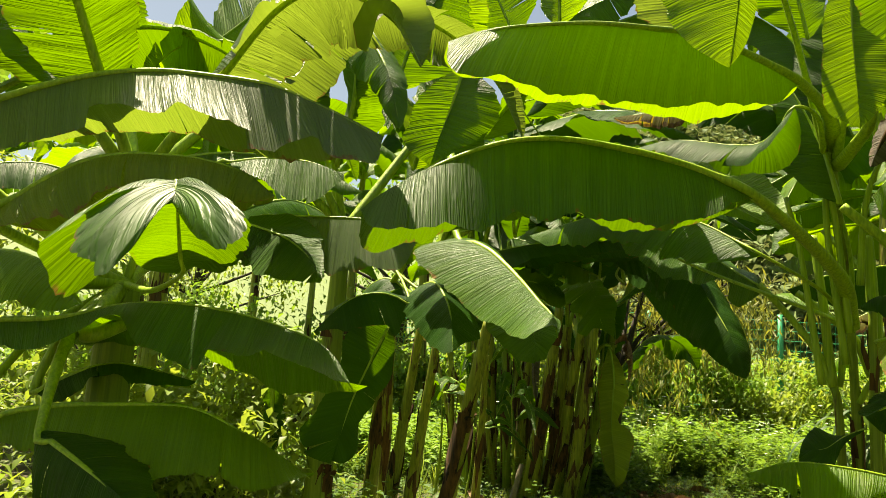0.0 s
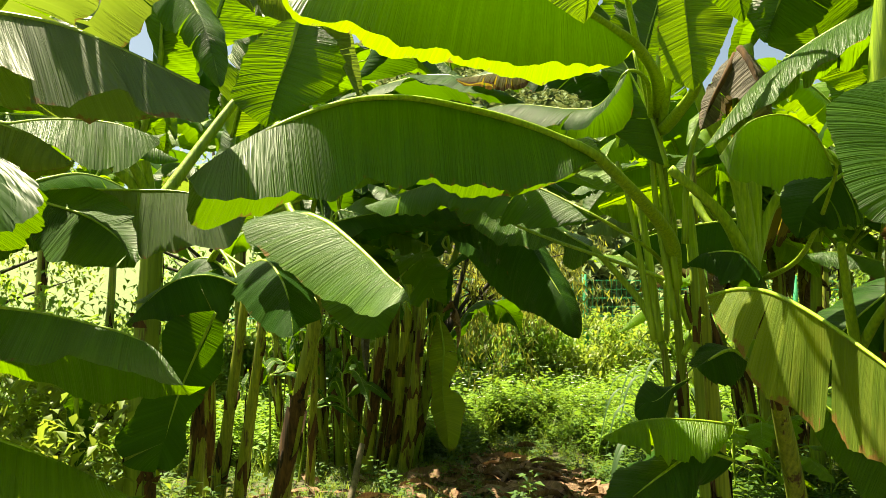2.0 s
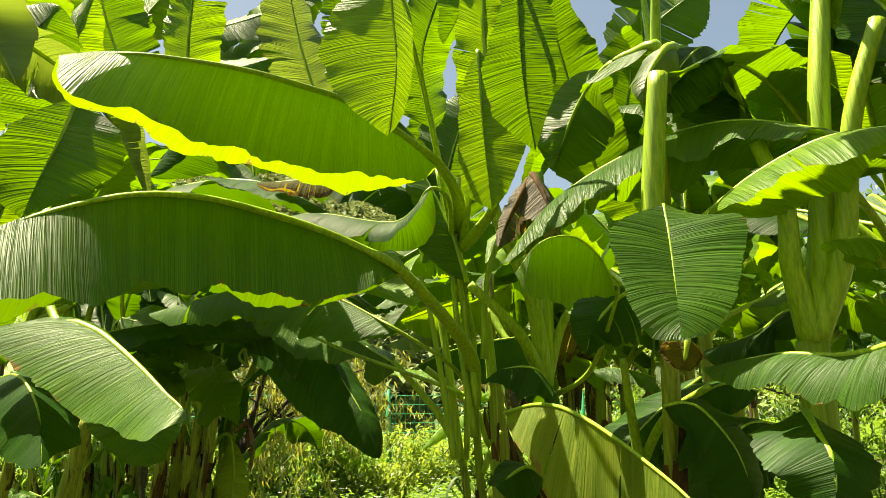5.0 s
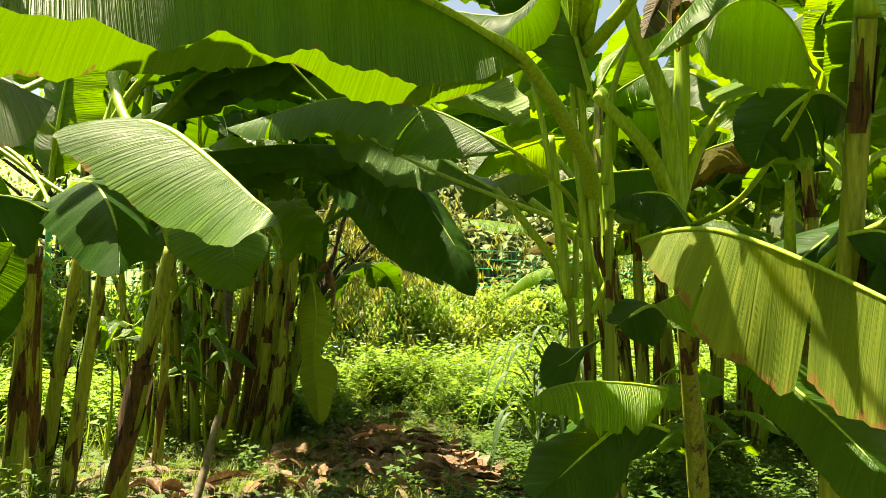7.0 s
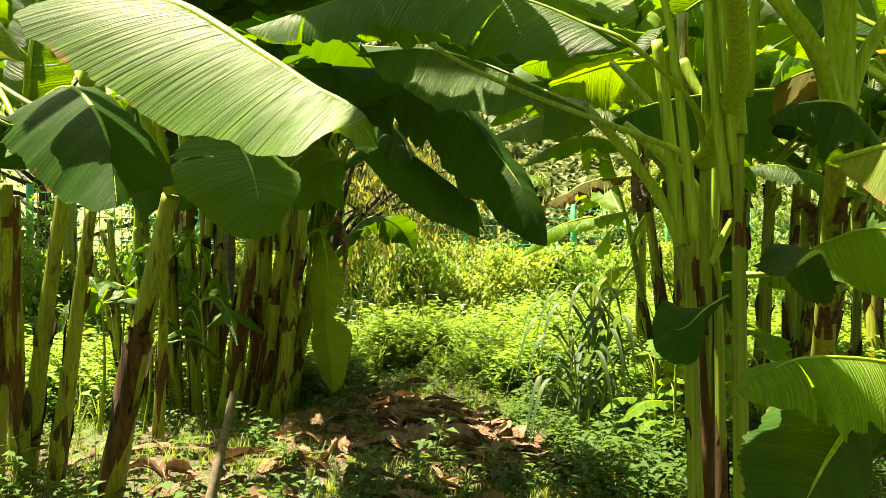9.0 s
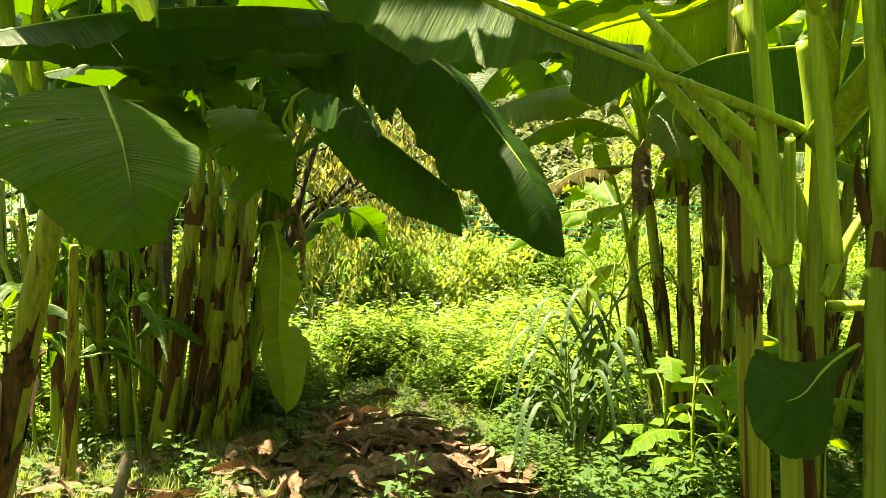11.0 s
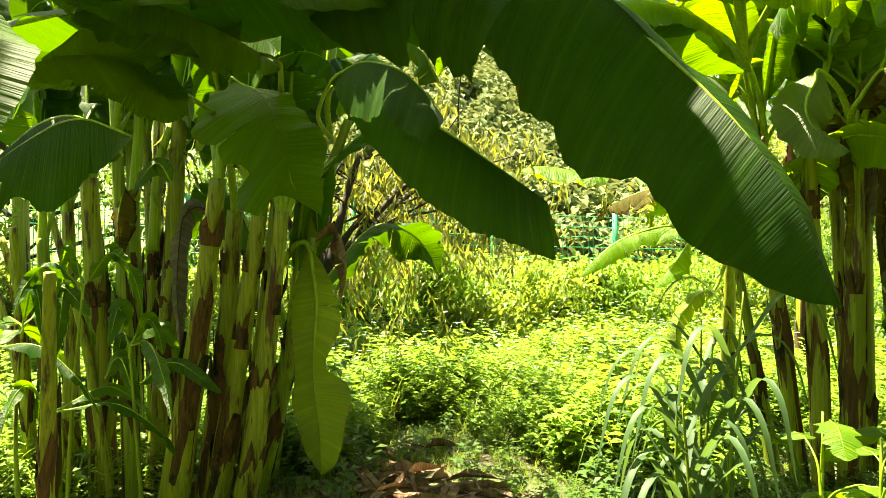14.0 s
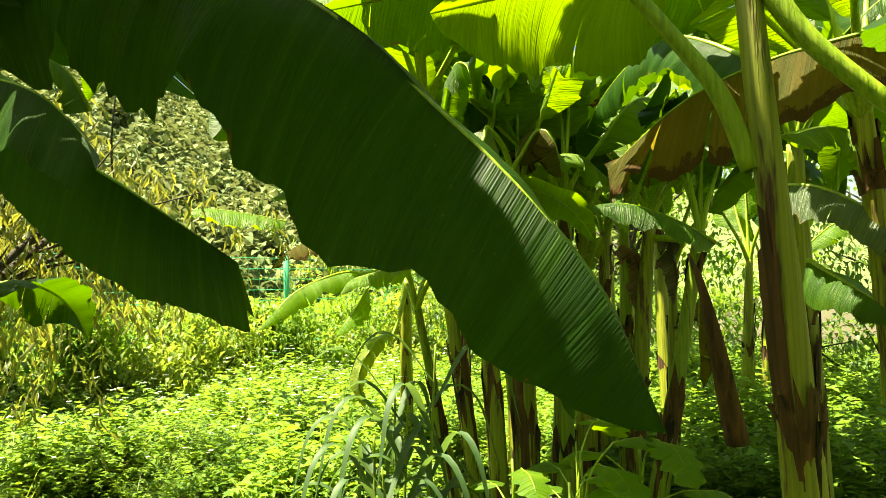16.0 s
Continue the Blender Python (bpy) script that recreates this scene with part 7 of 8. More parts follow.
def leaflet(V, Fc, base, along, up, length, width):
    """A small pointed leaf of four quads, folded along its rib."""
    a, u = np.array(along, float), np.array(up, float)
    a /= np.linalg.norm(a)
    s = np.cross(a, u)
    s /= np.linalg.norm(s)
    u = np.cross(s, a)
    b = len(V)
    p = np.array(base, float)
    for f, w, d in ((0, 0.05, 0), (0.45, 1, 0.06), (1, 0.03, -0.10)):
        m = p + a * length * f + u * length * d
        V += [m - s * width * w / 2 + u * width * 0.18 * w, m, m + s * width * w / 2 + u * width * 0.18 * w]
    for r in range(2):
        for q in range(2):
            c = b + r * 3 + q
            Fc.append((c, c + 1, c + 4, c + 3))


def leaf_cloud(name, P, D, U, length, width, mat, parent=None):
    """Many small folded pointed leaves in one crown. P: bases; D: ways; U: upper sides."""
    D = D / np.linalg.norm(D, axis=1)[:, None]
    S = np.cross(D, U)
    S /= np.linalg.norm(S, axis=1)[:, None] + 1e-9
    U = np.cross(S, D)
    length, width = np.asarray(length)[:, None], width
    rows = []
    for f, w, d in ((0, 0.05, 0), (0.45, 1, 0.06), (1, 0.03, -0.10)):
        m = P + D * length * f + U * length * d
        rows += [m - S * width * w / 2 + U * width * 0.18 * w, m, m + S * width * w / 2 + U * width * 0.18 * w]
    V = np.stack(rows, 1).reshape(-1, 3)
    quads = np.array([(0, 1, 4, 3), (1, 2, 5, 4), (3, 4, 7, 6), (4, 5, 8, 7)])
    Fc = (quads[None] + (np.arange(len(P)) * 9)[:, None, None]).reshape(-1, 4)
    me = bulk_mesh(name, V, Fc, mat)
    ob = new(name, me)
    if parent:
        ob.parent = parent
        ob.matrix_parent_inverse = Matrix.Translation(-world_place(parent))
    return ob


def weed_shape(seed, n, height, length, width):
    """A leafy weed: pairs of small folded leaves up a few thin stalks."""
    g = np.random.default_rng(seed)
    V, Fc = [], []
    for k in range(n):
        stem = k % 3
        lean = np.array([0.22 * math.cos(stem * 2.1 + seed), 0.22 * math.sin(stem * 2.1 + seed), 1.0])
        z = height * (0.22 + 0.78 * (k // 3) / (n / 3)) * (1 - 0.13 * stem)
        az = k * 2.4 + g.random()
        d = np.array([math.cos(az), math.sin(az), 0.45 * g.random() - 0.08])
        d /= np.linalg.norm(d)
        side = np.cross(d, (0, 0, 1.0))
        p = lean * z + d * 0.012
        Lk, wk = length * (0.6 + 0.7 * g.random()), width * (0.7 + 0.5 * g.random())
        b = len(V)
        V += [p, p + d * Lk * 0.42 + side * wk / 2 + np.array([0, 0, wk * 0.22]), p + d * Lk + np.array([0, 0, -Lk * 0.15]), p + d * Lk * 0.42 - side * wk / 2 + np.array([0, 0, wk * 0.22])]
        Fc.append((b, b + 1, b + 2, b + 3))
    for stem in range(3):
        lean = np.array([0.22 * math.cos(stem * 2.1 + seed), 0.22 * math.sin(stem * 2.1 + seed), 1.0])
        b = len(V)
        V += [np.array((-0.003, 0, 0)), np.array((0.003, 0, 0)), lean * height * (1 - 0.13 * stem) + np.array((0.001, 0, 0)), lean * height * (1 - 0.13 * stem)]
        Fc.append((b, b + 1, b + 2, b + 3))
    return V, Fc


def grass_shape(seed, n, height, width=0.006):
    g = np.random.default_rng(seed)
    V, Fc = [], []
    for k in range(n):
        az, h = g.random() * 6.28, height * (0.6 + 0.5 * g.random())
        d = np.array([math.cos(az), math.sin(az), 0])
        s = np.array([-d[1], d[0], 0]) * width
        o = d * 0.03 * g.random()
        b = len(V)
        for f in (0, 0.4, 0.75, 1):
            m = o + d * h * 0.55 * f * f + np.array([0, 0, h * (f - 0.28 * f * f)])
            V += [m - s * (1 - f * 0.95), m + s * (1 - f * 0.95)]
        for r in range(3):
            Fc.append((b + 2 * r, b + 2 * r + 1, b + 2 * r + 3, b + 2 * r + 2))
    return V, Fc


def field_density(x, y):
    """Where the weeds stand: thick in the sunny clearing, none on the trodden path."""
    path = np.exp(-((x - (0.6 + 0.27 * y)) / 0.55) ** 2) * (y < 8.3)
    edge = np.clip((y - 6.5 + 0.5 * np.sin(x * 2)) / 1.2, 0, 1)
    right = np.clip((x - 2.6 - 0.12 * (y - 4)) / 0.5, 0, 1) * np.clip((y - 3.2) / 0.6, 0, 1) * (x > 5.2)
    foot = np.exp(-(np.hypot((x - 0.8) / 0.95, (y - 6.7) / 0.95)) ** 4)
    return np.clip(np.maximum(edge, right) - path - foot, 0, 1)


def places(n, box, size, seed, density=None, lean=0.25, sink=0.0):
    g = np.random.default_rng(seed)
    x = box[0] + (box[1] - box[0]) * g.random(n)
    y = box[2] + (box[3] - box[2]) * g.random(n)
    if density is not None:
        keep = g.random(n) < density(x, y)
        x, y = x[keep], y[keep]
    m = len(x)
    return np.stack([x, y, ground_z(x, y) - sink, g.random(m) * 6.28, g.random(m) * 6.28, lean * g.random(m), (size[0] + (size[1] - size[0]) * g.random(m) ** 1.5) * (1 + 0.28 * np.sin(x * 2.3 + 1.1 * np.sin(y * 1.7)) * np.cos(y * 2.9 + np.sin(x * 1.3)))], 1)


for k, (count, h, ll, ww, mat) in enumerate(((11000, 0.40, 0.065, 0.034, WEED), (10000, 0.52, 0.075, 0.036, WEED), (8000, 0.34, 0.085, 0.05, WEED))):
    V, Fc = weed_shape(40 + k, 42, h, ll, ww)
    scatter("weeds", V, Fc, places(count, (-3.5, 12.5, 3.0, 14), (0.6, 1.35), 50 + k, field_density), mat, "lush bright green weeds in a sunny clearing", "weeds")
V, Fc = weed_shape(67, 45, 0.9, 0.15, 0.07)
scatter("weeds", V, Fc, places(4200, (-16, 34, 13.5, 34), (0.7, 1.6), 68), WEED, "tall rough weeds beyond the fence", "weeds")
V, Fc = weed_shape(61, 24, 0.22, 0.05, 0.028)
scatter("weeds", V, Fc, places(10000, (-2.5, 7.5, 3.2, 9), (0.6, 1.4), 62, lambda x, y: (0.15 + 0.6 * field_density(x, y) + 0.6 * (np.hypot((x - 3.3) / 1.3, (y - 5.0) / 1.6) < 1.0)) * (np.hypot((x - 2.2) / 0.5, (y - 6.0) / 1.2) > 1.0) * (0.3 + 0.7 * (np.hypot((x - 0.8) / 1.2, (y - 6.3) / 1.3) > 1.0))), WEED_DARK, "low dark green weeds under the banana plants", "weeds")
V, Fc = [], []
for q in range(5):
    leaflet(V, Fc, (0, 0, 0.6), (math.cos(q * 1.256), math.sin(q * 1.256), 0.3), (0, 0, 1), 0.03, 0.022)
scatter("wild_flowers", V, Fc, places(1100, (0, 9, 7.5, 12.5), (0.7, 1.2), 69, field_density, 0.1), FLOWER, "small white wild flowers among the weeds", "flowers")
V, Fc = grass_shape(63, 12, 0.4)
scatter("grass", V, Fc, places(8500, (-3, 10, 6.5, 13), (0.5, 1.6), 64, field_density), GRASS, "long thin grass among the weeds", "grass")
V, Fc = grass_shape(65, 9, 0.12, 0.003)
scatter("grass", V, Fc, places(13000, (-2.5, 6, 2.5, 9), (0.5, 1.3), 66, lambda x, y: np.hypot((x - 2.2) / 0.5, (y - 6.0) / 1.2) > 1.0), GRASS, "short thin grass on the bare soil", "grass")


def shrub(name, centre, size, count, leaf_len, leaf_w, mat, seed, label, category, hang=0.3):
    """A bush of separate leaves in uneven clumps round short limbs."""
    g = np.random.default_rng(seed)
    ob = thing(name, (centre[0], centre[1], 0), label, category)
    clumps = g.normal(size=(26, 3)) * np.array(size) * 0.42 + np.array(centre)
    clumps[:, 2] = np.clip(clumps[:, 2], 0.15, None)
    P = clumps[g.integers(26, size=count)] + g.normal(size=(count, 3)) * np.array(size) * 0.13
    P = P[P[:, 2] > 0.05]
    D = g.normal(size=P.shape) + np.array([0, 0, -hang * 2])
    leaf_cloud("crown", P, D, np.tile((0.1, 0.1, 1.0), (len(P), 1)), leaf_len * (0.6 + 0.7 * g.random(len(P))), leaf_w, mat, ob)
    for k in range(7):
        c = clumps[k * 3]
        base = np.array([centre[0] + g.normal() * 0.12, centre[1] + g.normal() * 0.12, -0.02])
        tube("limb", [tuple(base), tuple((base + c) / 2 + g.normal(size=3) * 0.08), tuple(c)], (0.025, 0.015, 0.004), BARK, ob, n=8, sides=5)
    return ob


for k in range(13):
    x = -3.5 + 1.25 * k
    y = 12.6 + 0.9 * math.sin(k * 1.7) - 0.10 * max(0, x - 3)
    shrub("bush", (x, y, 0.7 + 0.25 * math.sin(k * 2.3)), (1.6, 1.1, 0.9 + 0.25 * math.cos(k)), 4500, 0.12, 0.055, BUSH if k % 3 else WEED, 80 + k, "yellow-green bush at the far edge of the clearing", "bush")
for k in range(8):
    shrub("bush", (-4.2 + 0.35 * k * (k % 2), 3.5 + 1.1 * k, 0.8), (1.3, 1.3, 1.2), 2200, 0.11, 0.05, WEED if k % 2 else BUSH, 120 + k, "sunlit yellow-green shrub behind the banana plants", "bush")
for k in range(7):
    shrub("bush", (9.5 + 0.6 * (k % 2), 3.0 + 1.5 * k, 1.0), (1.5, 1.4, 1.5), 2200, 0.11, 0.05, WEED_DARK if k % 2 else WEED, 140 + k, "green shrub at the edge of the grove", "bush")


for k, (x, y, z, sx, n) in enumerate(((-1.35, 3.5, 0.72, 0.9, 3000), (-1.6, 5.4, 0.75, 0.8, 2600), (-1.9, 4.4, 0.8, 0.9, 2600))):
    shrub("bush", (x, y, z), (sx, 0.6, 0.62), n, 0.085, 0.042, BUSH, 160 + k, "sunlit yellow-green shrub between the banana stems", "bush")


# ---- drooping tree behind the clump ----
def drooping_tree():
    g = np.random.default_rng(5)
    root = (1.86, 8.05, -0.03)
    ob = thing("tree", root, "small dark-branched tree with drooping narrow leaves", "tree")
    tube("trunk", [root, (1.85, 8.0, 0.6), (1.9, 8.0, 1.2)], (0.09, 0.065, 0.055), BARK, ob, bumps=0.2)
    fork = np.array([1.9, 8.0, 1.2])
    ends = []
    for k, (dx, dy, dz) in enumerate(((0.35, 0.1, 0.55), (0.8, 0.2, 0.6), (-0.3, 0.1, 0.9), (0.9, -0.1, 1.0), (0.2, 0.5, 1.1), (1.3, 0.3, 1.1), (-0.7, 0.3, 1.0), (0.5, 0.2, 1.5))):
        e = fork + np.array([dx, dy, dz])
        m = fork + np.array([dx * 0.45, dy * 0.5, dz * 0.5 + 0.04])
        tube("limb", [tuple(fork), tuple(m), tuple(e)], (0.04, 0.026, 0.012), BARK, ob, n=10, sides=6, bumps=0.25, seed=k)
        ends += [m, e]
        for q in range(5):
            t = m + (e - m) * g.random()
            tip = t + np.array([g.normal() * 0.35 + 0.1, g.normal() * 0.25, 0.1 + g.normal() * 0.25])
            tube("twig", [tuple(t), tuple((t + tip) / 2 + g.normal(size=3) * 0.04), tuple(tip)], (0.012, 0.008, 0.003), BARK, ob, n=7, sides=5)
            ends.append(tip)
    m, per = 120, 32
    n = m * per
    anchors = np.array(ends)[g.integers(len(ends), size=m)] + g.normal(size=(m, 3)) * np.array([0.40, 0.35, 0.28]) + np.array([0.25, 0.30, 0.1])
    fall = np.tile(np.linspace(0, 1, per), m)[:, None] * np.repeat(np.stack([g.normal(size=m) * 0.18 + 0.1, g.normal(size=m) * 0.15, -0.2 - 0.55 * g.random(m)], 1), per, 0)
    P = np.repeat(anchors, per, 0) + fall + g.normal(size=(n, 3)) * 0.05
    D = np.stack([g.normal(size=n) * 0.5, g.normal(size=n) * 0.5, -np.ones(n)], 1)
    U = g.normal(size=(n, 3)) + np.array([0, 0, 0.3])
    leaf_cloud("crown", P, D, U, 0.11 + 0.05 * g.random(n), 0.022, DROOP, ob)


drooping_tree()


# ---- fence ----
def fence():
    ob = thing("fence", (6, 13.4, 0), "green metal mesh fence with round posts", "fence", kind="structure")
    for k in range(-3, 5):
        x = 6.0 + 2.4 * k
        tube("post", [(x, 13.4 - 0.05 * k, -0.05), (x, 13.4 - 0.05 * k, 1.1), (x, 13.4 - 0.05 * k, 2.3)], (0.05, 0.05, 0.05), FENCE_GREEN, ob, n=4, sides=10)
    for j in range(12):
        z = 0.2 + 0.18 * j
        tube("wire", [(-1.2, 13.55, z), (6, 13.4, z), (15.6, 13.2, z)], (0.006, 0.006), FENCE_GREEN, ob, n=6, sides=4)
    V, Fc = [], []
    for k in range(160):
        x = -1.2 + 16.8 * k / 160
        y = 13.52 - 0.35 * k / 160
        b = len(V)
        for dx, dy in ((-0.005, 0), (0.005, 0), (0, 0.006)):
            V += [(x + dx, y + dy, 0.1), (x + dx, y + dy, 2.2)]
        Fc += [(b, b + 2, b + 3, b + 1), (b + 2, b + 4, b + 5, b + 3), (b + 4, b, b + 1, b + 5)]
    mesh_object("wire", V, Fc, FENCE_GREEN, ob, "upright wires of the mesh")


fence()


# ---- distance ----
def far_hills():
    n, m = 90, 26
    V, Fc = [], []
    for i in range(n):
        a = math.pi * 2 * i / n
        for j in range(m):
            d = 110 + 16 * j
            h = (135 * (0.75 + 0.35 * math.sin(a * 3 + 1) + 0.2 * math.sin(a * 7))) * (j / (m - 1)) ** 0.8
            h += 3.0 * noise.noise(Vector((a * 14, j * 0.9, 3))) + 1.2 * noise.noise(Vector((a * 60, j * 2.2, 9)))
            V.append((2 + d * math.sin(a), 6 + d * math.cos(a), h - 1.5))
    for i in range(n):
        q = (i + 1) % n
        for j in range(m - 1):
            Fc.append((i * m + j, q * m + j, q * m + j + 1, i * m + j + 1))
    tagged(mesh_object("backdrop", V, Fc, FARTREE), "distant wooded green hills", "hills", kind="structure")
    g = np.random.default_rng(3)
    V, Fc = [], []
    cnt = 2600
    rows = []
    for k in range(cnt):
        a = radians(5 + 60 * g.random())
        j = g.random()
        d = 112 + 300 * j
        h = (135 * (0.75 + 0.35 * math.sin(a * 3 + 1) + 0.2 * math.sin(a * 7))) * j ** 0.8
        rows.append((2 + d * math.sin(a), 6 + d * math.cos(a), h - 1.0, g.random() * 6.28, g.random() * 6.28, 0.3 * g.random(), 2.5 + 3 * g.random()))
    for k in range(60):
        p = g.normal(size=3) * np.array([0.5, 0.5, 0.35]) + np.array([0, 0, 0.6])
        leaflet(V, Fc, p, g.normal(size=3), (0, 0, 1), 0.5, 0.35)
    scatter("far_woods", V, Fc, rows, FARTREE, "distant woods on the hillside", "woods")


far_hills()


def far_tree(place, height, seed, mat=BUSH):
    g = np.random.default_rng(seed)
    ob = thing("tree", place, "leafy green tree behind the clearing", "tree")
    top = np.array(place) + np.array([0, 0, height])
    tube("trunk", [place, tuple((np.array(place) + top) / 2 + g.normal(size=3) * 0.1), tuple(top)], (0.16, 0.1, 0.03), BARK, ob)
    clumps = []
    for c in range(22):
        cc = np.array(place) + np.array([g.normal() * height * 0.24, g.normal() * height * 0.24, height * (0.35 + 0.65 * g.random())])
        tube("limb", [tuple(np.array(place) + np.array([0, 0, min(height * 0.8, cc[2] * 0.7)])), tuple(cc)], (0.05, 0.01), BARK, ob, n=5, sides=5)
        clumps.append(cc)
    n = 22 * 190
    P = np.repeat(np.array(clumps), 190, 0) + g.normal(size=(n, 3)) * height * 0.085
    D = g.normal(size=(n, 3)) + np.array([0, 0, -0.5])
    leaf_cloud("crown", P, D, np.tile((0.05, 0.05, 1.0), (n, 1)), np.full(n, 0.17), 0.08, mat, ob)


for k, (x, y, h) in enumerate(((-6, 16, 5), (-1.5, 17, 5.5), (2.0, 18, 4.0), (13.5, 15.5, 4.5), (17, 11, 5.5), (16.5, 5, 6), (-8, 9, 5.5), (-7.5, 4, 5))):
    far_tree((x, y, -0.1), h, 200 + k, (BUSH, WEED, WEED_DARK)[k % 3])


# ---- background banana plants that close the grove ----
BACK = ((-1.9, 4.6, 2.0), (-2.6, 6.0, 2.2), (-3.2, 3.2, 2.1), (-2.0, 2.6, 2.0), (3.1, 2.9, 1.9), (3.9, 3.6, 2.1),
        (4.9, 4.2, 2.2), (3.0, 1.9, 2.0), (4.0, 2.2, 2.3), (2.5, 1.0, 2.0), (6.4, 5.6, 2.3), (7.2, 4.2, 2.3), (6.2, 2.9, 2.2),
        (-2.2, 10.4, 2.7), (-3.6, 8.4, 2.6), (7.8, 6.6, 2.6), (8.8, 5.2, 2.5), (8.2, 2.6, 2.5), (9.6, 7.8, 2.7), (5.2, 1.4, 2.4), (6.8, 1.2, 2.5), (7.4, 8.6, 2.6),
        (-1.6, -1.4, 2.0), (0.4, -2.2, 2.2), (2.2, -1.4, 2.1), (-2.6, 0.4, 2.2), (3.2, -0.2, 2.1), (-0.6, -3.4, 2.3), (1.8, -3.2, 2.3), (-3.4, -1.6, 2.3), (4.4, -1.8, 2.4))
for k, (x, y, h) in enumerate(BACK):
    banana((x, y, -0.02), (x + 0.1 * math.sin(k * 2.1), y + 0.1 * math.cos(k * 1.3), h), 0.07, 0.042, 400 + k, "tall banana plant with torn green leaves", n=10, length=1.75,
           group="banana plants of the grove", husks=6, mat=STEM_OLD, mats=(GREEN, GREEN, DEEP_SHADE, FRESH), low=25, high=82, half=0.22)


# Extra tall plants behind and right of the camera, added to block sky light.
for k, (x, y, h) in enumerate(((-0.9, -1.6, 3.0), (1.2, -1.3, 3.1), (0.2, -2.9, 3.4), (2.6, -2.6, 3.3), (-2.4, -2.6, 3.3), (3.6, 0.6, 3.0), (4.6, 0.9, 3.2))):
    banana((x, y, -0.02), (x + 0.1 * math.sin(k * 2.1), y + 0.1 * math.cos(k * 1.3), h), 0.07, 0.042, 433 + k, "tall banana plant with torn green leaves", n=10, length=1.75,
           group="banana plants of the grove", husks=6, mat=STEM_OLD, mats=(GREEN, GREEN, DEEP_SHADE, FRESH), low=25, high=82, half=0.22)


for k, (x, y, h) in enumerate(((-3.4, 11.8, 3.9), (-1.9, 12.2, 4.2), (-0.5, 11.6, 4.0), (0.8, 12.4, 4.3), (1.9, 12.0, 4.0), (-4.6, 10.2, 4.0))):
    banana((x, y, -0.02), (x + 0.12 * math.sin(k * 2.1), y + 0.1 * math.cos(k * 1.3), h), 0.09, 0.055, 450 + k, "tall banana plant with large torn green leaves behind the clearing", n=13, length=2.3,
           group="banana plants of the grove", husks=6, mat=STEM_OLD, mats=(GREEN, GREEN, DEEP_SHADE, FRESH), low=15, high=84, half=0.3)


# ---- sorghum-like plant at the path ----
def cane(base, height, seed, label):
    g = np.random.default_rng(seed)
    ob = thing("grass_cane", base, label, "cane plant", "tall cane plants by the path")
    top = np.array(base) + np.array([g.normal() * 0.06, g.normal() * 0.06, height])
    tube("stalk", [base, tuple((np.array(base) + top) / 2), tuple(top)], (0.011, 0.009, 0.004), STEM, ob, sides=6)
    for k in range(9):
        f = 0.15 + 0.8 * k / 9
        p = np.array(base) + (top - np.array(base)) * f
        az = k * 2.6 + g.random()
        Lf = 0.36 + 0.32 * g.random()
        d = np.array([math.cos(az), math.sin(az), 0])
        C, T, L = spline([p, p + d * Lf * 0.35 + np.array([0, 0, Lf * 0.42]), p + d * Lf * 0.62 + np.array([0, 0, Lf * 0.30]), p + d * Lf * 0.8 + np.array([0, 0, -Lf * 0.25])], 16)
        V, Fc = [], []
        s = np.array([-d[1], d[0], 0])
        for i in range(16):
            w = 0.023 * min(1, (i + 2) / 6) * (1 - (i / 15) ** 2) + 0.001
            V += [C[i] - s * w + np.array([0, 0, w * 0.5]), C[i], C[i] + s * w + np.array([0, 0, w * 0.5])]
        for i in range(15):
            for q in (0, 1):
                c = i * 3 + q
                Fc.append((c, c + 1, c + 4, c + 3))
        mesh_object("blade", V, Fc, SORGHUM, ob)
    return ob


for k, (x, y, h) in enumerate(((3.12, 5.52, 1.0), (3.0, 5.4, 0.75), (3.25, 5.65, 1.1), (3.2, 5.45, 1.25), (3.05, 5.6, 0.85))):
    cane((x, y, -0.02), h, 500 + k, "tall dark green cane plant with long drooping blades")


# ---- young suckers at the foot of the clump ----
for k, (x, y, h) in enumerate(((0.12, 7.05, 1.0), (0.34, 6.92, 1.2), (0.70, 6.86, 0.9), (0.24, 6.80, 0.6), (-0.05, 6.9, 0.9))):
    banana((x, y, -0.02), (x + 0.08 * math.sin(k * 2.3), y - 0.05, h), 0.012, 0.007, 640 + k, "slender young banana sucker with narrow drooping leaves", n=4, length=0.5,
           group="young suckers by the clump", husks=0, mat=STEM, mats=(GREEN, DEEP_SHADE, GREEN), low=15, high=75, half=0.04, stalk=0.06, droop=1.2, tears=(0, 1), fold=(5, 30), rib=0.003)


# ---- broad-leaved herb ----
def herb(base, n, size, seed, height=0.95):
    g = np.random.default_rng(seed)
    ob = thing("broadleaf_herb", base, "broad-leaved bright green herb on the grove floor", "herb", "broad-leaved herbs by the path")
    tube("stalk", [base, tuple(np.array(base) + np.array([0.02, 0.01, height * 0.8]))], (0.009, 0.005), STEM, ob, n=6, sides=6)
    for k in range(n):
        az = k * 2.4 + g.random()
        d = np.array([math.cos(az), math.sin(az), 0])
        p = np.array(base) + np.array([0, 0, height * (0.15 + 0.7 * k / n)])
        a = p + d * size * 0.5 + np.array([0, 0, size * 0.3])
        leaf(ob, [a, a + d * size * 0.5, a + d * size + np.array([0, 0, -size * 0.35])], (size * 0.3, size * 0.3), (15, 15), (0, 0, 1), FRESH, stalk=np.array(base) + np.array([0, 0, height * (0.1 + 0.55 * k / n)]), tears=0, seed=seed + k, rib=0.004, wave=0.006, lobes=0.28, shoulder=0.08)


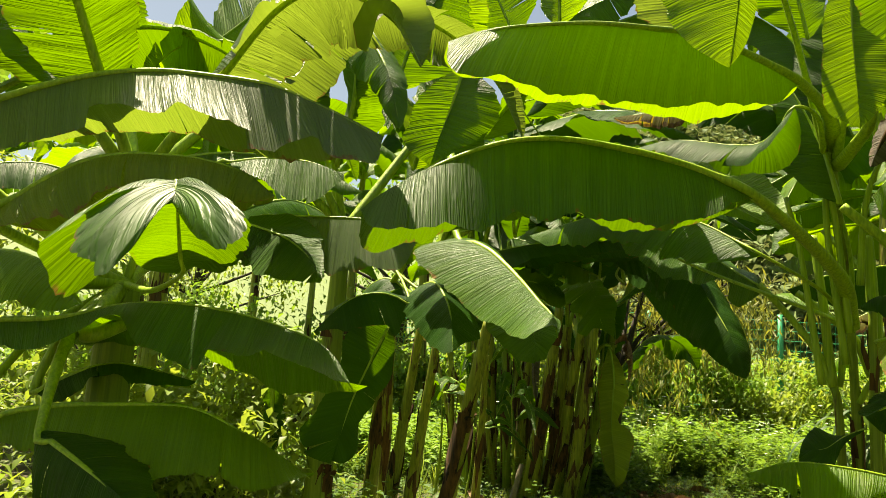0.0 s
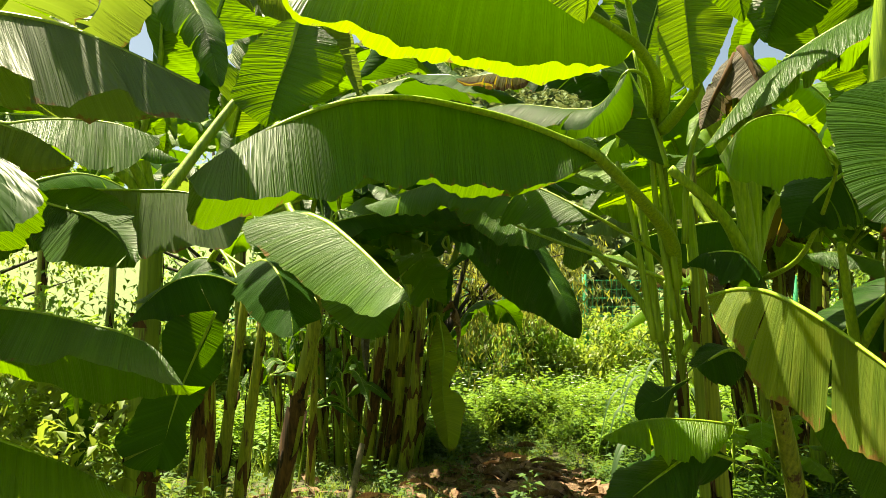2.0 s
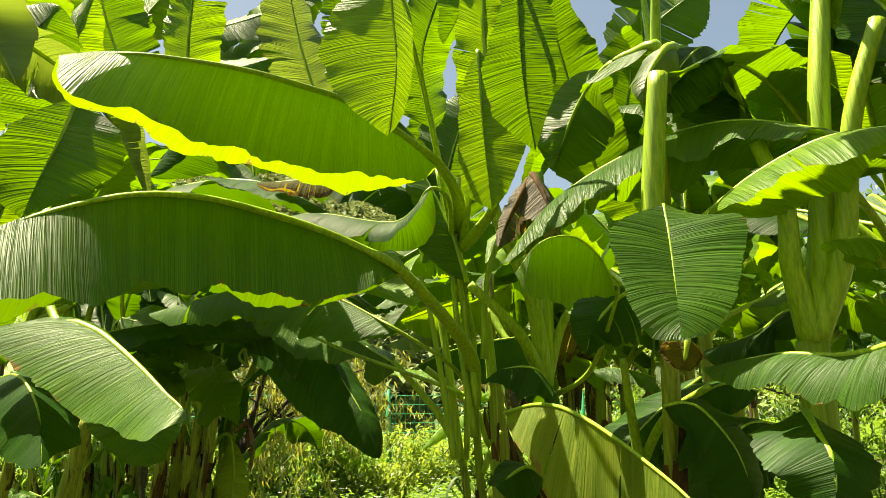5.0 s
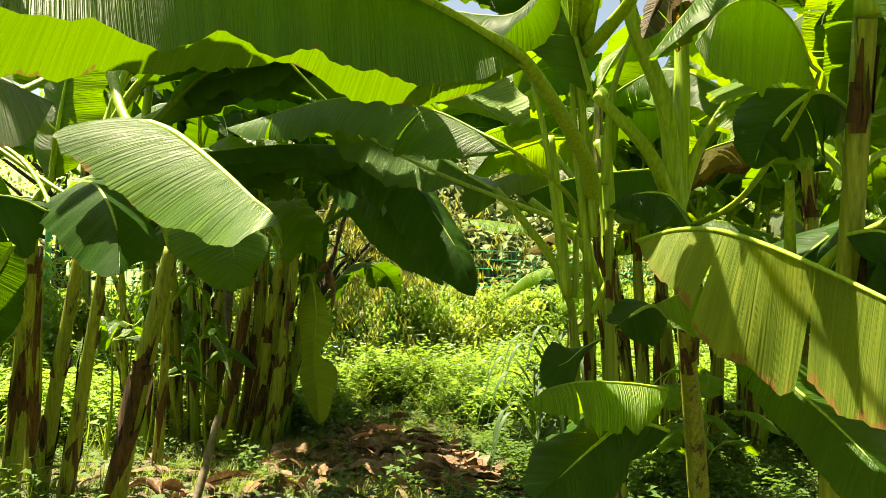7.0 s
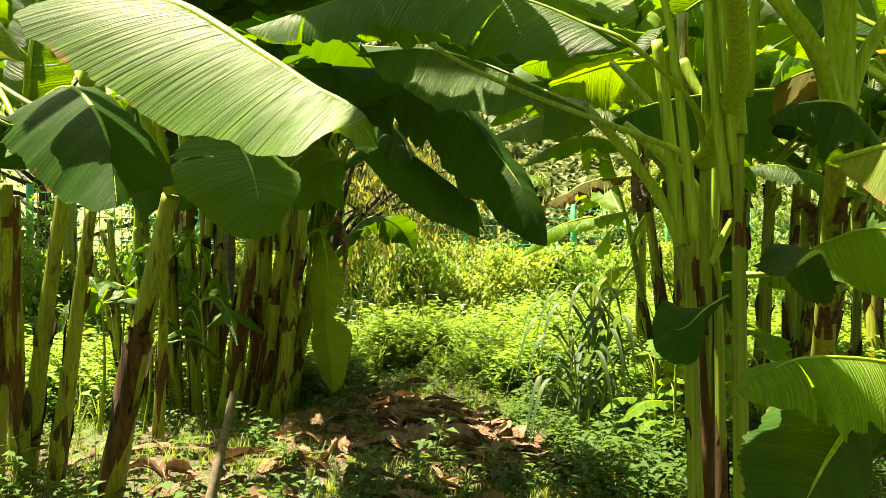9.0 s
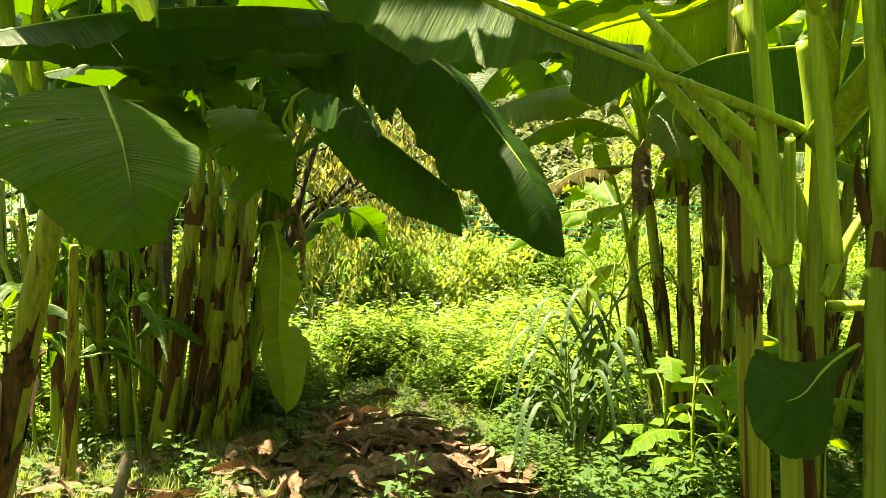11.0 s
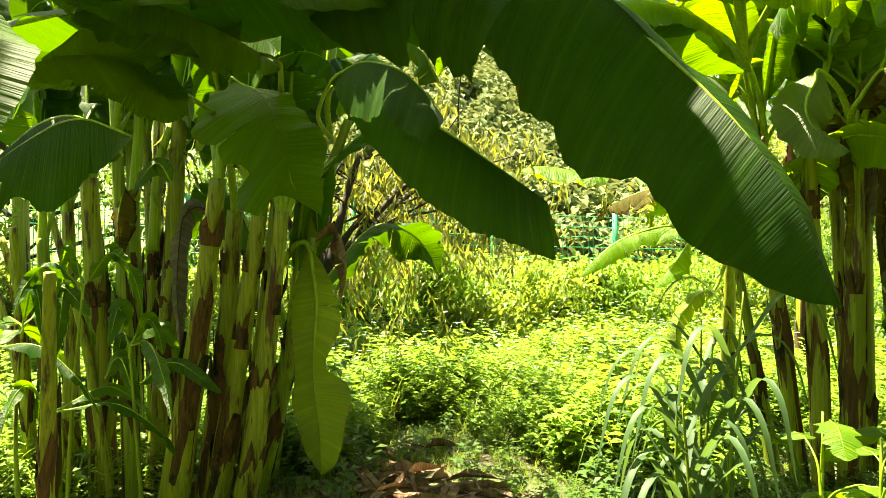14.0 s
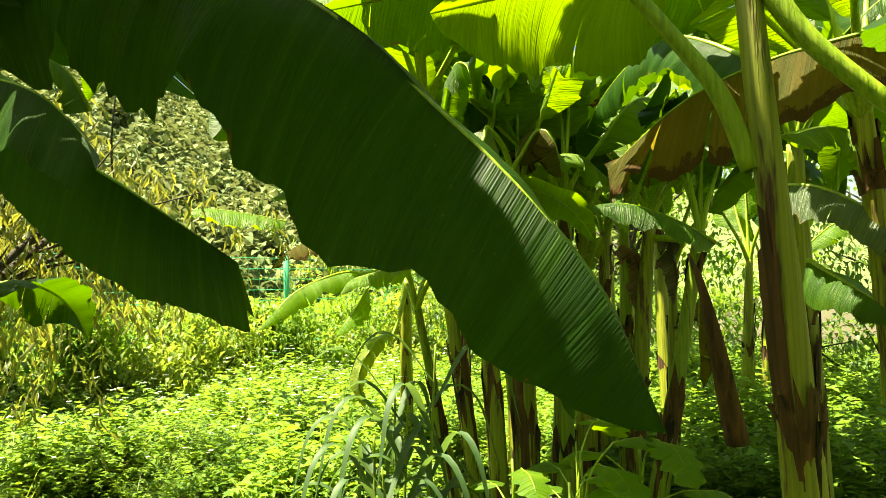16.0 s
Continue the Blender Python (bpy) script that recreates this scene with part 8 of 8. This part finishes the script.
for k, (x, y, s, n) in enumerate(((3.45, 4.75, 0.36, 6), (3.75, 4.95, 0.38, 6), (3.1, 4.6, 0.18, 6), (4.0, 4.75, 0.36, 5), (3.3, 5.0, 0.26, 5))):
    herb((x, y, -0.02), n, s, 520 + k)
herb((-0.32, 2.2, -0.02), 9, 0.13, 540, 1.05)
herb((-0.2, 2.35, -0.02), 8, 0.12, 541, 0.9)


# ---- leaf litter ----
def litter(name, place, label, spread, count, seed):
    g = np.random.default_rng(seed)
    ob = thing(name, (*place, 0), label, "dry leaves")
    shapes = []
    for k in range(count):
        x = place[0] + g.normal() * spread[0]
        y = place[1] + g.normal() * spread[1]
        z = float(ground_z(x, y)) + 0.015 + 0.018 * abs(g.normal())
        az = g.random() * 6.28
        d = np.array([math.cos(az), math.sin(az), 0])
        Lf = 0.18 + 0.42 * g.random() ** 1.6
        c = np.array([x, y, z])
        up = abs(g.normal()) * 0.03
        h = 0.020 + 0.045 * g.random()
        leaf(ob, [c - d * Lf / 2, c + np.array([g.normal() * 0.04, g.normal() * 0.04, up]), c + d * Lf / 2 + np.array([0, 0, 0.03 * g.random()])], (h, h), (g.normal() * 45, g.normal() * 45), (g.normal() * 0.4, g.normal() * 0.4, 1), LITTER, tears=1, seed=seed * 7 + k, rib=0.006, wave=0.014, name="dry_leaf", res=(31, 3))


litter("leaf_litter", (2.2, 6.0), "pile of curled brown dry banana leaves on the path", (0.26, 0.66), 190, 31)
litter("leaf_litter", (0.6, 5.0), "scattered brown dry leaves on bare soil", (0.55, 0.55), 90, 32)
litter("leaf_litter", (1.5, 6.2), "scattered brown dry leaves at the foot of the clump", (0.45, 0.4), 60, 34)
litter("leaf_litter", (3.9, 7.5), "scattered brown dry leaves at the edge of the weeds", (0.5, 0.3), 16, 33)

stick = thing("stick", (0.34, 4.05, 0), "grey cut stick leaning in the soil", "stick")
tube("shaft", [(0.30, 4.0, -0.03), (0.42, 4.16, 0.35), (0.52, 4.31, 0.70)], (0.022, 0.02, 0.017), STICK, stick, bumps=0.15)
